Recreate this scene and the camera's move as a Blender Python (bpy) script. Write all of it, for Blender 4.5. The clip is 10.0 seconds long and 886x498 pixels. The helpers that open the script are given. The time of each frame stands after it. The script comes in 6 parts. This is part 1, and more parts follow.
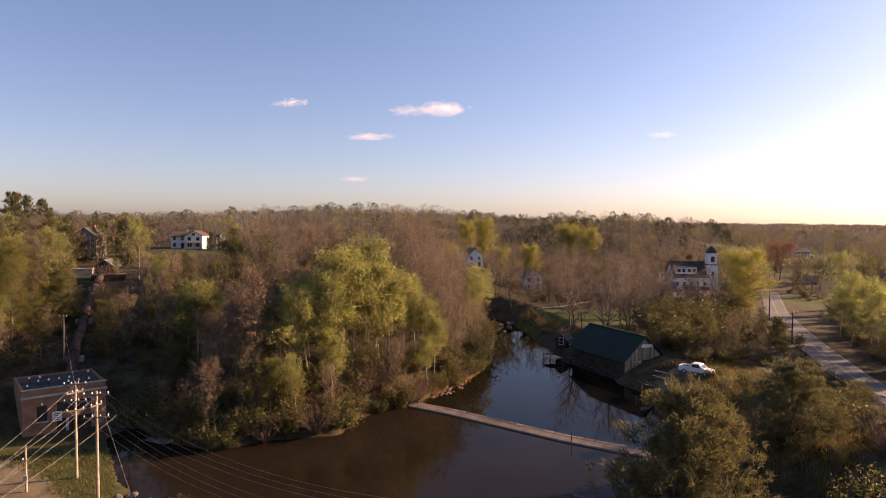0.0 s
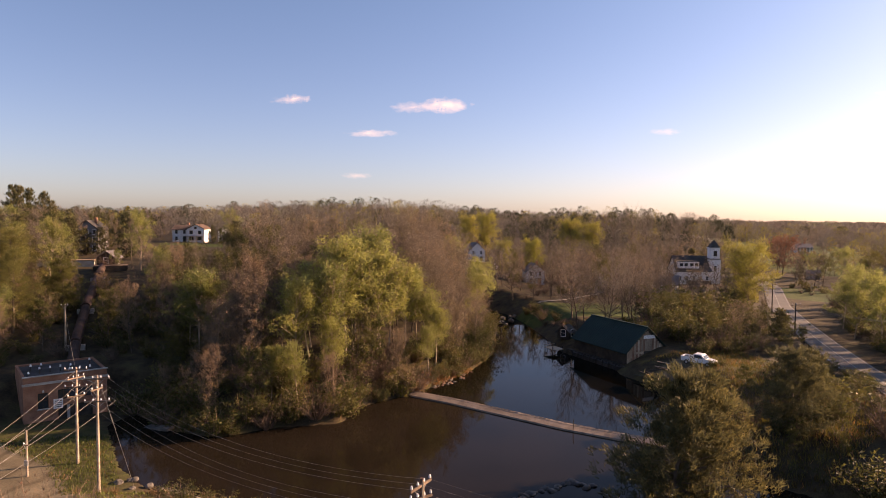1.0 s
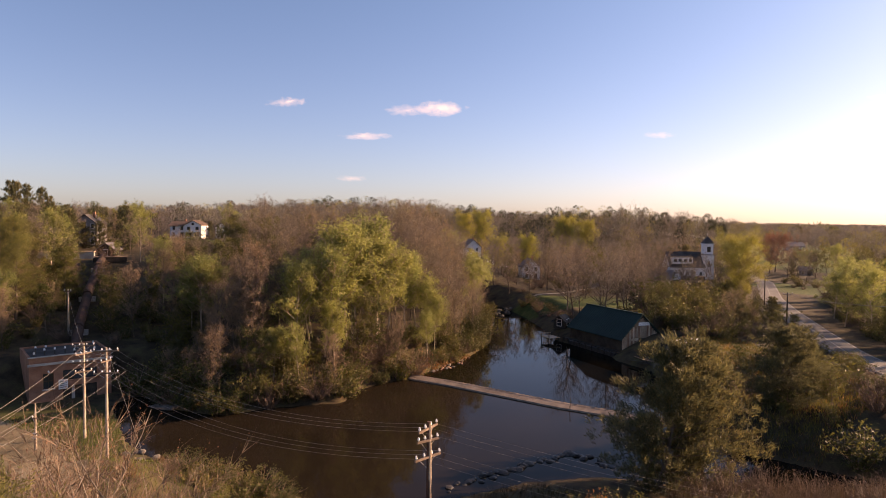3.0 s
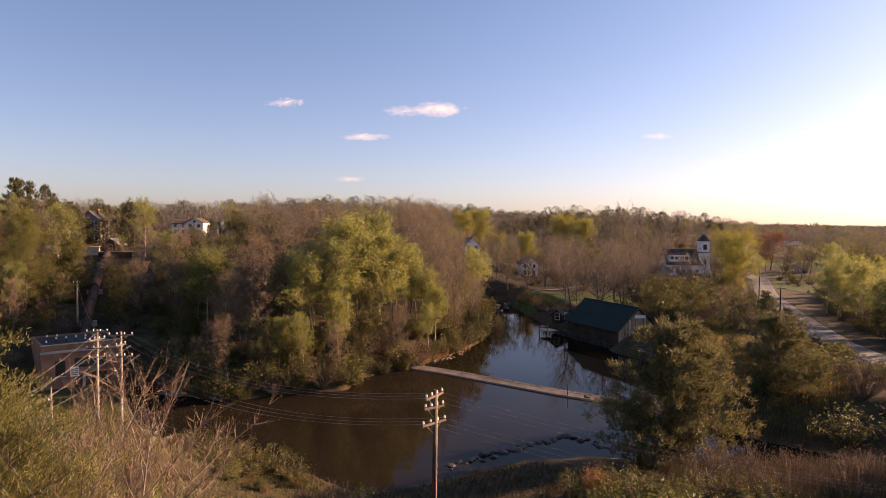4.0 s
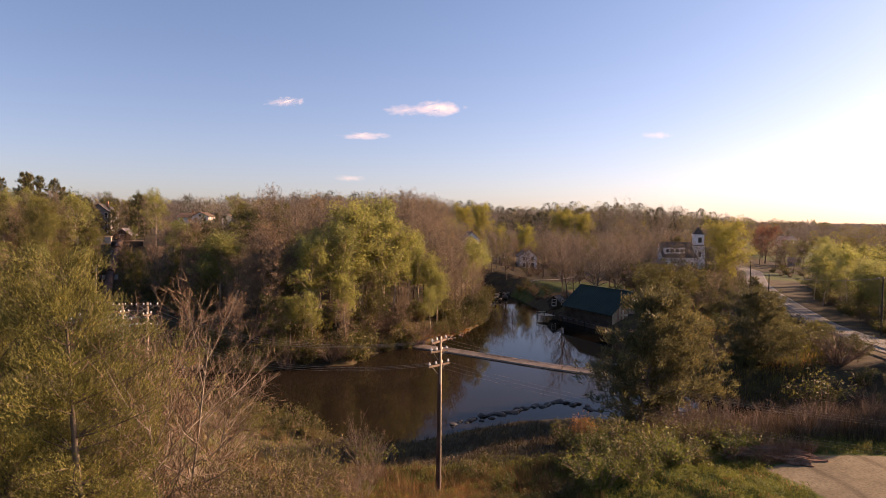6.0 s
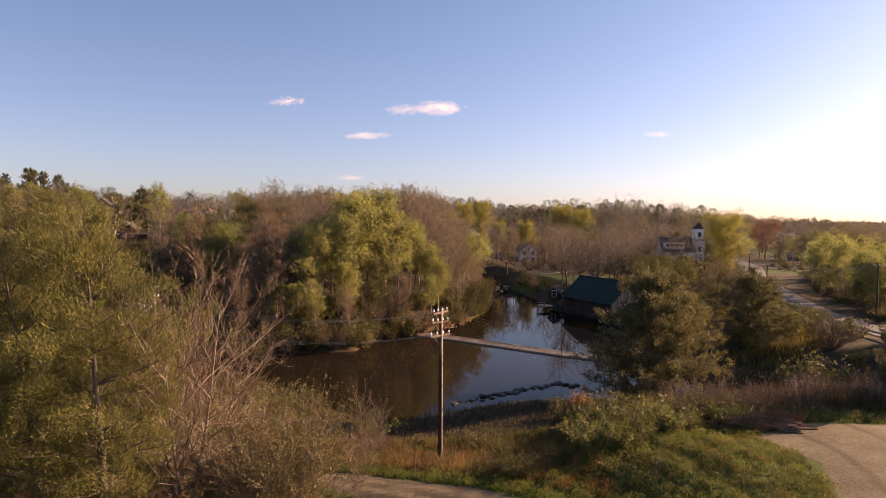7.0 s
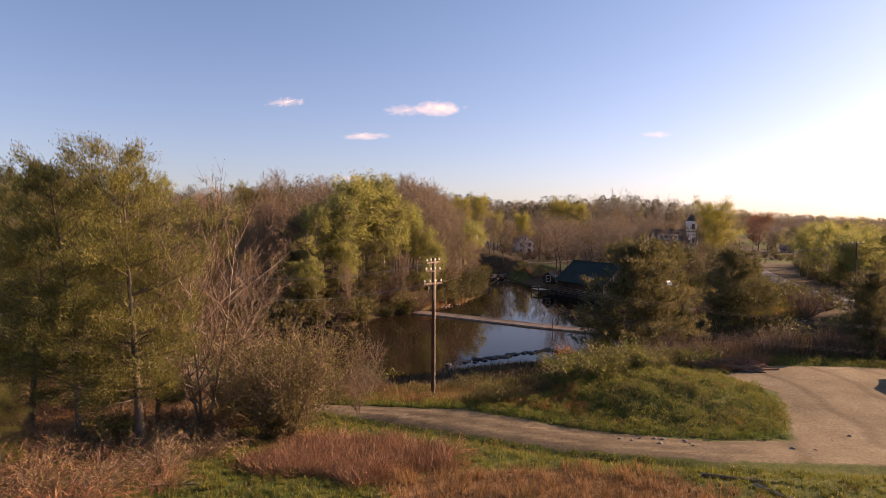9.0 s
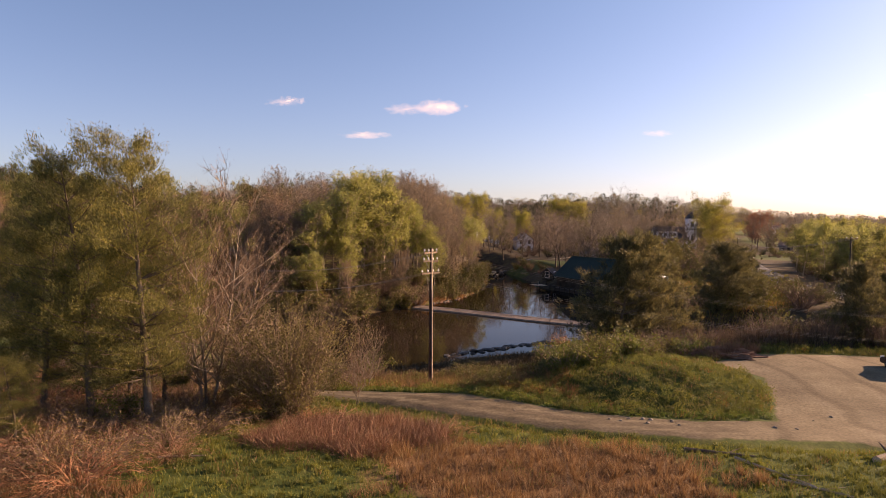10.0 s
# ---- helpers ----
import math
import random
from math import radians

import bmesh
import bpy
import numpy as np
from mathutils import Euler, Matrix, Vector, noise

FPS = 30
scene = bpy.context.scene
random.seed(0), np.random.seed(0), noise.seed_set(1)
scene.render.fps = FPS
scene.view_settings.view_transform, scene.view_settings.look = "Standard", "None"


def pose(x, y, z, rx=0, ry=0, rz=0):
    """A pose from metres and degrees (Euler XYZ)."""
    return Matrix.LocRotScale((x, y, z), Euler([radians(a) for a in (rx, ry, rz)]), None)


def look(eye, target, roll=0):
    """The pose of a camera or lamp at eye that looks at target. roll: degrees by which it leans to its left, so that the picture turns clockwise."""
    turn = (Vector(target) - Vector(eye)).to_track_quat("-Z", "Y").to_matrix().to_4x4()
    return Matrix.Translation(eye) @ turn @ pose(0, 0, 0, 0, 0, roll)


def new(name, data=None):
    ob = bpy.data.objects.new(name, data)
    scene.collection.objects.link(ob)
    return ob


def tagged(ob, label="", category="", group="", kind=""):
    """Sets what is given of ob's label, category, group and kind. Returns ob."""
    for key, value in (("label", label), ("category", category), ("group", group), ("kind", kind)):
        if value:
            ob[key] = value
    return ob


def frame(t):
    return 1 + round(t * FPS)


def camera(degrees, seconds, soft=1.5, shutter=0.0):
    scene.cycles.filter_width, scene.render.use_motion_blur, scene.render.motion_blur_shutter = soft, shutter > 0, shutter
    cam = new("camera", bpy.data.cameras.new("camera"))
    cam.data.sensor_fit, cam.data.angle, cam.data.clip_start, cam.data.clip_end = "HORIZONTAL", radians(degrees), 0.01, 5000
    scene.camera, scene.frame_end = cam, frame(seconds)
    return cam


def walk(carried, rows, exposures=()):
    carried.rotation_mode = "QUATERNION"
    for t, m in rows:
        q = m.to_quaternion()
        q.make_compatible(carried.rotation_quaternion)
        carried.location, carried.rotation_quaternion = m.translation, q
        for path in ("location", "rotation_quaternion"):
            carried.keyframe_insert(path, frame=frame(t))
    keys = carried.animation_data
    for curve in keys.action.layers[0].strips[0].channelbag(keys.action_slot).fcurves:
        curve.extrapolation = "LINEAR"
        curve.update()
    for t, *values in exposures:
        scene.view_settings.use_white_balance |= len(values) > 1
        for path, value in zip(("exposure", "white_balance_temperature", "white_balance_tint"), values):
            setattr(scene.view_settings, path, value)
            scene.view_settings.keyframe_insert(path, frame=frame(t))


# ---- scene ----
cam = camera(69.4, 10.0, 0.8)
PATH = [
    (0, (0.761, 20.828, 28.525), (0.599, 22.82, 28.444), 0.4),
    (0.5, (0.784, 20.906, 27.999), (0.617, 22.897, 27.911), 0.5),
    (1, (0.787, 21.08, 27.282), (0.619, 23.07, 27.192), 0.5),
    (1.5, (0.799, 21.058, 26.437), (0.632, 23.049, 26.349), 0.5),
    (2, (0.679, 20.799, 25.743), (0.516, 22.791, 25.658), 0.5),
    (2.5, (0.48, 20.141, 25.189), (0.324, 22.133, 25.107), 0.5),
    (4, (0.094, 16.554, 23.408), (-0.052, 18.547, 23.331), 0.6),
    (4.5, (-0.003, 15.023, 22.924), (-0.145, 17.016, 22.848), 0.6),
    (5, (0.061, 13.356, 22.418), (-0.081, 15.35, 22.343), 0.6),
    (5.5, (0.187, 12.043, 21.864), (0.043, 14.037, 21.787), 0.6),
    (7, (0.401, 9.595, 19.394), (0.252, 11.588, 19.314), 0.5),
    (7.5, (0.572, 8.555, 18.547), (0.423, 10.548, 18.469), 0.4),
    (8, (0.799, 7.367, 17.657), (0.651, 9.36, 17.581), 0.5),
    (8.5, (1.05, 6.248, 16.767), (0.904, 8.241, 16.69), 0.4),
    (9, (1.28, 5.359, 16.032), (1.133, 7.352, 15.955), 0.4),
    (9.5, (1.481, 4.667, 15.604), (1.333, 6.66, 15.524), 0.5),
    (10, (1.677, 3.994, 15.423), (1.527, 5.987, 15.343), 0.4),
]
walk(cam, [(t, look(eye, target, roll)) for t, eye, target, roll in PATH], [(0, 1.40, 9000, 32), (10, 1.40, 9000, 32)])

# ---- light ----
SUN_AZ = radians(66)
SUN_EL = radians(18)
to_sun = Vector((math.sin(SUN_AZ) * math.cos(SUN_EL), math.cos(SUN_AZ) * math.cos(SUN_EL), math.sin(SUN_EL)))
world = bpy.data.worlds.new("sky")
scene.world = world
world.use_nodes = True
wn = world.node_tree.nodes
sky = wn.new("ShaderNodeTexSky")
sky.sky_type = "NISHITA"
sky.sun_disc = False
sky.sun_elevation = SUN_EL
sky.sun_rotation = SUN_AZ
sky.altitude = 100
sky.air_density = 0.82
sky.dust_density = 1.1
sky.ozone_density = 4.2
wn["Background"].inputs["Strength"].default_value = 0.078
# a little evening haze: clearer blue overhead, rosier low down
wl = world.node_tree.links
sky_way = wn.new("ShaderNodeSeparateXYZ")
wl.new(wn.new("ShaderNodeTexCoord").outputs["Generated"], sky_way.inputs[0])
sky_tint = wn.new("ShaderNodeValToRGB")
sky_tint.color_ramp.elements[0].position, sky_tint.color_ramp.elements[0].color = 0.0, (1.03, 0.97, 1.04, 1)
sky_tint.color_ramp.elements[1].position, sky_tint.color_ramp.elements[1].color = 0.35, (0.90, 1.05, 1.11, 1)
wl.new(sky_way.outputs["Z"], sky_tint.inputs[0])
sky_mix = wn.new("ShaderNodeMix")
sky_mix.data_type, sky_mix.blend_type = "RGBA", "MULTIPLY"
sky_mix.inputs[0].default_value = 1.0
wl.new(sky.outputs[0], sky_mix.inputs[6])
wl.new(sky_tint.outputs[0], sky_mix.inputs[7])
wl.new(sky_mix.outputs[2], wn["Background"].inputs["Color"])
sun_data = bpy.data.lights.new("sun", "SUN")
sun_data.energy = 5.0
sun_data.angle = radians(0.6)
sun_data.color = (1.0, 0.80, 0.60)
sun = new("sun", sun_data)
sun.matrix_world = look((0, 0, 60), Vector((0, 0, 60)) - to_sun)


# ---- materials ----
def node_mat(name):
    m = bpy.data.materials.new(name)
    m.use_nodes = True
    nt = m.node_tree
    return m, nt, nt.nodes["Principled BSDF"]


def noise_node(nt, scale, detail=4.0, coord=None):
    n = nt.nodes.new("ShaderNodeTexNoise")
    n.inputs["Scale"].default_value = scale
    n.inputs["Detail"].default_value = detail
    if coord is not None:
        nt.links.new(coord, n.inputs["Vector"])
    return n.outputs["Fac"]


def ramp(nt, fac, stops):
    r = nt.nodes.new("ShaderNodeValToRGB")
    els = r.color_ramp.elements
    while len(els) < len(stops):
        els.new(0.5)
    for e, (p, c) in zip(els, stops):
        e.position = p
        e.color = (*c, 1)
    nt.links.new(fac, r.inputs[0])
    return r.outputs[0]


def mix(nt, fac, a, b, mode="MIX"):
    n = nt.nodes.new("ShaderNodeMix")
    n.data_type = "RGBA"
    n.blend_type = mode
    for sock, v in ((n.inputs[0], fac), (n.inputs[6], a), (n.inputs[7], b)):
        if isinstance(v, (int, float)):
            sock.default_value = v
        elif isinstance(v, tuple):
            sock.default_value = (*v, 1)
        else:
            nt.links.new(v, sock)
    return n.outputs[2]


def coords(nt, kind="Object"):
    return nt.nodes.new("ShaderNodeTexCoord").outputs[kind]


def world_pos(nt):
    return nt.nodes.new("ShaderNodeNewGeometry").outputs["Position"]


def bump(nt, bsdf, height, strength=0.3, distance=0.02):
    b = nt.nodes.new("ShaderNodeBump")
    b.inputs["Strength"].default_value = strength
    b.inputs["Distance"].default_value = distance
    nt.links.new(height, b.inputs["Height"])
    nt.links.new(b.outputs[0], bsdf.inputs["Normal"])


def surface(name, a, b, scale=3.0, rough=0.8, metal=0.0, fine=30.0, relief=0.25, dist=0.02):
    """Two tones of one surface, mottled at a large and a fine scale."""
    m, nt, p = node_mat(name)
    pos = world_pos(nt)
    big = ramp(nt, noise_node(nt, scale, 5, pos), [(0.35, a), (0.65, b)])
    f = noise_node(nt, fine, 3, pos)
    dark = ramp(nt, f, [(0.25, (0.72, 0.72, 0.72)), (0.75, (1.15, 1.15, 1.15))])
    nt.links.new(mix(nt, 1.0, big, dark, "MULTIPLY"), p.inputs["Base Color"])
    p.inputs["Roughness"].default_value = rough
    p.inputs["Metallic"].default_value = metal
    p.inputs["Specular IOR Level"].default_value = 0.5 if rough < 0.5 else 0.25
    if relief:
        bump(nt, p, f, relief, dist)
    return m


def leafy(name, tones, glow=0.35, rough=0.6, tint=0.35):
    """Leaves: each one its own tone, each plant its own tint, light shining through."""
    m, nt, p = node_mat(name)
    geo = nt.nodes.new("ShaderNodeNewGeometry")
    info = nt.nodes.new("ShaderNodeObjectInfo")
    step = 1.0 / max(1, len(tones) - 1)
    c = ramp(nt, geo.outputs["Random Per Island"], [(i * step, t) for i, t in enumerate(tones)])
    plant = ramp(nt, info.outputs["Random"], [(0.0, (1 - tint, 1 - tint * 0.8, 1 - tint)), (0.5, (1, 1, 1)), (1.0, (1 + tint * 0.7, 1 + tint * 0.3, 1 - tint * 0.3))])
    c = mix(nt, 1.0, c, plant, "MULTIPLY")
    patch = ramp(nt, noise_node(nt, 0.35, 2, geo.outputs["Position"]), [(0.3, (0.75, 0.75, 0.78)), (0.7, (1.2, 1.15, 1.0))])
    c = mix(nt, 1.0, c, patch, "MULTIPLY")
    nt.links.new(c, p.inputs["Base Color"])
    p.inputs["Roughness"].default_value = rough
    p.inputs["Specular IOR Level"].default_value = 0.25
    tr = nt.nodes.new("ShaderNodeBsdfTranslucent")
    nt.links.new(c, tr.inputs[0])
    mx = nt.nodes.new("ShaderNodeMixShader")
    mx.inputs[0].default_value = glow
    nt.links.new(p.outputs[0], mx.inputs[1])
    nt.links.new(tr.outputs[0], mx.inputs[2])
    nt.links.new(mx.outputs[0], nt.nodes["Material Output"].inputs[0])
    return m


def water_mat(name, a, b, ripple, ior):
    m, nt, p = node_mat(name)
    pos = world_pos(nt)
    nt.links.new(ramp(nt, noise_node(nt, 0.08, 3, pos), [(0.35, a), (0.65, b)]), p.inputs["Base Color"])
    p.inputs["Roughness"].default_value = 0.04
    p.inputs["IOR"].default_value = ior
    st = nt.nodes.new("ShaderNodeMapping")
    st.inputs["Scale"].default_value = (1.0, 0.55, 1.0)
    nt.links.new(pos, st.inputs[0])
    bump(nt, p, noise_node(nt, 1.6, 3, st.outputs[0]), ripple, 0.05)
    return m


M_BARK = surface("bark", (0.075, 0.056, 0.042), (0.155, 0.122, 0.094), 1.2, 0.9, fine=14, relief=0.5)
M_BIRCH = surface("pale_bark", (0.28, 0.22, 0.165), (0.46, 0.37, 0.285), 1.5, 0.8, fine=8, relief=0.3)
M_TWIG = surface("twigs", (0.17, 0.114, 0.08), (0.30, 0.208, 0.148), 0.6, 0.85, fine=9, relief=0)
M_GREYTWIG = surface("grey_twigs", (0.15, 0.12, 0.098), (0.265, 0.215, 0.175), 0.6, 0.85, fine=9, relief=0)
M_DRYSTEM = surface("dry_stems", (0.10, 0.067, 0.049), (0.205, 0.14, 0.102), 0.6, 0.85, fine=9, relief=0)
M_STEM = surface("dark_twigs", (0.125, 0.088, 0.060), (0.225, 0.16, 0.112), 0.6, 0.85, fine=9, relief=0)
M_GREYBARK = surface("grey_bark", (0.15, 0.12, 0.095), (0.30, 0.25, 0.20), 1.5, 0.85, fine=8, relief=0.3)
M_SHRUB = leafy("shrub_leaves", [(0.105, 0.085, 0.036), (0.17, 0.138, 0.056), (0.26, 0.21, 0.088)], 0.42)
M_GREEN = leafy("spring_leaves", [(0.155, 0.172, 0.054), (0.236, 0.25, 0.083), (0.335, 0.344, 0.134)], 0.6, tint=0.12)
M_YELLOW = leafy("yellow_leaves", [(0.21, 0.205, 0.042), (0.29, 0.28, 0.06), (0.39, 0.365, 0.10)], 0.4, tint=0.2)
M_BRUSH = leafy("brush_leaves", [(0.17, 0.13, 0.05), (0.26, 0.20, 0.08), (0.34, 0.27, 0.11)], 0.45)
M_OLIVE = leafy("olive_leaves", [(0.058, 0.064, 0.02), (0.095, 0.096, 0.03), (0.155, 0.142, 0.046)], 0.4)
M_BUD = leafy("red_buds", [(0.16, 0.112, 0.078), (0.22, 0.158, 0.108), (0.29, 0.215, 0.148)], 0.42)
M_GREYBUD = leafy("grey_buds", [(0.13, 0.102, 0.08), (0.185, 0.145, 0.114), (0.25, 0.20, 0.155)], 0.4)
M_RUST = leafy("rust_leaves", [(0.24, 0.10, 0.035), (0.32, 0.14, 0.05), (0.36, 0.19, 0.07)], 0.3)
M_PINE = leafy("pine_needles", [(0.085, 0.092, 0.03), (0.155, 0.15, 0.05), (0.26, 0.235, 0.08)], 0.5, tint=0.2)
M_PINE_DARK = leafy("dark_needles", [(0.058, 0.062, 0.032), (0.098, 0.096, 0.047), (0.17, 0.154, 0.074)], 0.42, tint=0.2)
M_GRASS = leafy("green_grass", [(0.07, 0.09, 0.023), (0.114, 0.134, 0.033), (0.165, 0.172, 0.048)], 0.4)
M_VERGE = leafy("verge_leaves", [(0.06, 0.105, 0.02), (0.11, 0.165, 0.03), (0.17, 0.22, 0.045)], 0.42)
M_STRAW = leafy("dry_grass", [(0.14, 0.075, 0.036), (0.21, 0.12, 0.06), (0.31, 0.20, 0.11)], 0.36)
M_BRAMBLE = leafy("red_brambles", [(0.17, 0.075, 0.047), (0.26, 0.125, 0.08), (0.34, 0.21, 0.14)], 0.2)
M_RED = leafy("crimson_buds", [(0.16, 0.07, 0.05), (0.22, 0.10, 0.065), (0.28, 0.14, 0.09)], 0.35, tint=0.2)
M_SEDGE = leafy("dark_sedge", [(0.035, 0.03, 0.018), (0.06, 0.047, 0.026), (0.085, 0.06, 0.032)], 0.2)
M_REED = leafy("dead_reeds", [(0.075, 0.046, 0.032), (0.13, 0.082, 0.057), (0.20, 0.133, 0.092)], 0.25)
M_WATER = water_mat("pond_water", (0.012, 0.009, 0.006), (0.017, 0.0125, 0.0085), 0.07, 1.125)
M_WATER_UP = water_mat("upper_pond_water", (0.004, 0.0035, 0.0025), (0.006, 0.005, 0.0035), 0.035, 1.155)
M_ASPHALT = surface("asphalt", (0.11, 0.102, 0.093), (0.165, 0.153, 0.137), 0.25, 0.85, fine=12, relief=0.2)
M_GRAVEL = surface("pale_gravel", (0.26, 0.225, 0.18), (0.38, 0.335, 0.27), 0.6, 0.9, fine=9, relief=0.2)
M_PAINT = surface("road_paint", (0.34, 0.32, 0.28), (0.48, 0.46, 0.41), 2, 0.7, relief=0)
M_BRICK = surface("brick", (0.26, 0.12, 0.075), (0.36, 0.18, 0.115), 0.8, 0.9, fine=16, relief=0.4)
M_CONCRETE = surface("concrete", (0.34, 0.31, 0.27), (0.46, 0.43, 0.38), 0.7, 0.9, fine=10)
M_ROOF_DARK = surface("dark_roofing", (0.045, 0.042, 0.04), (0.085, 0.078, 0.072), 0.5, 0.85, fine=9)
M_ROOF_GREY = surface("grey_shingle", (0.13, 0.12, 0.12), (0.20, 0.185, 0.18), 0.5, 0.85, fine=6)
M_ROOF_BROWN = surface("brown_shingle", (0.10, 0.065, 0.045), (0.17, 0.11, 0.08), 0.5, 0.85, fine=6)
M_ROOF_GREEN = surface("green_metal", (0.007, 0.028, 0.022), (0.012, 0.040, 0.031), 0.3, 0.6, 0.0, fine=4, relief=0.05)
M_WHITE = surface("white_paint", (0.70, 0.68, 0.65), (0.82, 0.80, 0.77), 0.5, 0.6, fine=5, relief=0.1)
M_GREYWALL = surface("grey_clapboard", (0.17, 0.155, 0.145), (0.25, 0.23, 0.215), 0.5, 0.7, fine=5, relief=0.1)
M_BARNWOOD = surface("weathered_boards", (0.22, 0.15, 0.10), (0.42, 0.31, 0.22), 0.7, 0.9, fine=7, relief=0.3)
M_DARKWOOD = surface("dark_timber", (0.035, 0.028, 0.022), (0.075, 0.06, 0.045), 0.8, 0.9, fine=7, relief=0.3)
M_PALEWOOD = surface("pale_timber", (0.46, 0.33, 0.22), (0.60, 0.46, 0.33), 0.9, 0.85, fine=8, relief=0.3)
M_CREOSOTE = surface("creosoted_timber", (0.05, 0.024, 0.017), (0.115, 0.06, 0.042), 0.9, 0.8, fine=10, relief=0.3)
M_POLE = surface("pole_timber", (0.20, 0.10, 0.06), (0.33, 0.19, 0.12), 0.9, 0.85, fine=10, relief=0.3)
M_DAM = surface("wet_planks", (0.20, 0.148, 0.11), (0.32, 0.245, 0.187), 0.9, 0.8, fine=6, relief=0.3)
M_ARM = surface("crossarm_timber", (0.13, 0.09, 0.065), (0.23, 0.165, 0.12), 0.9, 0.85, fine=10, relief=0.3)
M_PORCELAIN = surface("porcelain", (0.72, 0.71, 0.69), (0.85, 0.84, 0.82), 5, 0.25, relief=0)
M_STEEL = surface("galvanised_steel", (0.38, 0.38, 0.38), (0.5, 0.5, 0.5), 2, 0.5, 0.7, relief=0.05)
M_RUSTPIPE = surface("rusted_pipe", (0.05, 0.03, 0.024), (0.10, 0.06, 0.045), 0.5, 0.8, fine=5)
M_WIRE = surface("wire", (0.2, 0.185, 0.165), (0.28, 0.26, 0.235), 3, 0.7, 0.0, relief=0)
M_ROCK = surface("rock", (0.085, 0.075, 0.065), (0.20, 0.178, 0.15), 1.2, 0.9, fine=6, relief=0.5)
M_RUSTROCK = surface("rust_rock", (0.15, 0.082, 0.054), (0.28, 0.165, 0.115), 1.2, 0.9, fine=6, relief=0.5)
M_DARKROCK = surface("wet_rock", (0.030, 0.028, 0.027), (0.065, 0.06, 0.055), 1.5, 0.5, fine=6, relief=0.5)
M_SOIL = surface("soil_heap", (0.13, 0.065, 0.042), (0.25, 0.13, 0.085), 1.2, 0.95, fine=7, relief=0.6)
M_CARPAINT = surface("white_car_paint", (0.72, 0.72, 0.72), (0.78, 0.78, 0.78), 1, 0.25, relief=0)
M_DARKCAR = surface("dark_car_paint", (0.015, 0.016, 0.02), (0.025, 0.026, 0.03), 1, 0.2, relief=0)
M_RUBBER = surface("rubber", (0.015, 0.015, 0.015), (0.03, 0.03, 0.03), 4, 0.8, relief=0)


def glass_mat():
    m, nt, p = node_mat("window_glass")
    p.inputs["Base Color"].default_value = (0.03, 0.035, 0.04, 1)
    p.inputs["Roughness"].default_value = 0.06
    p.inputs["Specular IOR Level"].default_value = 0.8
    return m


M_GLASS = glass_mat()


# ---- small tools ----
def mesh_of(name, verts, faces, mat=None, smooth=False):
    """A mesh from arrays: verts (n, 3) and faces (m, k)."""
    me = bpy.data.meshes.new(name)
    verts = np.asarray(verts, np.float32)
    faces = np.asarray(faces, np.int32)
    k = faces.shape[1]
    me.vertices.add(len(verts))
    me.vertices.foreach_set("co", verts.ravel())
    me.loops.add(faces.size)
    me.loops.foreach_set("vertex_index", faces.ravel())
    me.polygons.add(len(faces))
    me.polygons.foreach_set("loop_start", np.arange(0, faces.size, k, dtype=np.int32))
    me.polygons.foreach_set("loop_total", np.full(len(faces), k, np.int32))
    if smooth:
        me.polygons.foreach_set("use_smooth", np.ones(len(faces), bool))
    me.update(calc_edges=True)
    if mat:
        me.materials.append(mat)
    return me


def thing(name, m, label, category, group="", kind=""):
    ob = new(name)
    ob.matrix_world = m
    return tagged(ob, label, category, group, kind)


def child(name, me, parent, label=""):
    ob = new(name, me)
    ob.parent = parent
    if label:
        ob["label"] = label
    return ob


def part(name, bm, material, parent, label=""):
    me = bpy.data.meshes.new(name)
    bmesh.ops.recalc_face_normals(bm, faces=bm.faces)
    bm.to_mesh(me)
    bm.free()
    me.materials.append(material)
    return child(name, me, parent, label)


def box(bm, x, y, z, sx, sy, sz, turn=0.0, bevel=0.0):
    """A box with its base centre at (x, y, z)."""
    made = bmesh.ops.create_cube(bm, size=1, matrix=Matrix.Translation((x, y, z + sz / 2)) @ Matrix.Rotation(turn, 4, "Z") @ Matrix.Diagonal((sx, sy, sz, 1)))
    if bevel:
        es = {e for v in made["verts"] for e in v.link_edges}
        bmesh.ops.bevel(bm, geom=list(es), offset=bevel, segments=1, affect="EDGES")
    return bm


def cyl(bm, a, b, r0, r1, n=10):
    """A tapered round bar from a to b."""
    a, b = Vector(a), Vector(b)
    q = (b - a).to_track_quat("Z", "Y").to_matrix().to_4x4()
    bmesh.ops.create_cone(bm, cap_ends=True, segments=n, radius1=r0, radius2=r1, depth=(b - a).length, matrix=Matrix.Translation((a + b) / 2) @ q)
    return bm


def prism(bm, pts, a, b):
    """An outline in x, z drawn out along y from a to b."""
    vs = [[bm.verts.new((x, y, z)) for x, z in pts] for y in (a, b)]
    n = len(pts)
    bm.faces.new(vs[0][::-1])
    bm.faces.new(vs[1])
    for i in range(n):
        j = (i + 1) % n
        bm.faces.new((vs[0][i], vs[0][j], vs[1][j], vs[1][i]))
    return bm


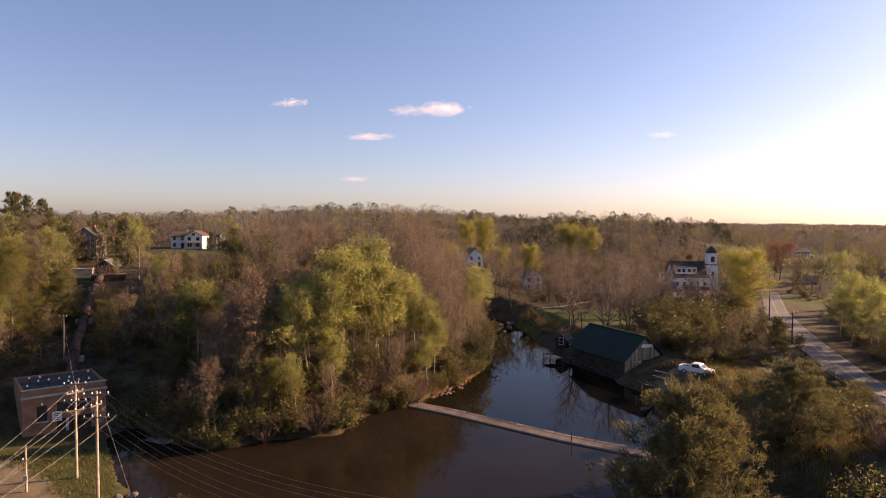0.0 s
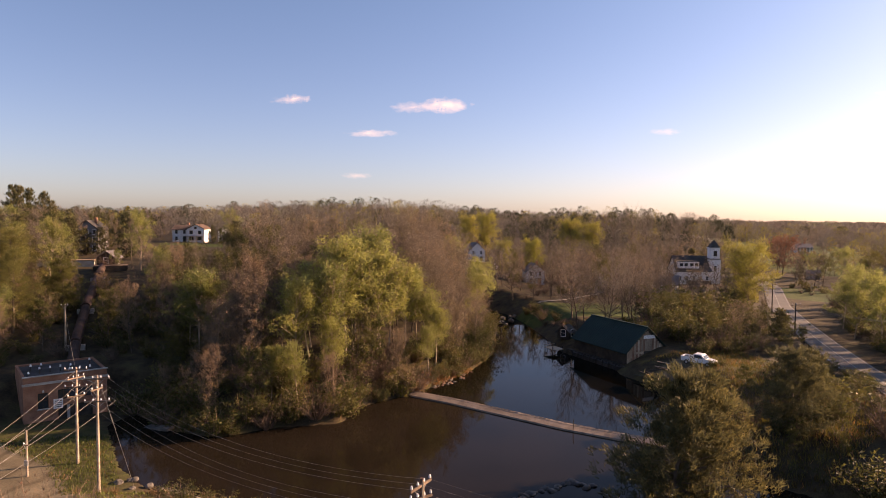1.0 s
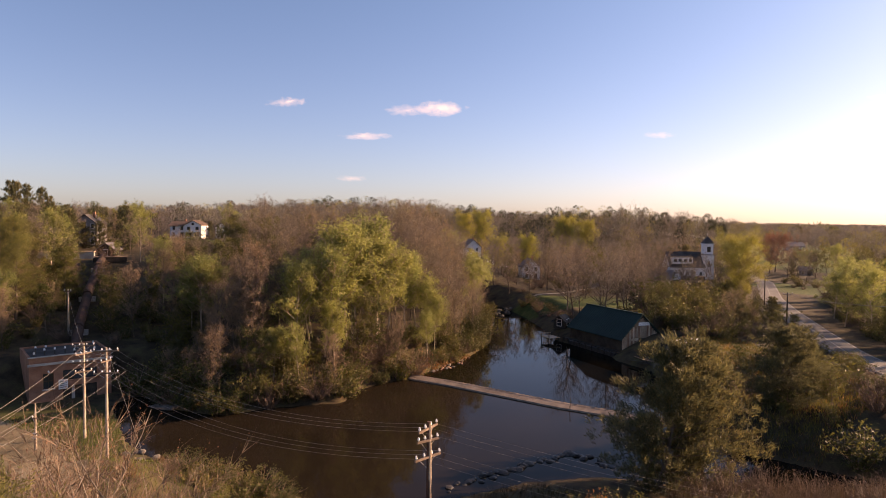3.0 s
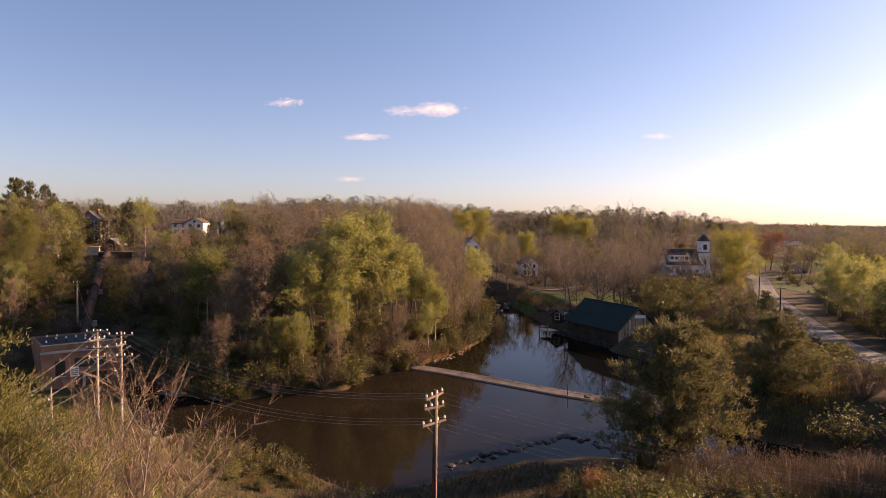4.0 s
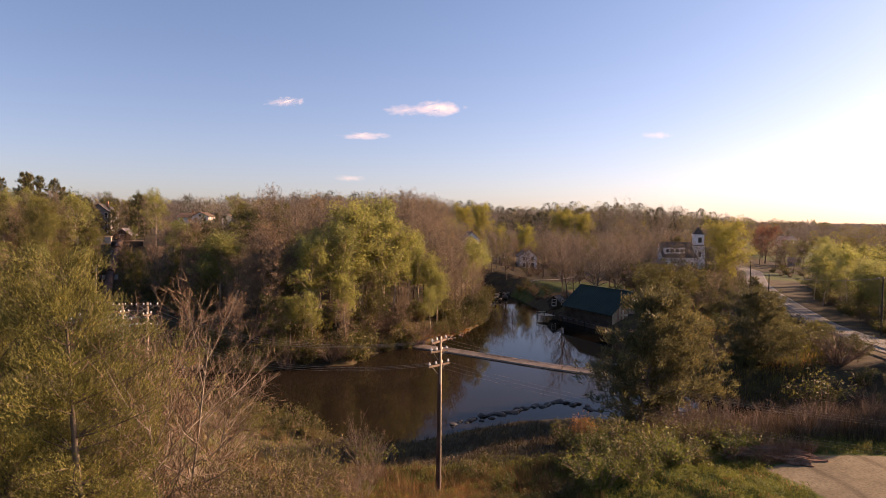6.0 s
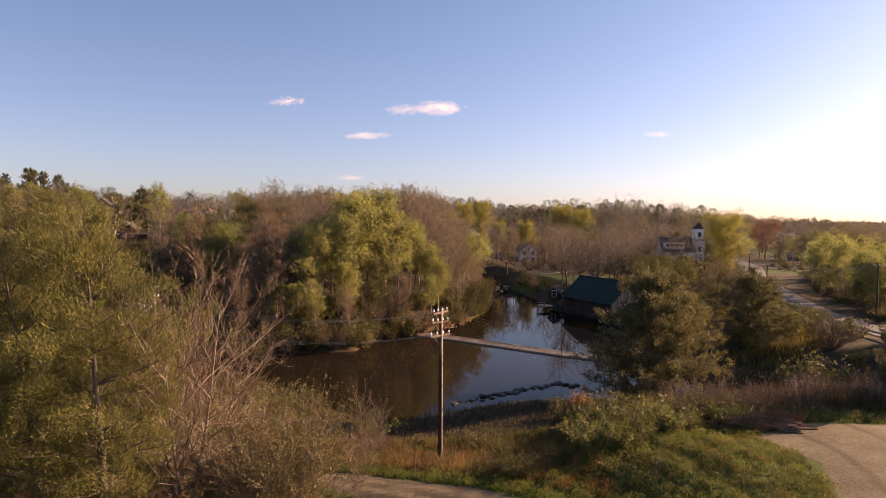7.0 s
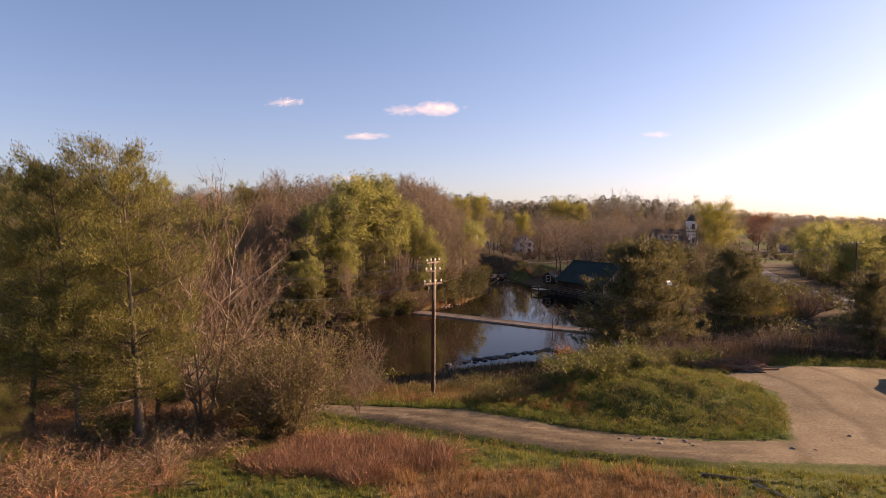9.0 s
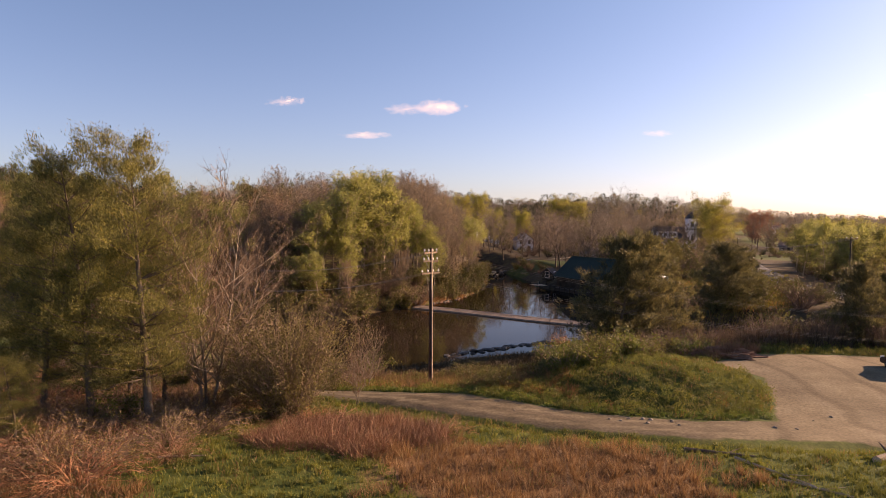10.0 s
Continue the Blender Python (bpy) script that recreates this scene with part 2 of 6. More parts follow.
# ---- the lie of the land ----
LOWER = [(-50, 100), (-40, 86.5), (-33, 80.5), (-26, 79), (-17, 74.5), (-11.5, 70.5), (-7, 71.5), (-2, 75.5), (4, 79.5), (11, 81.5), (20, 80), (34, 75), (60, 70), (110, 66),
         (110, 73), (60, 78), (38, 83), (27, 91), (24, 99.5), (16.2, 103), (10.3, 106), (2.9, 110.8), (-5.4, 116.2), (-11.3, 119.3), (-14.5, 117.5), (-20, 110.5), (-19.5, 104.5), (-28, 101.5), (-34, 97), (-41, 99), (-49, 105)]
UPPER = [(-11.3, 119.3), (-5.4, 116.2), (2.9, 110.8), (10.3, 106), (16.2, 103), (24, 99.5), (28, 103), (27, 115), (27, 127), (23, 134), (22.5, 139), (14.5, 153), (13, 165), (9, 187), (4, 205), (-12, 225),
         (-14, 222), (0, 203), (0.8, 181), (0, 148), (-3.6, 135), (-8.7, 124)]
PATHWAY = [(13, 202), (17, 207.5), (24, 215), (34, 229), (46, 240)]
ROAD = [(60, -40), (55, 40), (54, 80), (54.3, 105), (58.4, 128), (63.7, 150), (71.2, 178), (79.5, 206), (99.4, 259), (113, 330), (123, 420), (115, 520)]


def step(a, b, v):
    t = np.clip((v - a) / (b - a), 0, 1)
    return t * t * (3 - 2 * t)


def edge_dist(px, py, poly, closed=True):
    """Distance of points to a polygon's edges, negative inside."""
    px, py = np.asarray(px, float), np.asarray(py, float)
    best = np.full(px.shape, 1e9)
    inside = np.zeros(px.shape, bool)
    n = len(poly)
    for i in range(n if closed else n - 1):
        (ax, ay), (bx, by) = poly[i], poly[(i + 1) % n]
        dx, dy = bx - ax, by - ay
        t = np.clip(((px - ax) * dx + (py - ay) * dy) / (dx * dx + dy * dy), 0, 1)
        best = np.minimum(best, (px - ax - t * dx) ** 2 + (py - ay - t * dy) ** 2)
        if closed and ay != by:
            inside ^= ((ay > py) != (by > py)) & (px < (bx - ax) * (py - ay) / (by - ay) + ax)
    d = np.sqrt(best)
    return np.where(inside, -d, d) if closed else d


def wave(x, y, s, seed=0.0):
    """Gentle uneven ground between -1 and 1."""
    return (np.sin(x / s + 1.3 * seed) * np.cos(y / s * 1.13 + seed) + 0.5 * np.sin(x / s * 2.3 + y / s * 1.7 + seed * 2) + 0.3 * np.cos(x / s * 4.1 - y / s * 3.3 + seed)) / 1.8


LANE = [(-75, 62), (-45, 70), (-30, 58), (-18, 52), (-9, 48.3), (-1, 44.1), (6, 40.6), (13, 38.8), (22, 40), (40, 40), (60, 42)]
TRACK = [(-62, 90), (-49, 83.2), (-42.5, 76.5), (-37, 71), (-30, 58)]
LOT = [(19.4, 45), (21.2, 51), (19.2, 56), (24, 58.5), (34, 59), (48, 58), (55, 50), (52, 38), (21, 37.5), (17, 39)]


def height(x, y):
    x, y = np.asarray(x, float), np.asarray(y, float)
    base = 4.2 + 0.25 * wave(x, y, 11) + 0.2 * wave(x, y, 37, 2)
    base = base + 0.9 * step(44, 30, y) * step(70, 40, np.abs(x))
    base = base + 0.35 * step(40, 60, y) * step(14, 24, x) * step(72, 62, y)
    base = base - 0.7 * np.exp(-((y - 56) / 5.0) ** 2) * step(12, 5, np.abs(x + 3))
    # green mound beside the lot
    base = base + 1.2 * np.exp(-(((x - 12.5) / 6.0) ** 2 + ((y - 50.5) / 5.5) ** 2) ** 2)
    base = base + 0.40 * wave(x, y, 1.3, 7) * np.exp(-(((x - 12.0) / 6.5) ** 2 + ((y - 50.5) / 6.0) ** 2) ** 2)
    # hill behind the power house
    up = -0.6 * (x + 45) + 0.8 * (y - 105)
    left = step(25, -50, x)
    base = base + left * (10.5 * step(0, 80, up) + 0.03 * np.clip(up - 60, 0, 170)) * (1 - 0.85 * step(300, 560, y))
    # ridges behind the village and the far country
    base = base + 18 * step(300, 470, y) * (1 - 0.72 * step(-20, 330, x - 0.12 * (y - 500))) * (0.86 + 0.16 * wave(x, y, 75, 4)) * (1 - 0.5 * step(700, 1100, y))
    base = base - 5 * step(-110, -240, x) * step(230, 330, y)
    base = base + 10 * step(1000, 2300, y) * (0.8 + 0.3 * wave(x, y, 420, 1))
    base = base + 6 * step(0, -60, y)
    low = step(24, 14, np.hypot((x + 49), (y - 90) * 0.95))
    base = base + (0.35 - base) * low
    base = base + 7 * np.exp(-((x - 95) / 60) ** 2 - ((y - 410) / 80) ** 2)
    # road and lane beds
    rd = edge_dist(x, y, ROAD, False)
    base = base + (4.1 + 0.9 * step(130, 95, y) - base) * step(14, 5, rd) * step(360, 300, y)
    ld = edge_dist(x, y + 3.1, LANE, False)
    base = base - 0.45 * np.exp(-(ld / 0.8) ** 2) * step(70, 40, np.abs(x))
    d1 = edge_dist(x, y, LOWER)
    d2 = edge_dist(x, y, UPPER)
    nearside = step(95, 78, y) * step(32, 14, np.abs(x))
    wide = 9 + 17 * nearside
    jag = 0.5 * wave(x, y, 2.1, 3)
    b1 = np.where(d1 > 0, 0.1 + (base - 0.1) * np.clip((d1 + jag * 0.5) / wide, 0, 1) ** (0.8 + 0.3 * nearside), -1.3 * step(0, 3.5, -d1))
    b2 = np.where(d2 > 0, 0.55 + (base - 0.55) * np.clip(d2 / 9, 0, 1) ** 0.8, 0.45 - 1.3 * step(0, 3, -d2))
    out = np.minimum(np.minimum(base, np.where(d1 > 0, b1, 99)), np.where(d2 > 0, b2, 99))
    out = np.where(d1 <= 0, b1, out)
    return np.where((d2 <= 0) & (d1 > 0), b2, out)


def ground_z(x, y):
    return float(height(np.array([x]), np.array([y]))[0])


def spaced(stops):
    """Coordinates with a spacing of their own between stops."""
    out = []
    for (a, s), (b, _) in zip(stops, stops[1:]):
        out.extend(np.arange(a, b - s * 0.5, s))
    out.append(stops[-1][0])
    return np.array(out)


gx = spaced([(-2600, 200), (-600, 30), (-240, 6), (-80, 1.5), (-30, 0.5), (46, 1.5), (120, 6), (360, 30), (840, 200), (3000, 200)])
gy = spaced([(-300, 20), (-40, 4), (16, 0.5), (62, 0.9), (140, 2), (220, 6), (520, 20), (900, 80), (4600, 80)])
GX, GY = np.meshgrid(gx, gy)
GZ = height(GX, GY)
nx, ny = len(gx), len(gy)
idx = np.arange(nx * ny).reshape(ny, nx)
quads = np.stack([idx[:-1, :-1], idx[:-1, 1:], idx[1:, 1:], idx[1:, :-1]], -1).reshape(-1, 4)


def ground_mat():
    m, nt, p = node_mat("ground")
    pos = world_pos(nt)

    def mask(name, soft=0.25):
        a = nt.nodes.new("ShaderNodeAttribute")
        a.attribute_name = name
        ad = nt.nodes.new("ShaderNodeMath")
        ad.operation = "MULTIPLY_ADD"
        nt.links.new(noise_node(nt, 0.9, 5, pos), ad.inputs[0])
        ad.inputs[1].default_value = 0.7
        nt.links.new(a.outputs["Fac"], ad.inputs[2])
        r = nt.nodes.new("ShaderNodeMapRange")
        r.inputs[1].default_value = 0.85 - soft
        r.inputs[2].default_value = 0.85 + soft
        nt.links.new(ad.outputs[0], r.inputs[0])
        return r.outputs[0]

    litter = ramp(nt, noise_node(nt, 0.5, 6, pos), [(0.3, (0.035, 0.026, 0.016)), (0.5, (0.07, 0.05, 0.028)), (0.7, (0.095, 0.08, 0.035))])
    grass = ramp(nt, noise_node(nt, 0.7, 6, pos), [(0.3, (0.035, 0.052, 0.011)), (0.55, (0.065, 0.088, 0.02)), (0.75, (0.12, 0.12, 0.038))])
    dirt = ramp(nt, noise_node(nt, 0.35, 8, pos), [(0.3, (0.115, 0.093, 0.060)), (0.55, (0.165, 0.135, 0.088)), (0.75, (0.22, 0.185, 0.125))])
    straw = ramp(nt, noise_node(nt, 1.5, 6, pos), [(0.3, (0.16, 0.085, 0.04)), (0.7, (0.30, 0.18, 0.09))])
    wv = nt.nodes.new("ShaderNodeTexWave")
    wv.inputs["Scale"].default_value = 0.07
    wv.inputs["Distortion"].default_value = 14.0
    wv.inputs["Detail"].default_value = 3.0
    wv.inputs["Detail Scale"].default_value = 0.5
    nt.links.new(pos, wv.inputs["Vector"])
    dirt = mix(nt, 1.0, dirt, ramp(nt, wv.outputs["Fac"], [(0.0, (0.70, 0.69, 0.67)), (0.12, (1.0, 1.0, 1.0)), (1.0, (1.04, 1.04, 1.03))]), "MULTIPLY")
    c = mix(nt, mask("grass"), litter, grass)
    c = mix(nt, mask("straw"), c, straw)
    packed = ramp(nt, noise_node(nt, 0.6, 7, pos), [(0.3, (0.062, 0.049, 0.031)), (0.7, (0.125, 0.10, 0.066))])
    c = mix(nt, mask("dirt", 0.12), c, dirt)
    c = mix(nt, mask("packed", 0.3), c, packed)
    c = mix(nt, mask("ruts", 0.3), c, dirt)
    fine = noise_node(nt, 6, 6, pos)
    c = mix(nt, 1.0, c, ramp(nt, fine, [(0.3, (0.7, 0.7, 0.7)), (0.7, (1.2, 1.2, 1.2))]), "MULTIPLY")
    nt.links.new(c, p.inputs["Base Color"])
    p.inputs["Roughness"].default_value = 0.95
    p.inputs["Specular IOR Level"].default_value = 0.15
    bump(nt, p, fine, 0.35, 0.06)
    return m


ground_me = mesh_of("ground", np.stack([GX, GY, GZ], -1).reshape(-1, 3), quads, ground_mat(), True)
ground = tagged(new("ground", ground_me), "uneven earth with grass, dirt and leaf litter", "ground", kind="structure")


def add_mask(name, values):
    at = ground_me.attributes.new(name, "FLOAT", "POINT")
    at.data.foreach_set("value", np.asarray(values, np.float32).ravel())


lane_d = edge_dist(GX, GY, LANE, False)
lot_d = edge_dist(GX, GY, LOT)
dirt = np.maximum(step(2.6, 1.2, lane_d), step(0.6, -0.8, lot_d))
dirt = np.maximum(dirt, 0.8 * step(1.1, 0.8, np.hypot((GX - 41) / 15, (GY - 129) / 6.5)))
dirt = np.maximum(dirt, step(4.2, 2.2, edge_dist(GX, GY, TRACK, False)))
lawns = [(100, 238, 11, 24), (150, 330, 26, 30), (180, 400, 60, 60), (24, 190, 22, 14), (-102, 245, 22, 7), (190, 450, 60, 60)]
lawn = np.zeros_like(GX)
for lx, ly, rx_, ry_ in lawns:
    lawn = np.maximum(lawn, step(1.15, 0.75, np.hypot((GX - lx) / rx_, (GY - ly) / ry_)))
near = np.maximum(step(66, 58, GY) * step(60, 50, np.abs(GX)), 0.45 * step(24, 17, np.hypot(GX + 55, GY - 80)))
near = near * (1 - 0.8 * step(-11, -14, GX) * step(31, 34, GY) * step(62, 52, GY))
add_mask("grass", np.maximum(lawn, near))
add_mask("dirt", dirt)
add_mask("packed", step(2.6, 1.0, lane_d) * step(19, 13, GX) * 0.9)
add_mask("ruts", step(0.55, 0.15, np.abs(lane_d - 0.85)) * step(20, 12, GX) * 0.75)
straw = np.maximum(step(1.2, 0.7, np.hypot((GX - 3.6) / 7.4, (GY - 30.8) / 4.2)), step(1.2, 0.6, np.hypot((GX + 5.2) / 4.0, (GY - 34.8) / 2.5)))
straw = np.maximum(straw, step(1.1, 0.8, np.hypot((GX + 2) / 11, (GY - 54.5) / 5)) * 0.6)
add_mask("straw", straw)


def water(name, outline, z, mat, label):
    bm = bmesh.new()
    f = bm.faces.new([bm.verts.new((x, y, z)) for x, y in outline])
    bmesh.ops.triangulate(bm, faces=[f])
    me = bpy.data.meshes.new(name)
    bm.normal_update()
    bm.to_mesh(me)
    bm.free()
    me.materials.append(mat)
    return tagged(new(name, me), label, "pond", kind="structure")


def grown(poly, by):
    """The outline moved outwards."""
    out = []
    n = len(poly)
    area = sum(poly[i][0] * poly[(i + 1) % n][1] - poly[(i + 1) % n][0] * poly[i][1] for i in range(n))
    s = 1 if area > 0 else -1
    for i in range(n):
        a, b, c = (Vector(poly[(i + k) % n]) for k in (-1, 0, 1))
        t = ((b - a).normalized() + (c - b).normalized()).normalized()
        nrm = Vector((t.y, -t.x)) * s
        out.append(tuple(b + nrm * by))
    return out


water("water_lower", grown(LOWER, 0.5), 0.0, M_WATER, "still brown water of the lower pond")
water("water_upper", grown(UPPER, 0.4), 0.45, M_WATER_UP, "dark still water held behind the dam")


# ---- plants ----
def tubes(P0, P1, R0, R1, n=4):
    """Tapered bars between pairs of points, as arrays."""
    P0, P1 = np.asarray(P0, float), np.asarray(P1, float)
    R0, R1 = np.asarray(R0, float), np.asarray(R1, float)
    d = P1 - P0
    d /= np.maximum(np.linalg.norm(d, axis=1, keepdims=True), 1e-6)
    ref = np.where(np.abs(d[:, 2:3]) > 0.9, np.array([[1.0, 0, 0]]), np.array([[0, 0, 1.0]]))
    u = np.cross(d, ref)
    u /= np.linalg.norm(u, axis=1, keepdims=True)
    v = np.cross(d, u)
    a = np.arange(n) * 2 * np.pi / n
    ring = np.cos(a)[None, :, None] * u[:, None, :] + np.sin(a)[None, :, None] * v[:, None, :]
    V = np.concatenate([P0[:, None, :] + ring * R0[:, None, None], P1[:, None, :] + ring * R1[:, None, None]], 1)
    k = np.arange(n)
    k2 = (k + 1) % n
    f = np.stack([k, k2, k2 + n, k + n], -1)
    F = f[None] + (np.arange(len(P0)) * 2 * n)[:, None, None]
    return V.reshape(-1, 3), F.reshape(-1, 4)


def leaves(rng, C, size, slim=0.6, droop=0.0):
    """One small leaf or clump of leaves at each centre."""
    n = len(C)
    a = rng.normal(size=(n, 3))
    a[:, 2] -= droop
    a /= np.linalg.norm(a, axis=1, keepdims=True)
    b = rng.normal(size=(n, 3))
    b -= a * (a * b).sum(1, keepdims=True)
    b /= np.linalg.norm(b, axis=1, keepdims=True)
    s = size * rng.uniform(0.6, 1.3, (n, 1))
    V = np.stack([C - a * s * 0.5 - b * s * slim * 0.5, C - a * s * 0.5 + b * s * slim * 0.5, C + a * s * 0.75], 1)
    return V.reshape(-1, 3), np.arange(n * 3).reshape(-1, 3)


def blades(rng, C, D, length, width, spread=0.6):
    """Slim needles or stalks at C, pointing along D."""
    n = len(C)
    d = D + rng.normal(size=(n, 3)) * spread
    d /= np.linalg.norm(d, axis=1, keepdims=True)
    w = np.cross(d, rng.normal(size=(n, 3)))
    w /= np.linalg.norm(w, axis=1, keepdims=True)
    s = length * rng.uniform(0.6, 1.25, (n, 1))
    V = np.stack([C - w * width, C + w * width, C + d * s], 1)
    return V.reshape(-1, 3), np.arange(n * 3).reshape(-1, 3)


def joined(*pairs):
    vs, fs, k = [], [], 0
    for v, f in pairs:
        vs.append(v)
        fs.append(f + k)
        k += len(v)
    return np.concatenate(vs), np.concatenate(fs)


def limb(rng, p, d, length, n, lift, wob):
    pts = [p]
    for _ in range(n):
        d = d + rng.normal(size=3) * wob
        d[2] += lift
        d = d / np.linalg.norm(d)
        p = p + d * length / n
        pts.append(p)
    return pts


def broadleaf(seed, H=15.0, W=4.2, base=0.25, limbs=20, rise=0.9, trunk=0.2, subs=6, twigs=5, leaf_n=3000, leaf=0.3, mat=None, twig_mat=None, bark=None, fat=0.5, stems=1, top=0.92, prof=None, clump=0, loose=0.34):
    """A broadleaved tree: trunk with limbs, and a crown of twigs and leaves."""
    rng = np.random.default_rng(seed)
    S = [[], [], [], []]
    T = [[], [], [], []]
    tips, along = [], []
    fine = [[], []]

    def lay(bag, pts, r0, r1):
        n = len(pts) - 1
        for i in range(n):
            bag[0].append(pts[i])
            bag[1].append(pts[i + 1])
            bag[2].append(r0 + (r1 - r0) * i / n)
            bag[3].append(r0 + (r1 - r0) * (i + 1) / n)

    for st in range(stems):
        if stems == 1:
            off, d0, h = np.zeros(3), np.array([0.03, 0.02, 1.0]), H
        else:
            a = 2 * np.pi * st / stems + rng.uniform(-0.4, 0.4)
            off = np.array([np.cos(a), np.sin(a), 0]) * 0.25
            d0, h = np.array([np.cos(a) * 0.28, np.sin(a) * 0.28, 1.0]), H * rng.uniform(0.75, 1.0)
        tr = limb(rng, off, d0, h * top, 7, 0.02, 0.05)
        lay(S, tr, trunk, trunk * 0.18)
        for i in range(limbs // stems):
            t = base + (0.97 - base) * (i + rng.uniform(0, 0.8)) / (limbs // stems)
            k = min(6, int(t * 7))
            p = tr[k] + (tr[k + 1] - tr[k]) * (t * 7 - k)
            a = 2.4 * i + rng.uniform(-0.5, 0.5)
            u = (t - base) / (1 - base)
            reach = W * (np.sin(np.pi * min(1.0, (u * (1 - fat) + fat * 0.55 + 0.02))) ** 0.7) * rng.uniform(0.75, 1.15)
            if prof:
                reach = W * np.sin(np.pi * (prof[0] + prof[1] * u)) ** 0.7 * rng.uniform(0.8, 1.15)
            d = np.array([np.cos(a), np.sin(a), rise * (0.6 + u)])
            lb = limb(rng, p, d / np.linalg.norm(d), reach * np.sqrt(1 + rise * rise * 0.4), 4, 0.08, 0.12)
            r = trunk * (0.5 - 0.3 * t)
            lay(S, lb, r, r * 0.3)
            for j in range(subs):
                m = rng.integers(1, 5)
                q = lb[m - 1] + (lb[m] - lb[m - 1]) * rng.uniform()
                e = (lb[m] - lb[m - 1]) / np.linalg.norm(lb[m] - lb[m - 1]) + rng.normal(size=3) * 0.6
                e[2] += 0.25
                sb = limb(rng, q, e / np.linalg.norm(e), reach * rng.uniform(0.25, 0.5), 2, 0.1, 0.15)
                lay(T, sb, r * 0.32, r * 0.12)
                for _ in range(twigs):
                    w = sb[rng.integers(0, 3)]
                    e2 = (sb[2] - sb[0]) / np.linalg.norm(sb[2] - sb[0]) + rng.normal(size=3) * 0.55
                    e2[2] += 0.2
                    tw = limb(rng, w, e2 / np.linalg.norm(e2), reach * rng.uniform(0.12, 0.3), 1, 0.05, 0.1)
                    fine[0].append(tw[0]), fine[1].append(tw[1])
                    tips.append(tw[1])
                    along.append((tw[0] + tw[1]) / 2)
    wood = mesh_of("trunk", *tubes(*S, n=6), bark or M_BARK, True)
    tv, tf = tubes(*T, n=3)
    A, B = np.array(fine[0]), np.array(fine[1])
    fv, ff = blades(rng, A, (B - A) / np.linalg.norm(B - A, axis=1, keepdims=True), 1.0, 0.016, 0.0)
    fv = fv.reshape(-1, 3, 3)
    fv[:, 2] = B
    tf = np.concatenate([tf[:, [0, 1, 2]], tf[:, [0, 2, 3]]])
    twig = mesh_of("branching", *joined((tv, tf), (fv.reshape(-1, 3), ff)), twig_mat or M_TWIG)
    out = [("trunk", wood), ("branching", twig)]
    if leaf_n:
        pool = np.array(tips + along)
        if clump:
            pool = pool[rng.choice(len(pool), min(clump, len(pool)), replace=False)]
        C = pool[rng.integers(0, len(pool), leaf_n)] + rng.normal(size=(leaf_n, 3)) * (loose if clump else leaf * 0.9)
        C[:, 2] = np.maximum(C[:, 2], 0.3)
        out.append(("crown", mesh_of("crown", *leaves(rng, C, leaf), mat)))
    return H, out


def pine(seed, H=15.0, W=4.5, base=0.12, whorls=20, per=5, tufts=9, blade=0.42, mat=None, width=0.045, count=7, ragged=0.35, shape=0.7, bark=None, tuft=0.13, low=0.55):
    """A pine: layered, upturned branches that carry tufts of needles."""
    rng = np.random.default_rng(seed)
    S = [[], [], [], []]
    C, D = [], []
    tr = limb(rng, np.zeros(3), np.array([0.02, 0.0, 1.0]), H, 8, 0.05, 0.03)
    for i in range(8):
        S[0].append(tr[i]), S[1].append(tr[i + 1]), S[2].append(0.24 * (1 - i / 8.3)), S[3].append(0.24 * (1 - (i + 1) / 8.3))
    for wv in range(whorls):
        t = base + (0.99 - base) * (wv + rng.uniform(-0.3, 0.3)) / whorls
        t = min(max(t, 0.02), 0.99)
        k = min(7, int(t * 8))
        p = tr[k] + (tr[k + 1] - tr[k]) * (t * 8 - k)
        for b in range(per):
            a = rng.uniform(0, 2 * np.pi)
            u = (t - base) / (1 - base)
            reach = W * max(0.1, (1 - u) ** shape * min(1, low + 1.6 * u)) * rng.uniform(1 - ragged, 1 + ragged * 0.6)
            d = np.array([np.cos(a), np.sin(a), 0.05 + 0.6 * u])
            lb = limb(rng, p, d, reach, 4, 0.06, 0.1)
            for i in range(4):
                S[0].append(lb[i]), S[1].append(lb[i + 1]), S[2].append(0.06 * (1 - t * 0.7) * (1 - i / 5)), S[3].append(0.06 * (1 - t * 0.7) * (1 - (i + 1) / 5))
            for j in range(max(3, int(tufts * (0.4 + 0.6 * reach / W)))):
                s = rng.uniform(0.3, 1.0)
                m = min(3, int(s * 4))
                q = lb[m] + (lb[m + 1] - lb[m]) * (s * 4 - m)
                side = rng.normal(size=3) * np.array([0.16, 0.16, 0.05]) * reach * 0.9
                q = q + side
                dd = lb[m + 1] - lb[m]
                C.append(q)
                D.append(dd / np.linalg.norm(dd) * 0.5 + side / (np.linalg.norm(side) + 0.1) * 0.4 + np.array([0, 0, 0.55]))
    C, D = np.repeat(np.array(C), count, 0), np.repeat(np.array(D), count, 0)
    C = C + rng.normal(size=C.shape) * tuft
    return H, [("trunk", mesh_of("trunk", *tubes(*S, n=5), bark or M_BARK, True)), ("crown", mesh_of("crown", *blades(rng, C, D, blade, width, 0.45), mat or M_PINE))]


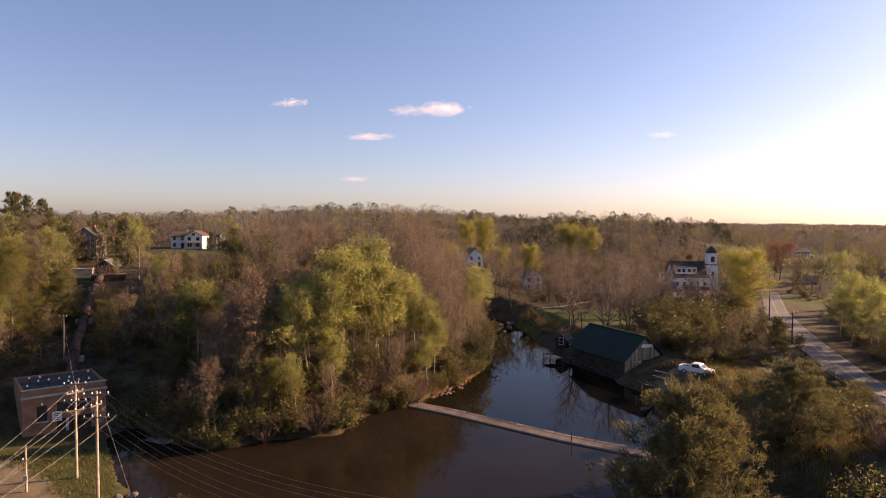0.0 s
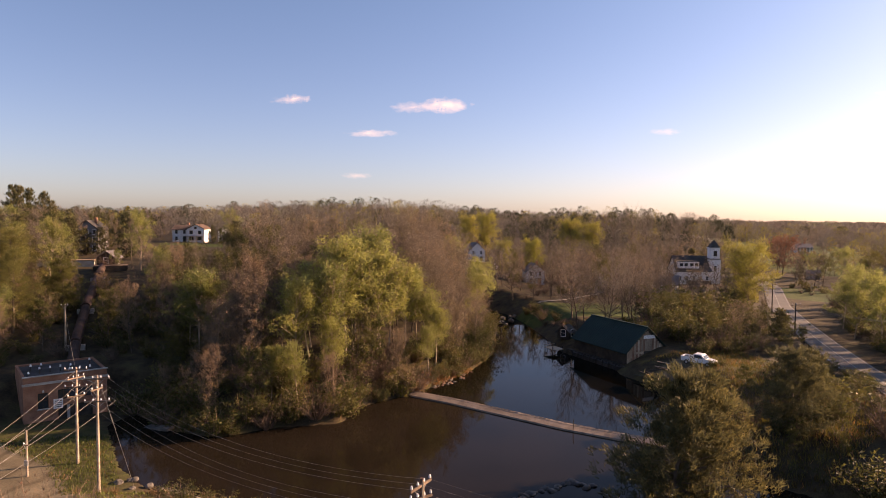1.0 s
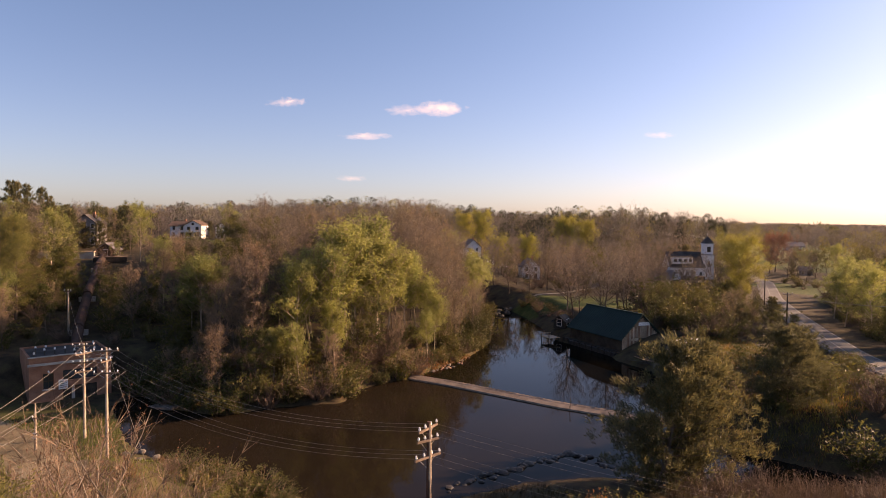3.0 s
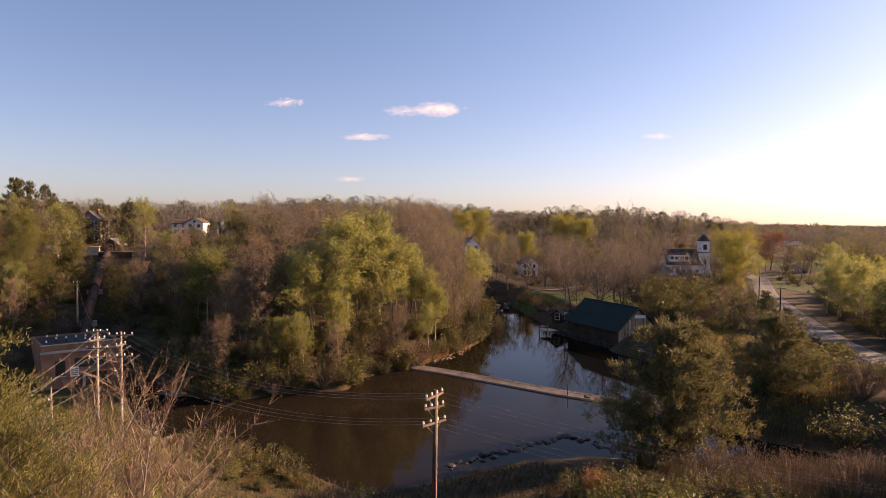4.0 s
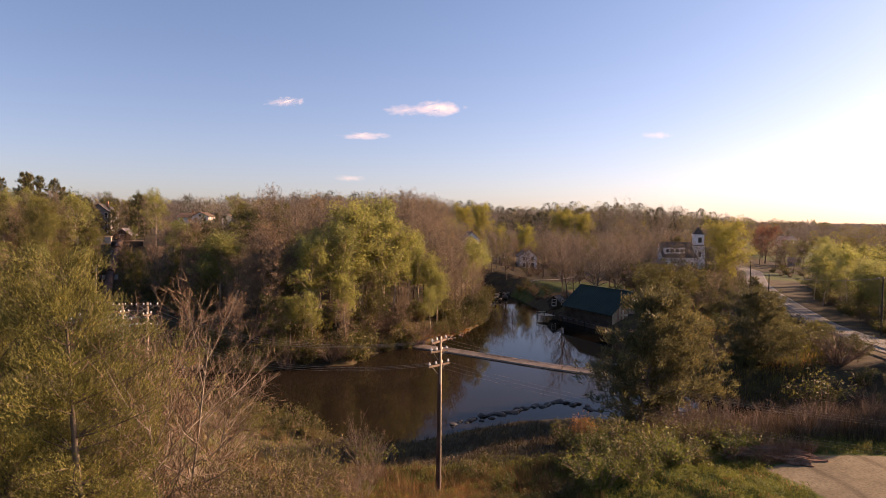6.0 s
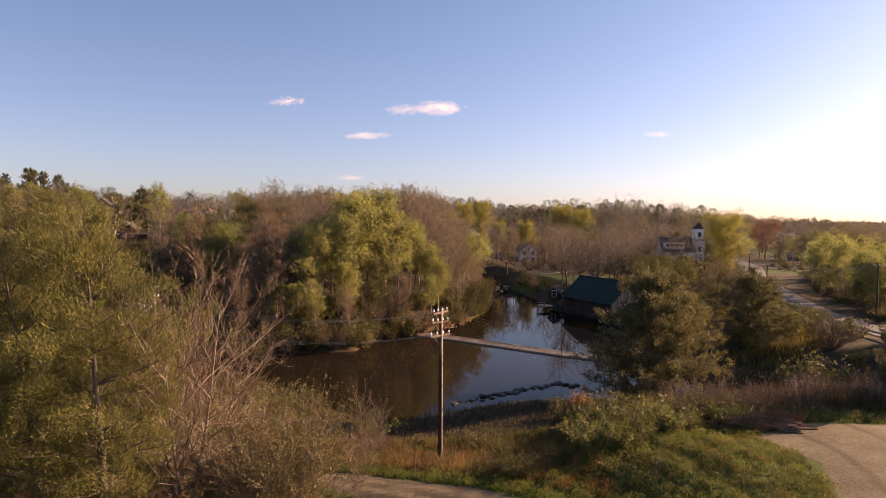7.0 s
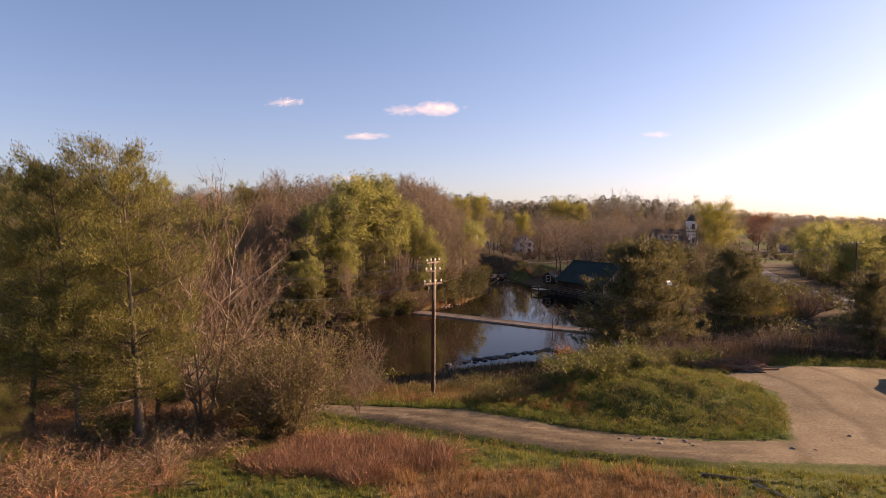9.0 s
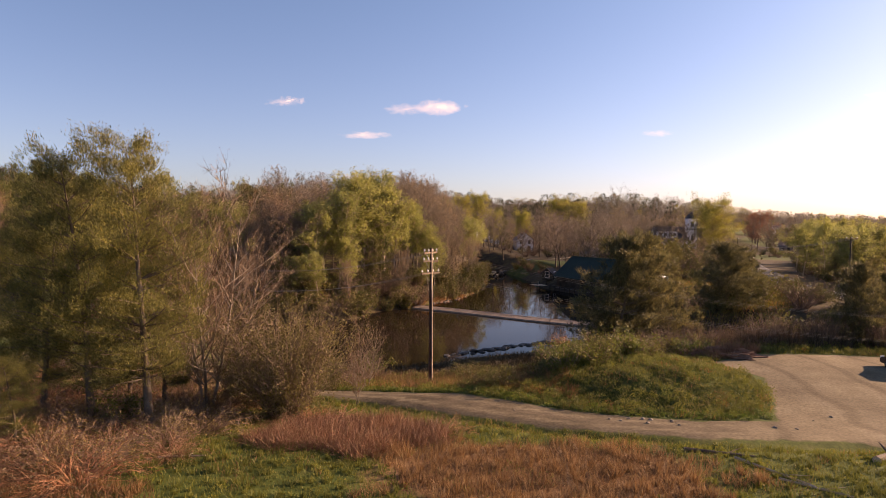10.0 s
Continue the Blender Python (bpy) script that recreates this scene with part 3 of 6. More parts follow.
def shrub(seed, H=3.0, W=1.8, stems=26, leaf_n=1200, leaf=0.16, mat=None, twig_mat=None, twigs=9, thick=0.03, bend=0.0):
    """A shrub: many stems from one root, with twigs and small leaves."""
    rng = np.random.default_rng(seed)
    S = [[], [], [], []]
    fine = [[], []]
    pool = []
    for _ in range(stems):
        a = rng.uniform(0, 2 * np.pi)
        r = np.sqrt(rng.uniform(0, 1))
        d = np.array([np.cos(a) * r * W / H, np.sin(a) * r * W / H, 0.9])
        st = limb(rng, np.array([np.cos(a), np.sin(a), 0]) * 0.2 * W * r, d / np.linalg.norm(d), H * rng.uniform(0.65, 1.05), 4, -bend, 0.13)
        for i in range(4):
            S[0].append(st[i]), S[1].append(st[i + 1]), S[2].append(thick * (1 - i / 5)), S[3].append(thick * (1 - (i + 1) / 5))
        for _ in range(twigs):
            m = rng.integers(1, 5)
            q = st[m - 1] + (st[m] - st[m - 1]) * rng.uniform()
            e = (st[m] - st[m - 1]) / np.linalg.norm(st[m] - st[m - 1]) + rng.normal(size=3) * 0.7
            tw = q + e / np.linalg.norm(e) * H * rng.uniform(0.12, 0.28)
            fine[0].append(q), fine[1].append(tw)
            pool.extend([tw, (q + tw) / 2])
    tv, tf = tubes(*S, n=3)
    tf = np.concatenate([tf[:, [0, 1, 2]], tf[:, [0, 2, 3]]])
    A, B = np.array(fine[0]), np.array(fine[1])
    fv, ff = blades(rng, A, (B - A) / np.linalg.norm(B - A, axis=1, keepdims=True), 1.0, 0.012, 0.0)
    fv = fv.reshape(-1, 3, 3)
    fv[:, 2] = B
    out = [("branching", mesh_of("branching", *joined((tv, tf), (fv.reshape(-1, 3), ff)), twig_mat or M_TWIG))]
    if leaf_n:
        pool = np.array(pool)
        C = pool[rng.integers(0, len(pool), leaf_n)] + rng.normal(size=(leaf_n, 3)) * leaf * 0.8
        C[:, 2] = np.maximum(C[:, 2], 0.08)
        out.append(("foliage", mesh_of("foliage", *leaves(rng, C, leaf), mat)))
    return H, out


KINDS = {}
for i in range(3):
    KINDS["green", i] = broadleaf(10 + i, 16, 4.1, 0.38, 30, 1.1, 0.15, 6, 4, 6200, 0.275, M_GREEN, M_TWIG, M_BIRCH, prof=(0.2, 0.72), clump=300, loose=0.36)
    KINDS["brown", i] = broadleaf(20 + i, 16, 4.2, 0.25, 28, 1.2, 0.15, 7, 6, 2600, 0.2, M_BUD, M_TWIG, M_BARK, prof=(0.22, 0.70), clump=420, loose=0.22)
    KINDS["olive", i] = broadleaf(30 + i, 12, 3.4, 0.15, 20, 0.9, 0.14, 5, 4, 3600, 0.26, M_OLIVE, M_TWIG, M_BARK, fat=0.5, clump=110, loose=0.26)
    KINDS["pine", i] = pine(40 + i, 13, 5.0, 0.03, 16, 6, 13, 0.42, M_PINE_DARK, 0.045, 18, 0.5, 0.5, tuft=0.2)
    KINDS["pine_far", i] = pine(45 + i, 13, 4.4, 0.03, 15, 6, 7, 0.8, M_PINE_DARK, 0.14, 5, 0.45, 0.5)
    KINDS["shrub", i] = shrub(50 + i, 3, 1.9, 24, 1100, 0.21, M_OLIVE)
    KINDS["dry_shrub", i] = shrub(60 + i, 3, 1.8, 40, 700, 0.08, M_REED, M_DRYSTEM, 12)
    KINDS["green_far", i] = broadleaf(15 + i, 16, 4.6, 0.25, 22, 0.95, 0.17, 5, 3, 4200, 0.3, M_GREEN, M_TWIG, M_BIRCH, prof=(0.2, 0.72), clump=110, loose=0.42)
    KINDS["brown_far", i] = broadleaf(25 + i, 16, 4.6, 0.25, 22, 1.1, 0.16, 4, 4, 2000, 0.2, M_GREYBUD, M_GREYTWIG, M_BARK, prof=(0.22, 0.70))
    KINDS["olive_far", i] = broadleaf(35 + i, 12, 3.4, 0.15, 16, 0.9, 0.14, 4, 3, 2800, 0.26, M_OLIVE, M_TWIG, M_BARK, fat=0.5, clump=70, loose=0.38)
for i in range(2):
    KINDS["yellow", i] = broadleaf(70 + i, 16, 5.2, 0.24, 54, 0.45, 0.2, 7, 4, 21000, 0.22, M_YELLOW, M_TWIG, M_BARK, prof=(0.07, 0.86), clump=560, loose=0.42)
    KINDS["broad_pine", i] = pine(90 + i, 13, 6.0, 0.05, 15, 7, 12, 0.42, M_PINE_DARK, 0.05, 26, 0.4, 0.42, tuft=0.2, low=0.8)
    KINDS["red", i] = broadleaf(75 + i, 14, 5.0, 0.2, 30, 0.6, 0.2, 6, 5, 9000, 0.22, M_RED, M_TWIG, M_BARK, prof=(0.2, 0.7))
    KINDS["spread", i] = broadleaf(80 + i, 14, 5.2, 0.25, 22, 0.7, 0.2, 7, 5, 900, 0.2, M_GREYBUD, M_GREYTWIG, M_BARK, fat=0.6)
NAMES = {"green": ("leafing_birch_tree", "slender tree with fresh yellow-green spring leaves", "tree"),
         "brown": ("budding_tree", "tall grey-brown tree with bare budding twigs", "tree"),
         "olive": ("young_tree", "young tree with sparse olive-green leaves", "tree"),
         "pine": ("pine_tree", "dark green bushy pine with layered branches", "tree"),
         "broad_pine": ("pine_tree", "broad rounded pine with dense olive-green needles", "tree"),
         "shrub": ("shrub", "low olive-green leafy shrub on the bank", "shrub"),
         "dry_shrub": ("bare_shrub", "bare brown shrub with thin tangled stems", "shrub"),
         "yellow": ("maple_tree", "round maple in bright yellow-green blossom", "tree"),
         "red": ("red_maple_tree", "broad round tree covered in red spring buds", "tree"),
         "spread": ("spreading_tree", "bare spreading tree with reddish buds", "tree")}
plant_rng = np.random.default_rng(5)
# open ground and low growth below the houses: bearing from, bearing to, house
SIGHT = [(-0.56, -0.42, 256, 15.0), (0.25, 0.345, 262, 5.0), (0.045, 0.085, 248, 12.0), (-0.665, -0.60, 198, 17.5), (0.10, 0.235, 184, 3.0), (-0.62, -0.56, 160, 12.0)]


def plant(kind, x, y, h, wide=1.0, which=None, label="", name="", free=False):
    """One plant of a kind, standing on the ground, h metres high."""
    kind = kind + "_far" if y > 136 and (kind + "_far", 0) in KINDS else kind
    n = len([k for k in KINDS if k[0] == kind])
    H, parts = KINDS[kind, which if which is not None else int(plant_rng.integers(0, n))]
    z = ground_z(x, y)
    for lo, hi, far_y, far_z in SIGHT:
        if not free and y < far_y and lo < x / (y - 20) < hi:
            h = min(h, 28.5 - (28.5 - far_z) * (y - 20) / (far_y - 20) - z)
    if h < 1.2:
        return None
    s = h / H
    nm, lb, cat = NAMES[kind.replace("_far", "")]
    m = pose(x, y, z - 0.08, plant_rng.normal() * 1.5, plant_rng.normal() * 1.5, plant_rng.uniform(0, 360)) @ Matrix.Diagonal((s * wide, s * wide, s, 1))
    ob = thing(name or nm, m, label or lb, cat)
    for pn, me in parts:
        tagged(child(pn, me, ob), kind="" if pn == "trunk" else "stuff")
    return ob


def scatter(rng, poly, gap, tries=20000):
    """Points inside an outline, at least gap apart."""
    P = np.array(poly)
    lo, hi = P.min(0), P.max(0)
    n = min(tries, int((hi - lo).prod() / gap ** 2 * 6))
    c = rng.uniform(lo, hi, (n, 2))
    c = c[edge_dist(c[:, 0], c[:, 1], poly) < 0]
    cell, out = {}, []
    for x, y in c:
        i, j = int(x // gap), int(y // gap)
        if all((x - a) ** 2 + (y - b) ** 2 > gap * gap for di in (-1, 0, 1) for dj in (-1, 0, 1) for a, b in cell.get((i + di, j + dj), ())):
            cell.setdefault((i, j), []).append((x, y))
            out.append((x, y))
    return out


def dry(x, y, margin=0.6):
    return min(float(edge_dist([x], [y], LOWER)[0]), float(edge_dist([x], [y], UPPER)[0])) > margin


# wood on the peninsula behind the pond
rng = np.random.default_rng(11)
WOOD = [(-43, 100), (-34, 99), (-28, 103), (-20.5, 106), (-21, 111), (-14.5, 118.5), (-9.5, 125), (-5, 137), (-2.5, 150), (-2, 195), (-20, 205), (-62, 190), (-66, 150), (-52, 120)]
for x, y in scatter(rng, WOOD, 3.6):
    if not dry(x, y, 1.0):
        continue
    r = rng.uniform()
    front = float(edge_dist([x], [y], LOWER)[0])
    if x > -32.5 and y < 134:
        tall = 19.4 * (1 - 0.42 * min(1.2, ((x + 20.5) / (13.5 if x < -20.5 else 9.5)) ** 2))
        kind, h = ("green", tall * rng.uniform(0.74, 1.06)) if r < 0.86 else ("brown", tall * rng.uniform(0.7, 0.9))
        if front < 5:
            kind, h = ("green" if r < 0.4 else ("brown" if r < 0.6 else "olive")), h * rng.uniform(0.4, 0.75)
    elif y > 135 and x > -30:
        lim = float(np.interp(x, [-30, -15, -9, -2], [19.0, 19.0, 15.0, 9.0]))
        kind, h = ("brown", lim * rng.uniform(0.85, 1.02)) if r < 0.85 else ("green", rng.uniform(12, 15))
    else:
        kind, h = ("brown", rng.uniform(11, 16)) if r < 0.68 else (("olive", rng.uniform(9, 13)) if r < 0.95 else ("pine", rng.uniform(6, 10)))
        if front < 6:
            h *= 0.7
    if -52 < x < -40 and y < 118:
        h = min(h, 6.5)
    plant(kind, x, y, h, 1.12 if kind == "green" else 1.0)

# single trees that stand out
plant("broad_pine", 15.9, 78.0, 14.0, 1.0, 0)
plant("broad_pine", 20.6, 81.0, 13.0, 0.95, 1)
plant("broad_pine", 34.2, 95.2, 9.4, 1.05, 0, label="layered pine with dense olive-green needles above the thicket")
plant("broad_pine", 37.6, 99.5, 8.2, 1.0, 1)
for x, y, h in ((-46, 118, 13.5), (-43.5, 119.5, 11.5), (-49, 121, 11)):
    plant("green", x, y, h, 1.2)
plant("broad_pine", 35.2, 64.5, 7.4, 0.9, 1)
plant("yellow", 61, 180, 17.6, 1.12, 0)
for x, y, h in ((67.5, 126, 9.5), (70.5, 128, 10), (69.5, 134, 10.5), (76, 130, 11), (73, 156, 10), (77, 168, 10.5)):
    plant("green", x, y, h, 1.35)
for x, y, h in ((73.5, 148, 11.5), (78.5, 158, 12), (83, 168, 12.5), (72, 136, 10.5), (78, 142, 11), (85, 178, 12), (92, 192, 12), (90, 172, 12), (96, 204, 11), (84, 154, 12)):
    plant("green", x, y, h, 1.2)


# ---- the dam ----
DAM = [(-13.4, 121), (-11.3, 119.3), (-5.4, 116.2), (2.9, 110.8), (10.3, 106), (16.2, 103), (24, 99.5)]


def along(line, gap):
    """Points every gap metres on a line, with the heading there."""
    out, left = [], 0.0
    for (ax, ay), (bx, by) in zip(line, line[1:]):
        n = math.hypot(bx - ax, by - ay)
        s = left
        while s < n:
            out.append((ax + (bx - ax) * s / n, ay + (by - ay) * s / n, math.atan2(by - ay, bx - ax)))
            s += gap
        left = s - n
    return out


dam = thing("dam", pose(0, 0, 0), "low stone and plank dam with a pale crest", "dam")
bm = bmesh.new()
rows = []
for x, y, a in along(DAM, 1.0):
    nx_, ny_ = math.sin(a), -math.cos(a)
    rows.append([bm.verts.new((x + nx_ * o, y + ny_ * o, z)) for o, z in ((-0.5, -0.6), (-0.5, 0.42), (0.1, 0.5), (1.5, 0.2), (1.8, -0.5))])
for r0, r1 in zip(rows, rows[1:]):
    for k in range(4):
        bm.faces.new((r0[k], r0[k + 1], r1[k + 1], r1[k]))
part("apron", bm, M_DAM, dam, "sloping pale plank face")
board_rng = random.Random(3)
for x, y, a in along(DAM, 0.62):
    bm = box(bmesh.new(), 0, 0, 0, 0.5, 0.09, 0.16 + board_rng.uniform(-0.04, 0.05), bevel=0.015)
    ob = part("board", bm, M_DAM, dam)
    ob.matrix_local = pose(x, y, 0.36, board_rng.uniform(-6, 6), 0, math.degrees(a))
stick = thing("stake", pose(10.9, 104.2, 0), "thin dark stake standing in the water by the dam", "stake")
part("stick", cyl(bmesh.new(), (0, 0, -0.8), (0.08, 0, 1.5), 0.06, 0.05, 8), M_DARKWOOD, stick)
part("cap", cyl(bmesh.new(), (0.08, 0, 1.5), (0.085, 0, 1.58), 0.07, 0.06, 8), M_DARKWOOD, stick)

# ---- stones ----
stone_rng = np.random.default_rng(9)


def stone(x, y, z, r, mat, label, name="stone", flat=0.6):
    bm = bmesh.new()
    bmesh.ops.create_icosphere(bm, subdivisions=2, radius=1)
    off = stone_rng.uniform(0, 50, 3)
    for v in bm.verts:
        k = 1 + 0.35 * noise.noise(v.co * 1.3 + Vector(off))
        v.co = Vector((v.co.x * k, v.co.y * k * 0.85, v.co.z * k * flat)) * r
    me = bpy.data.meshes.new(name)
    bm.to_mesh(me)
    bm.free()
    me.materials.append(mat)
    ob = new(name, me)
    ob.matrix_world = pose(x, y, z, *stone_rng.uniform(-15, 15, 2), stone_rng.uniform(0, 360))
    return tagged(ob, label, "rock", "rocks along the shore")


for x, y, a in along([(-3, 77.6), (1, 81.6), (5, 84.8), (9.4, 87.8), (11, 86), (13, 83.8)], 0.8):
    for _ in range(2):
        stone(x + stone_rng.normal() * 0.4, y + stone_rng.normal() * 0.4, 0.0, stone_rng.uniform(0.2, 0.62), M_DARKROCK, "dark wet rock in a line across the shallow water", flat=0.42)
for x, y, a in along([(-38, 83.5), (-33, 79.5), (-29, 77.8), (-22, 77)], 1.1):
    stone(x + stone_rng.normal() * 0.9, y + stone_rng.normal() * 0.9, ground_z(x, y) + 0.02, stone_rng.uniform(0.2, 0.7) ** 1.2, M_ROCK, "pale grey boulder on the grassy bank")
for x, y, a in along([(-9.5, 121.5), (-6, 129), (-4, 133)], 0.9):
    stone(x + stone_rng.normal() * 0.6, y + stone_rng.normal() * 0.6, ground_z(x, y) + 0.05, stone_rng.uniform(0.2, 0.5), M_ROCK, "brown stone at the edge of the pond")
for x, y, a in along([(-9.4, 122), (-6.2, 128.5), (-4.2, 133.2)], 0.3):
    stone(x + stone_rng.normal() * 0.9 - 0.4, y + stone_rng.normal() * 0.9, ground_z(x, y) + 0.02, stone_rng.uniform(0.12, 0.4), M_RUSTROCK, "rust-brown broken stone on the pond's shore")
for x, y, a in along([(1, 183), (4, 190), (6, 199)], 1.6):
    stone(x + stone_rng.normal() * 1.2, y + stone_rng.normal() * 1.2, 1.0, stone_rng.uniform(0.4, 0.9), M_ROCK, "pale boulder in the stream above the pond")


for k in range(16):
    px = stone_rng.uniform(2, 24)
    py = float(np.interp(px, [2, 6, 13, 19, 24], [43.2, 41.8, 40.6, 41.6, 44.5])) + abs(stone_rng.normal()) * -0.7
    stone(px, py, ground_z(px, py), stone_rng.uniform(0.06, 0.16), M_ROCK, "small pale stone on the dirt lane")


# ---- houses ----
def house(name, x, y, turn, w, d, h, rise, wall, roof, label, category="house", cols=4, floors=2, gable_front=False, z=None, chimney=True, eave=0.4, door=True, side_cols=2):
    """A gabled house whose front looks along its own -y."""
    z = ground_z(x, y) - 0.3 if z is None else z
    ob = thing(name, pose(x, y, z, 0, 0, turn), label, category)
    body = bmesh.new()
    if gable_front:
        prism(body, [(-w / 2, 0), (w / 2, 0), (w / 2, h), (0, h + rise), (-w / 2, h)], -d / 2, d / 2)
    else:
        prism(body, [(-d / 2, 0), (d / 2, 0), (d / 2, h), (0, h + rise), (-d / 2, h)], -w / 2, w / 2)
        bmesh.ops.rotate(body, verts=body.verts, cent=(0, 0, 0), matrix=Matrix.Rotation(radians(90), 3, "Z"))
    part("wall", body, wall, ob)
    half, run = (w / 2, d / 2) if gable_front else (d / 2, w / 2)
    sl = rise / half
    for s in (-1, 1):
        r = bmesh.new()
        e = eave
        pts = [(0, h + rise + 0.02), (s * (half + e), h - sl * e + 0.02), (s * (half + e), h - sl * e + 0.2), (0, h + rise + 0.22)]
        prism(r, pts, -run - e, run + e)
        if not gable_front:
            bmesh.ops.rotate(r, verts=r.verts, cent=(0, 0, 0), matrix=Matrix.Rotation(radians(90), 3, "Z"))
        part("roof", r, roof, ob)
    if chimney:
        part("chimney", box(bmesh.new(), w * 0.18, 0, h + rise * 0.6, 0.7, 0.7, rise * 0.4 + 1.0), M_BRICK, ob, "brick chimney")
    storey = h / floors

    def window(px, py, pz, face):
        fr = part("window", box(bmesh.new(), 0, 0, 0, 1.15, 0.12, 1.6), M_WHITE, ob)
        fr.matrix_local = pose(px, py, pz, 0, 0, face)
        for k in (0, 1):
            part("pane", box(bmesh.new(), 0, -0.045, 0.12 + 0.72 * k, 0.93, 0.06, 0.66), M_GLASS, fr)
    for f in range(floors):
        for c in range(cols):
            if door and f == 0 and c == cols // 2:
                continue
            window(-w / 2 + w * (c + 0.5) / cols, -d / 2, storey * f + storey * 0.32, 0)
        for c in range(side_cols):
            window(w / 2, -d / 2 + d * (c + 0.5) / side_cols, storey * f + storey * 0.32, 90)
    if door:
        part("door", box(bmesh.new(), -w / 2 + w * (cols // 2 + 0.5) / cols, -d / 2, 0.3, 1.1, 0.14, 2.1), M_DARKWOOD, ob)
    return ob


def white_house(x, y, turn):
    ob = house("white_house", x, y, turn, 6.0, 7.5, 5.0, 1.5, M_WHITE, M_ROOF_BROWN, "white two-storey house with a gabled front block on the hillside", cols=2, chimney=False, side_cols=1)
    part("gable_block", prism(bmesh.new(), [(2.9, 0), (9.3, 0), (9.3, 5.3), (6.1, 6.9), (2.9, 5.3)], -5.0, 4.0), M_WHITE, ob)
    for s in (-1, 1):
        r = prism(bmesh.new(), [(6.1, 6.93), (6.1 + s * 3.6, 5.13), (6.1 + s * 3.6, 5.31), (6.1, 7.12)], -5.4, 4.3)
        part("roof", r, M_ROOF_BROWN, ob)
    for wx, wz, ww, wh in ((4.5, 3.3, 1.1, 1.2), (7.7, 3.3, 1.1, 1.2), (4.6, 0.9, 1.5, 1.3), (7.6, 0.9, 1.5, 1.3), (6.1, 5.2, 0.8, 0.8)):
        fr = part("window", box(bmesh.new(), wx, -5.0, wz, ww + 0.2, 0.12, wh + 0.2), M_PALEWOOD, ob)
        part("pane", box(bmesh.new(), wx, -5.05, wz + 0.1, ww, 0.1, wh), M_GLASS, fr)
    part("deck", box(bmesh.new(), 6.1, -6.0, 2.5, 6.4, 1.8, 0.15), M_PALEWOOD, ob)
    for k in range(4):
        part("deck_post", box(bmesh.new(), 3.2 + 1.93 * k, -6.7, -0.6, 0.16, 0.16, 3.1), M_PALEWOOD, ob)
    part("chimney", box(bmesh.new(), 1.5, 1.0, 5.4, 0.7, 0.7, 2.2), M_BRICK, ob, "brick chimney")
    return ob


white_house(-121.4, 262, 8)
house("garage", -107.5, 270, 8, 5, 6, 4.6, 1.6, M_WHITE, M_ROOF_BROWN, "small white garage beside the hillside house", "garage", cols=1, floors=1, gable_front=True, chimney=False, side_cols=1)
house("cottage", -99, 258, -10, 5, 5, 3, 1.6, M_GREYWALL, M_ROOF_GREY, "small grey cottage at the edge of a lawn", cols=2, floors=1, chimney=False)
house("grey_house", -124, 209, 12, 6.6, 8, 7.2, 2.6, M_GREYWALL, M_ROOF_DARK, "tall grey three-storey house among bare trees", floors=3, cols=3, gable_front=True)
house("gate_house", -95, 172, 10, 4.2, 4, 2.3, 1.5, M_DARKWOOD, M_ROOF_GREY, "small dark timber hut at the head of the pipe", "hut", cols=1, floors=1, gable_front=True, chimney=False, door=False, side_cols=1)
house("stone_house", 14, 254, 8, 6.4, 8, 4.8, 2.6, M_WHITE, M_ROOF_GREY, "pale gabled house with a grey roof among trees", cols=2, gable_front=True)
house("white_cottage", -9, 300, 20, 7, 8, 5, 3.2, M_WHITE, M_ROOF_GREY, "white cottage half hidden by bare trees", cols=2, gable_front=True)
house("village_house", 3, 292, 0, 9, 7, 5, 3.0, M_WHITE, M_ROOF_GREY, "white house with a dark roof among trees", cols=3)
house("purple_house", 68, 305, -25, 10, 9, 6, 4.5, M_GREYWALL, M_ROOF_DARK, "grey house with a steep dark roof", cols=3)
house("low_house", 38, 230, 18, 9, 7, 3.0, 2.4, M_GREYWALL, M_ROOF_GREY, "low grey house behind bare trees", cols=3, floors=1)
house("lane_house", 56, 236, -18, 8, 7, 3.2, 2.6, M_WHITE, M_ROOF_GREY, "low white house beside the church lane", cols=3, floors=1)
house("hill_house", -54, 330, 5, 8, 7, 4.6, 2.8, M_WHITE, M_ROOF_DARK, "white house showing between the hilltop trees", cols=3)
house("dark_house", 156, 352, 6, 9, 8, 2.4, 2.8, M_DARKWOOD, M_ROOF_DARK, "dark house with a broad roof beside a lawn", cols=3)
house("far_white_house", 174, 402, 6, 9, 7, 3.4, 2.2, M_WHITE, M_ROOF_GREY, "white farmhouse on the far slope", cols=5)
house("blue_shed", 129, 292, -20, 4.6, 4, 2.2, 1.5, M_GREYWALL, M_ROOF_GREY, "small blue-grey shed on a lawn", "shed", cols=2, floors=1, chimney=False)
house("far_cottage", 158, 296, -20, 6, 6, 3, 2, M_GREYWALL, M_ROOF_GREY, "grey cottage beyond the road", cols=2, floors=1)


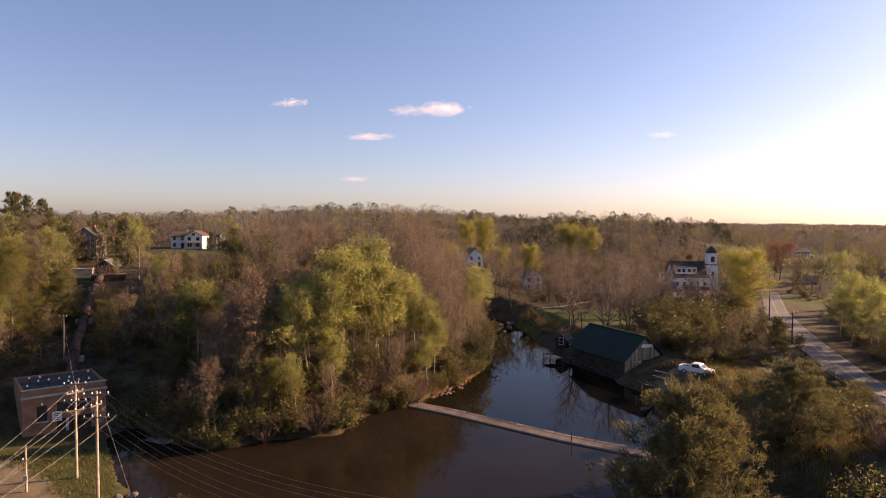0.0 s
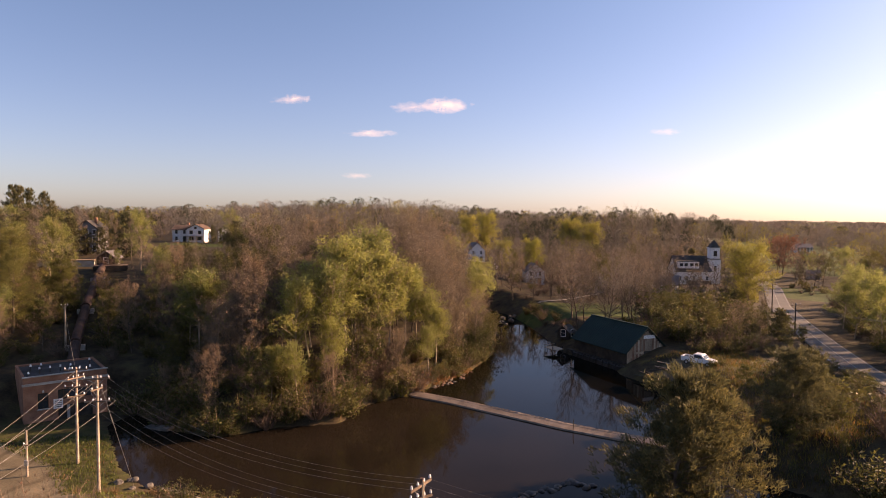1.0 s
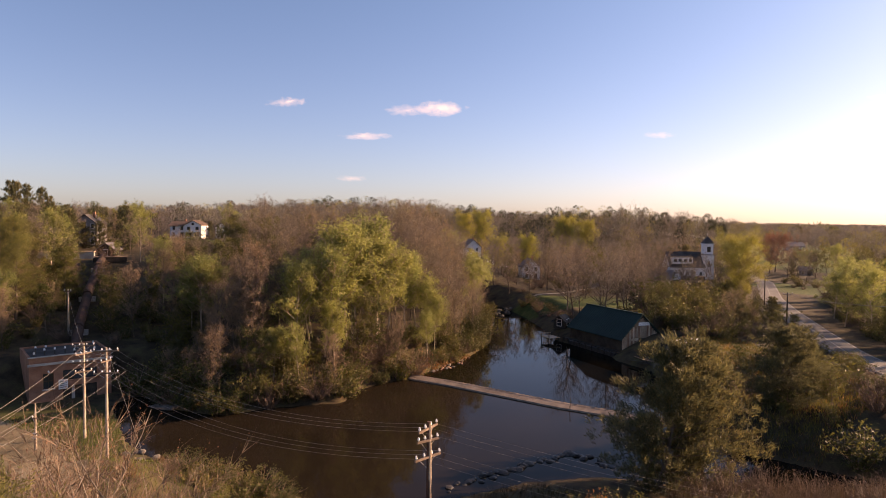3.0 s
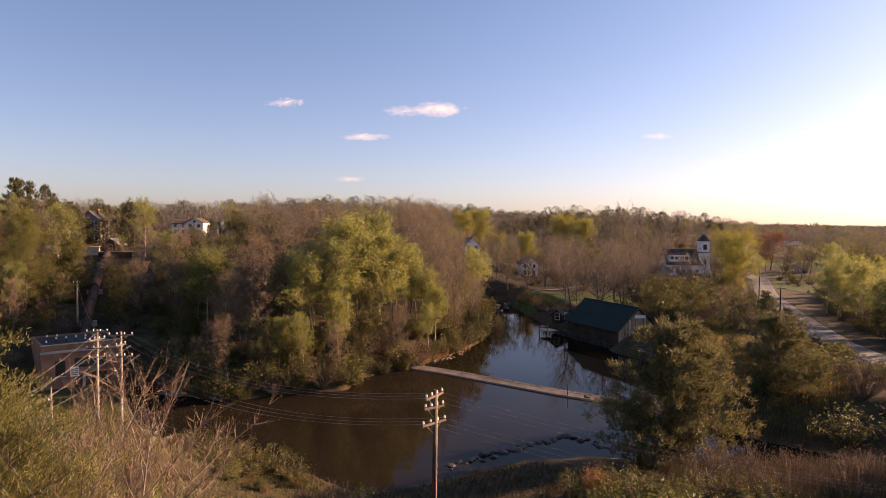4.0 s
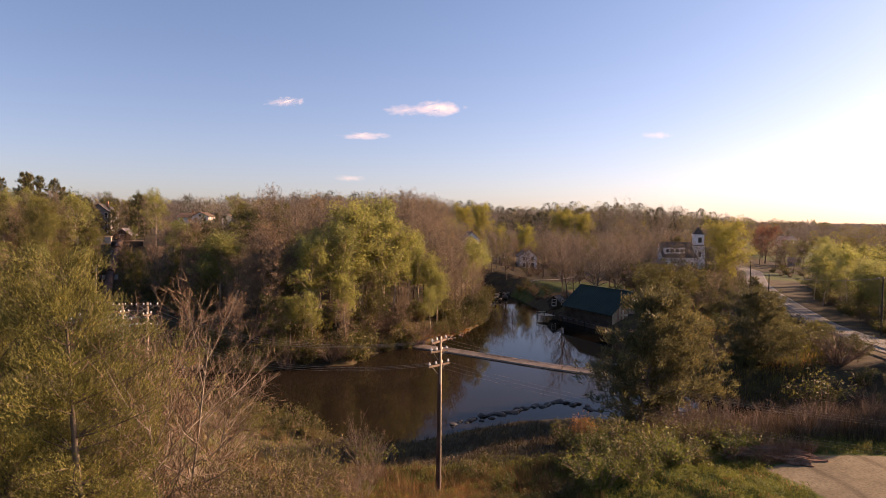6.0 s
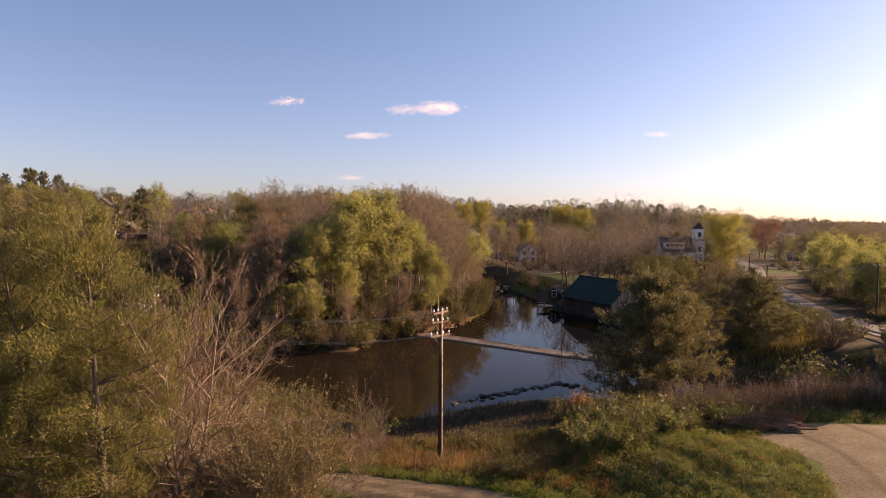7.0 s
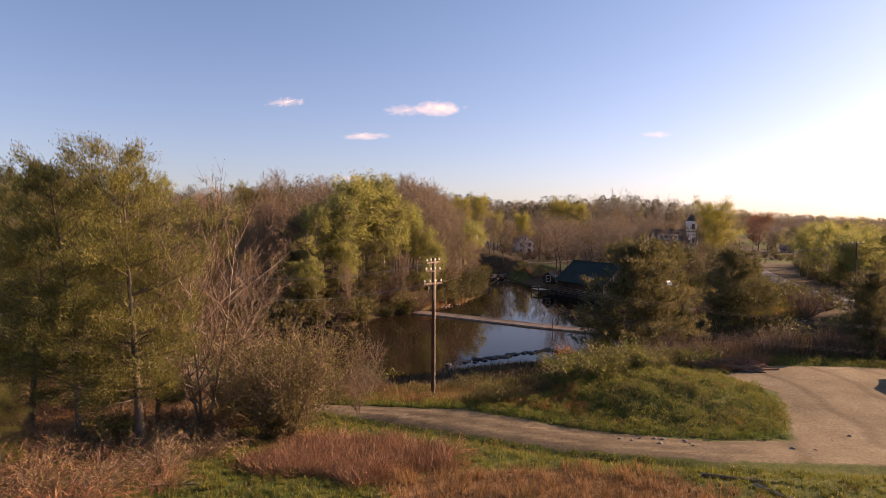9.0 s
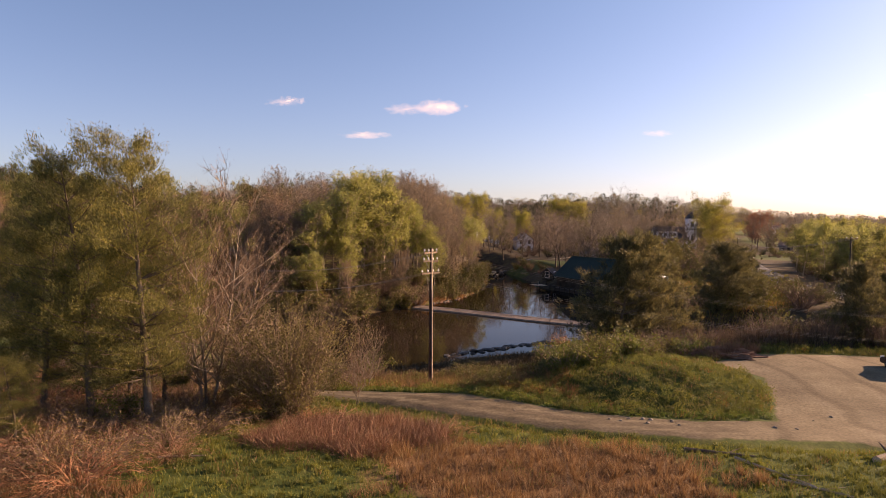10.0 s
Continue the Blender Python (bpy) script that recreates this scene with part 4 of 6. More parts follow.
def church(x, y, turn):
    z = ground_z(x, y) - 0.3
    ob = house("church", x, y, turn, 12.5, 9.5, 5.2, 5.2, M_WHITE, M_ROOF_DARK, "white wooden church with a square bell tower", "church", cols=5, floors=1, chimney=False, z=z, door=False)
    for k in (0, 1):
        prism_bm = box(bmesh.new(), -3.8 + 3.8 * k, -3.4, 6.1, 3.7, 3.4, 2.5)
        dm = part("dormer", prism_bm, M_WHITE, ob, "white shed dormer with two windows")
        for j in (0, 1):
            part("pane", box(bmesh.new(), -3.8 + 3.8 * k - 0.85 + 1.7 * j, -5.12, 6.9, 1.2, 0.06, 1.1), M_GLASS, dm)
    part("dormer_roof", box(bmesh.new(), -1.9, -3.4, 8.6, 8.2, 4.0, 0.25), M_ROOF_DARK, ob)
    tower = bmesh.new()
    box(tower, 8.2, -2.0, 0, 3.9, 3.9, 9.4)
    box(tower, 8.2, -2.0, 9.4, 3.3, 3.3, 4.2)
    tw = part("tower", tower, M_WHITE, ob, "white square bell tower")
    part("cornice", box(bmesh.new(), 8.2, -2.0, 9.4, 4.3, 4.3, 0.3), M_ROOF_DARK, tw)
    part("cornice", box(bmesh.new(), 8.2, -2.0, 13.5, 3.9, 3.9, 0.25), M_WHITE, tw)
    sp = bmesh.new()
    bmesh.ops.create_cone(sp, cap_ends=True, segments=4, radius1=2.6, radius2=0.05, depth=2.9, matrix=Matrix.Translation((8.2, -2, 15.2)) @ Matrix.Rotation(radians(45), 4, "Z"))
    part("spire", sp, M_ROOF_DARK, tw, "dark pointed tower roof")
    part("finial", cyl(bmesh.new(), (8.2, -2, 16.5), (8.2, -2, 17.6), 0.07, 0.03, 6), M_STEEL, tw)
    part("louvre", box(bmesh.new(), 8.2, -3.66, 10.6, 1.3, 0.08, 2.0), M_DARKWOOD, tw)
    part("louvre", box(bmesh.new(), 9.86, -2, 10.6, 0.08, 1.3, 2.0), M_DARKWOOD, tw)
    part("window", box(bmesh.new(), 8.2, -3.96, 5.0, 0.9, 0.08, 2.0), M_GLASS, tw)
    part("porch", box(bmesh.new(), 1.5, -6.2, 0, 8.0, 3.0, 1.7), M_DARKWOOD, ob)
    return ob


church(72.8, 268, 4)


# ---- boat barn on the pond ----
def barn():
    ux, uy = -0.477, 0.879
    L, W, H, R = 16.0, 9.0, 2.6, 4.0
    cx, cy = 24.4 + ux * L / 2 + 0.879 * W / 2, 138.2 + uy * L / 2 + 0.477 * W / 2
    turn = math.degrees(math.atan2(uy, ux)) - 90
    ob = thing("boathouse", pose(cx, cy, 1.3, 0, 0, turn), "long boathouse with a green metal roof and weathered gable", "barn")
    body = prism(bmesh.new(), [(-W / 2, 0), (W / 2, 0), (W / 2, H), (0, H + R), (-W / 2, H)], -L / 2, L / 2)
    part("wall", body, M_DARKWOOD, ob)
    for s in (-1, 1):
        r = prism(bmesh.new(), [(0, H + R + 0.03), (s * (W / 2 + 0.6), H - R / (W / 2) * 0.6 + 0.03), (s * (W / 2 + 0.6), H - R / (W / 2) * 0.6 + 0.15), (0, H + R + 0.17)], -L / 2 - 0.5, L / 2 + 0.5)
        rf = part("roof", r, M_ROOF_GREEN, ob, "dark green standing-seam metal roof")
        for k in range(28):
            sy = -L / 2 - 0.4 + (L + 0.8) * k / 27
            part("seam", cyl(bmesh.new(), (0, sy, H + R + 0.19), (s * (W / 2 + 0.58), sy, H - R / (W / 2) * 0.58 + 0.17), 0.03, 0.03, 4), M_ROOF_GREEN, rf)
    part("ridge_cap", box(bmesh.new(), 0, 0, H + R + 0.12, 0.5, L + 1.0, 0.1), M_ROOF_GREEN, ob)
    br = random.Random(8)
    n = 22
    for k in range(n):
        x0 = -W / 2 + W * (k + 0.5) / n
        top = H + R * (1 - abs(x0) / (W / 2)) - 0.25
        part("plank", box(bmesh.new(), x0, -L / 2 - 0.04 - br.uniform(0, 0.03), 0.05, W / n - 0.03, 0.06, top * br.uniform(0.93, 1.0)), br.choice((M_BARNWOOD, M_BARNWOOD, M_PALEWOOD, M_POLE)), ob)
    part("gable_sign", box(bmesh.new(), 0.5, -L / 2 - 0.16, H + 2.0, 2.6, 0.08, 0.62), M_WHITE, ob, "pale board across the gable")
    part("door", box(bmesh.new(), 0.4, -L / 2 - 0.15, 0, 2.2, 0.1, 2.3), M_DARKWOOD, ob)
    part("cross_board", box(bmesh.new(), -1.6, -L / 2 - 0.15, 1.9, 1.6, 0.08, 0.4), M_PALEWOOD, ob)
    base = thing("sea_wall", pose(cx, cy, -0.4, 0, 0, turn), "dark stone and timber wall under the boathouse", "wall")
    part("footing", box(bmesh.new(), -0.4, 0, 0, W + 1.6, L + 1.5, 1.72), M_DARKWOOD, base)
    part("ledge", box(bmesh.new(), -W / 2 - 1.3, -1, 0.3, 1.2, L * 0.9, 1.3), M_DARKROCK, base)
    for k in range(9):
        part("post", cyl(bmesh.new(), (-W / 2 - 1.95, -L / 2 + 0.6 + k * 1.9, 0), (-W / 2 - 1.95, -L / 2 + 0.6 + k * 1.9, 1.9), 0.12, 0.11, 7), M_DARKWOOD, base)
    return ob


barn()
board_rng = random.Random(4)
for k in range(13):
    bx, by = 28.2 + board_rng.uniform(-2.6, 3.0), 131.2 + board_rng.uniform(-2.4, 2.0)
    slab = thing("loose_board", pose(bx, by, ground_z(bx, by) + 0.05 + 0.04 * k, board_rng.uniform(-4, 4), board_rng.uniform(-7, 7), board_rng.uniform(100, 165)), "weathered loose board lying before the boathouse", "board", "boards by the boathouse")
    part("board", box(bmesh.new(), 0, 0, 0, board_rng.uniform(1.8, 4.4), board_rng.uniform(0.2, 0.4), 0.07), board_rng.choice((M_DARKWOOD, M_BARNWOOD, M_POLE)), slab)
house("small_shed", 16.0, 161, -30, 2.7, 3.0, 1.6, 1.1, M_DARKWOOD, M_ROOF_DARK, "small shed with a pale gable beside the boathouse", "shed", cols=1, floors=1, gable_front=True, chimney=False, z=1.9, door=False, side_cols=1)
dock = thing("dock", pose(12.6, 152, 0.4, 0, 0, 28), "low timber landing stage at the water's edge", "dock")
for k in range(7):
    part("plank", box(bmesh.new(), 0, -1.5 + k * 0.5, 1.0, 2.6, 0.44, 0.08), M_PALEWOOD, dock)
for k in range(4):
    part("post", cyl(bmesh.new(), (-1.2 + 2.4 * (k % 2), -1.4 + 2.8 * (k // 2), -1.2), (-1.2 + 2.4 * (k % 2), -1.4 + 2.8 * (k // 2), 1.7), 0.09, 0.09, 7), M_DARKWOOD, dock)
part("rail", box(bmesh.new(), 0, 1.55, 1.5, 2.6, 0.07, 0.1), M_PALEWOOD, dock)


# ---- power house and penstock ----
def power_house():
    fx, fy = 0.72, 0.69
    W, D, H = 9.8, 9.5, 6.2
    z0 = -0.2
    turn = math.degrees(math.atan2(fy, fx))
    ox, oy = -60.0 + fx * W / 2 - fy * D / 2, 98.0 + fy * W / 2 + fx * D / 2
    ob = thing("power_house", pose(ox, oy, z0, 0, 0, turn), "square brick power house with a flat dark roof", "building")
    f = -D / 2 + 0.2
    for x, y, z, w, d, h in ((-4.1, f, 0, 1.6, 0.4, H), (-1.55, f, 0, 1.1, 0.4, H), (4.0, f, 0, 1.8, 0.4, H), (-2.7, f, 0, 1.2, 0.4, 2.2), (-2.7, f, 4.3, 1.2, 0.4, H - 4.3), (1.05, f, 4.5, 4.1, 0.4, H - 4.5),
                             (1.05, f, 2.3, 4.1, 0.4, 0.8), (0, -f, 0, W, 0.4, H), (W / 2 - 0.2, 0, 0, 0.4, D - 0.8, H), (0.2 - W / 2, 0, 0, 0.4, D - 0.8, H)):
        part("wall", box(bmesh.new(), x, y, z, w, d, h), M_BRICK, ob, "weathered red-brown brick")
    part("cornice", box(bmesh.new(), 0, -D / 2 - 0.06, H - 0.75, W + 0.3, 0.24, 0.3), M_CONCRETE, ob)
    for s in (-1, 1):
        part("parapet", box(bmesh.new(), 0, s * (D / 2 - 0.15), H, W, 0.3, 0.35), M_BRICK, ob)
        part("parapet", box(bmesh.new(), s * (W / 2 - 0.15), 0, H, 0.3, D - 0.6, 0.35), M_BRICK, ob)
    part("coping", box(bmesh.new(), 0, -D / 2 + 0.1, H + 0.35, W + 0.2, 0.5, 0.1), M_CONCRETE, ob)
    part("roof", box(bmesh.new(), 0, 0, H - 0.1, W - 0.6, D - 0.6, 0.2), M_ROOF_DARK, ob)
    part("floor", box(bmesh.new(), 0, 0, 0.0, W - 0.8, D - 0.8, 0.1), M_CONCRETE, ob)
    wd = part("window", box(bmesh.new(), -2.7, -D / 2 + 0.28, 2.2, 1.2, 0.1, 2.1), M_DARKWOOD, ob)
    for k in range(4):
        part("pane", box(bmesh.new(), -2.98 + 0.56 * (k % 2), -D / 2 + 0.21, 2.3 + 1.0 * (k // 2), 0.5, 0.05, 0.9), M_GLASS, wd)
    wd = part("window", box(bmesh.new(), 1.05, -D / 2 + 0.28, 3.1, 4.1, 0.1, 1.4), M_DARKWOOD, ob)
    for k in range(6):
        part("pane", box(bmesh.new(), -0.65 + 0.68 * k, -D / 2 + 0.21, 3.2, 0.58, 0.05, 1.2), M_GLASS, wd)
    part("sill", box(bmesh.new(), -2.7, -D / 2 - 0.04, 2.08, 1.5, 0.25, 0.14), M_CONCRETE, ob)
    part("bay_door", box(bmesh.new(), 1.05, -D / 2 + 0.3, 0.1, 4.1, 0.1, 2.2), M_DARKWOOD, ob)
    part("bay_post", box(bmesh.new(), 0.2, -D / 2 + 0.15, 0, 0.35, 0.3, 2.3), M_CONCRETE, ob)
    sg = part("sign", box(bmesh.new(), -1.0, -D / 2 - 0.05, 2.0, 1.1, 0.06, 1.3), M_WHITE, ob, "white notice with unreadable lines")
    for k in range(4):
        part("bar", box(bmesh.new(), -1.0, -D / 2 - 0.085, 2.2 + 0.26 * k, 0.8, 0.02, 0.09), M_DARKWOOD, sg)
    part("lamp", cyl(bmesh.new(), (-2.7, -D / 2 - 0.3, 4.5), (-2.7, -D / 2, 4.6), 0.12, 0.1, 8), M_WHITE, ob)
    for k in range(11):
        px, py = -W / 2 + 0.7 + (W - 1.4) * ((k * 0.618) % 1.0), -D / 2 + 0.8 + (k % 3) * 2.4
        ins = part("bushing", cyl(bmesh.new(), (px, py, H + 0.1), (px, py, H + 0.75), 0.07, 0.05, 8), M_DARKWOOD, ob)
        part("insulator", cyl(bmesh.new(), (px, py, H + 0.72), (px, py, H + 1.0), 0.14, 0.10, 8), M_PORCELAIN, ins, "white porcelain insulator")
    return ob


power_house()
PIPE = [(-60, 107, 2.5), (-66, 117, 5.5), (-75, 133, 9.8), (-85, 152, 14.2), (-92, 165, 16.0)]
pen = thing("penstock", pose(0, 0, 0), "large rusted pipe running down the hillside", "pipe")
for a, b in zip(PIPE, PIPE[1:]):
    part("pipe_section", cyl(bmesh.new(), (a[0], a[1], ground_z(a[0], a[1]) + 1.2), (b[0], b[1], ground_z(b[0], b[1]) + 0.9), 0.8, 0.8, 16), M_RUSTPIPE, pen)
for a in PIPE[1:]:
    part("saddle", box(bmesh.new(), a[0], a[1], ground_z(a[0], a[1]) - 0.4, 2.8, 0.8, 1.2, 0.5), M_CONCRETE, pen)
wall_ = thing("retaining_wall", pose(-103, 165, ground_z(-103, 165), 0, 0, 22), "low pale stone retaining wall by the intake", "wall")
part("masonry", box(bmesh.new(), 0, 0, -1.5, 15, 0.8, 3.0, bevel=0.1), M_CONCRETE, wall_)
part("coping", box(bmesh.new(), 0, 0, 1.5, 15.3, 1.1, 0.25, bevel=0.05), M_PALEWOOD, wall_)
flume = thing("flume", pose(-89, 163, ground_z(-89, 163) + 0.5, 0, 0, 28), "wooden flume deck at the top of the pipe", "flume")
for k in range(9):
    part("plank", box(bmesh.new(), -3.2 + 0.8 * k, 0, 0.6, 0.7, 3.4, 0.12), M_BARNWOOD, flume)
part("beam", box(bmesh.new(), 0, -1.6, -0.6, 7, 0.3, 1.15), M_DARKWOOD, flume)
part("beam", box(bmesh.new(), 0, 1.6, -0.6, 7, 0.3, 1.15), M_DARKWOOD, flume)
slab = thing("concrete_slab", pose(-42.5, 99.4, 0.0, 3, -6, -22), "broken concrete slab at the tailrace", "slab")
part("slab_top", box(bmesh.new(), 0, 0, -0.1, 4.4, 1.2, 0.4, bevel=0.06), M_ROCK, slab)
part("slab_foot", box(bmesh.new(), -1.6, 0.4, -0.9, 1.4, 1.4, 0.8, bevel=0.06), M_CONCRETE, slab)


# ---- poles and wires ----
def insulator(parent, x, y, z):
    st = part("insulator", cyl(bmesh.new(), (x, y, z), (x, y, z + 0.12), 0.03, 0.03, 6), M_STEEL, parent)
    b = bmesh.new()
    cyl(b, (x, y, z + 0.09), (x, y, z + 0.17), 0.08, 0.06, 8)
    cyl(b, (x, y, z + 0.17), (x, y, z + 0.25), 0.06, 0.035, 8)
    part("bell", b, M_PORCELAIN, st, "white porcelain bell")


def utility_pole(x, y, top, turn, arms, label, lean=(0, 0), r=0.17, mat=None, box_at=None, conduit=False):
    z = ground_z(x, y) - 0.4
    ob = thing("utility_pole", pose(x, y, z, lean[0], lean[1], turn), label, "utility pole", "utility poles")
    h = top - z
    part("shaft", cyl(bmesh.new(), (0, 0, 0), (0, 0, h), r, r * 0.62, 12), mat or M_POLE, ob)
    for drop, w, spin, pins in arms:
        b = box(bmesh.new(), 0, 0, 0, w, 0.11, 0.13, bevel=0.01)
        ar = part("crossarm", b, M_ARM, ob)
        ar.matrix_local = pose(0, -0.16, h - drop, 0, 0, spin)
        for i in range(pins):
            insulator(ar, -w / 2 + 0.1 + (w - 0.2) * i / max(1, pins - 1), 0, 0.13)
        for s in (-1, 1):
            part("brace", cyl(bmesh.new(), (s * w * 0.3, 0.02, 0), (0, 0.12, -0.55), 0.018, 0.018, 5), M_STEEL, ar)
    if conduit:
        # pale cable guard up the sunny side; wider piece under the crossarms is added sheen
        cx, cy = 0.86, -0.5
        guard = part("conduit", cyl(bmesh.new(), (cx * (r + 0.03), cy * (r + 0.03), 0.3), (cx * (r * 0.72 + 0.03), cy * (r * 0.72 + 0.03), h - 3.2), 0.05, 0.05, 8), M_PALEWOOD, ob, "pale cable guard")
        part("sheen_sleeve", cyl(bmesh.new(), (cx * r * 0.7, cy * r * 0.7, h - 3.3), (cx * r * 0.55, cy * r * 0.55, h - 0.1), 0.085, 0.075, 8), M_PALEWOOD, guard)
    if box_at:
        part("meter_box", box(bmesh.new(), 0, -r - 0.12, box_at, 0.35, 0.22, 0.6), M_STEEL, ob)
    return ob


def wire(a, b, sag, r=0.016):
    cu = bpy.data.curves.new("power_line", "CURVE")
    cu.dimensions = "3D"
    cu.bevel_depth = r
    cu.bevel_resolution = 0
    sp = cu.splines.new("POLY")
    n = 20
    sp.points.add(n)
    for i in range(n + 1):
        t = i / n
        p = Vector(a).lerp(Vector(b), t)
        sp.points[i].co = (p.x, p.y, p.z - sag * 4 * t * (1 - t), 1)
    cu.materials.append(M_WIRE)
    return tagged(new("power_line", cu), "thin overhead power line strung between poles", "power line", "power lines")


utility_pole(-3.08, 54.6, 13.45, -8, [(0.42, 2.0, 72, 4), (1.1, 1.5, 50, 4), (2.05, 2.0, 58, 4)], "dark brown timber pole with pale cable guard and crossarms", mat=M_CREOSOTE, conduit=True)
utility_pole(-37.4, 79.0, 12.1, 20, [(0.4, 2.3, 0, 4), (1.4, 1.4, 60, 3), (2.6, 2.3, 0, 4)], "pale timber pole with crossarms and white insulators", mat=M_BIRCH)
utility_pole(-44.8, 86.6, 10.9, 20, [(0.3, 2.3, 0, 4), (1.2, 2.0, 50, 4), (2.2, 2.3, 0, 4), (3.2, 1.8, 30, 3)], "pale timber pole before the brick power house", mat=M_BIRCH)
utility_pole(-47.5, 82.5, 5.2, 20, [(1.6, 0.6, 0, 1)], "short timber post with a metal box", r=0.13, mat=M_BIRCH, box_at=1.6)
utility_pole(-68, 117.5, 13.4, 10, [(0.4, 1.2, 0, 2)], "weathered pole on the slope behind the power house", mat=M_BIRCH)
utility_pole(48, 48, 9.8, -8, [(0.35, 1.9, 0, 4), (1.9, 1.9, 0, 4)], "tall brown timber pole beside the dirt lot")
utility_pole(-36, 46, 9.5, 90, [(0.4, 2.3, 0, 4), (1.9, 2.3, 0, 4)], "timber pole at the edge of the clearing")
utility_pole(62.3, 158, 10.8, 25, [(0.4, 2.6, 0, 3)], "dark roadside pole with one long crossarm", mat=M_DARKWOOD)
utility_pole(71.3, 191, 11.9, 25, [(0.4, 2.4, 0, 3)], "dark roadside pole near the crossing", mat=M_DARKWOOD)
utility_pole(60.7, 114, 13.7, 25, [(0.4, 2.6, 0, 3)], "dark roadside pole among the leafing trees", mat=M_DARKWOOD)
for drop, sag in ((0.1, 1.0), (1.65, 1.15)):
    for k in range(3):
        o = -0.85 + 0.85 * k
        wire((-3.08 + o * 0.5, 54.6 + o * 0.85, 13.2 - drop), (48 + o, 47.9, 9.6 - drop), sag + 0.8, 0.004)
        wire((-37.4 + o * 1.1, 79 + o * 0.4, 11.9 - drop * 1.4), (-3.08 + o * 0.5, 54.6 + o * 0.85, 13.2 - drop), sag + 0.9, 0.010)
for k in range(3):
    wire((-37.4 + k, 79, 11.6 - k * 0.9), (-36.6 + k * 0.6, 46, 9.0 - k * 0.3), 1.2)
    wire((-44.8 + k * 0.8, 86.6, 10.6 - k), (-36.4 + k * 0.6, 46, 8.0 - k * 0.4), 1.2)
    wire((-44.8 + k * 0.8, 86.6, 10.4 - k), (-37.4, 79, 11.4 - k * 0.8), 0.3)
    wire((61.5 + 0.8 * k, 158, 10.5), (70.5 + 0.8 * k, 191, 11.6), 0.6)
    wire((61.5 + 0.8 * k, 158, 10.5), (59.9 + 0.8 * k, 114, 13.4), 0.7)
wire((-68, 117.5, 13.0), (-44.8, 86.6, 10.5), 0.8)
wire((-37.0, 79, 11.0), (-31.5, 75.5, ground_z(-31.5, 75.5)), 0.0)


# ---- road ----
def strip(name, line, offset, width, lift, mat, label, category, gap=2.0):
    pts = along(line, gap)
    V, F = [], []
    for i, (x, y, a) in enumerate(pts):
        if 0 < i < len(pts) - 1:
            a = math.atan2(pts[i + 1][1] - pts[i - 1][1], pts[i + 1][0] - pts[i - 1][0])
        nx_, ny_ = math.sin(a), -math.cos(a)
        for o in (offset - width / 2, offset + width / 2):
            V.append((x + nx_ * o, y + ny_ * o, ground_z(x, y) + lift))
        if i:
            F.append((2 * i - 2, 2 * i - 1, 2 * i + 1, 2 * i))
    return tagged(new(name, mesh_of(name, V, F, mat)), label, category, kind="structure")


strip("road", ROAD, 0, 5.8, 0.10, M_ASPHALT, "worn grey asphalt country road", "road")
strip("trim", ROAD, 0, 0.10, 0.115, M_PAINT, "faded line along the middle of the road", "road marking")
strip("trim", ROAD, 2.6, 0.09, 0.115, M_PAINT, "faded white edge line of the road", "road marking")
strip("path", PATHWAY, 0, 1.7, 0.05, M_GRAVEL, "pale gravel path behind the lawn", "path")
rail = thing("guard_rail", pose(0, 0, 0), "low steel guard rail along the road edge", "guard rail")
rp = []
for x, y, a in along(ROAD[2:6], 3.8):
    px, py = x - math.sin(a) * 3.5, y + math.cos(a) * 3.5
    gz = ground_z(px, py)
    part("post", box(bmesh.new(), px, py, gz - 0.3, 0.16, 0.16, 1.05, a), M_DARKWOOD, rail)
    rp.append((px, py, gz + 0.5))
for a, b in zip(rp, rp[1:]):
    bm = bmesh.new()
    vs = [bm.verts.new((p[0] + o, p[1], p[2] + dz)) for p in (a, b) for o, dz in ((0.10, 0), (0.17, 0.08), (0.10, 0.16), (0.17, 0.24), (0.10, 0.3))]
    for k in range(4):
        bm.faces.new((vs[k], vs[k + 1], vs[k + 6], vs[k + 5]))
    part("beam", bm, M_STEEL, rail)


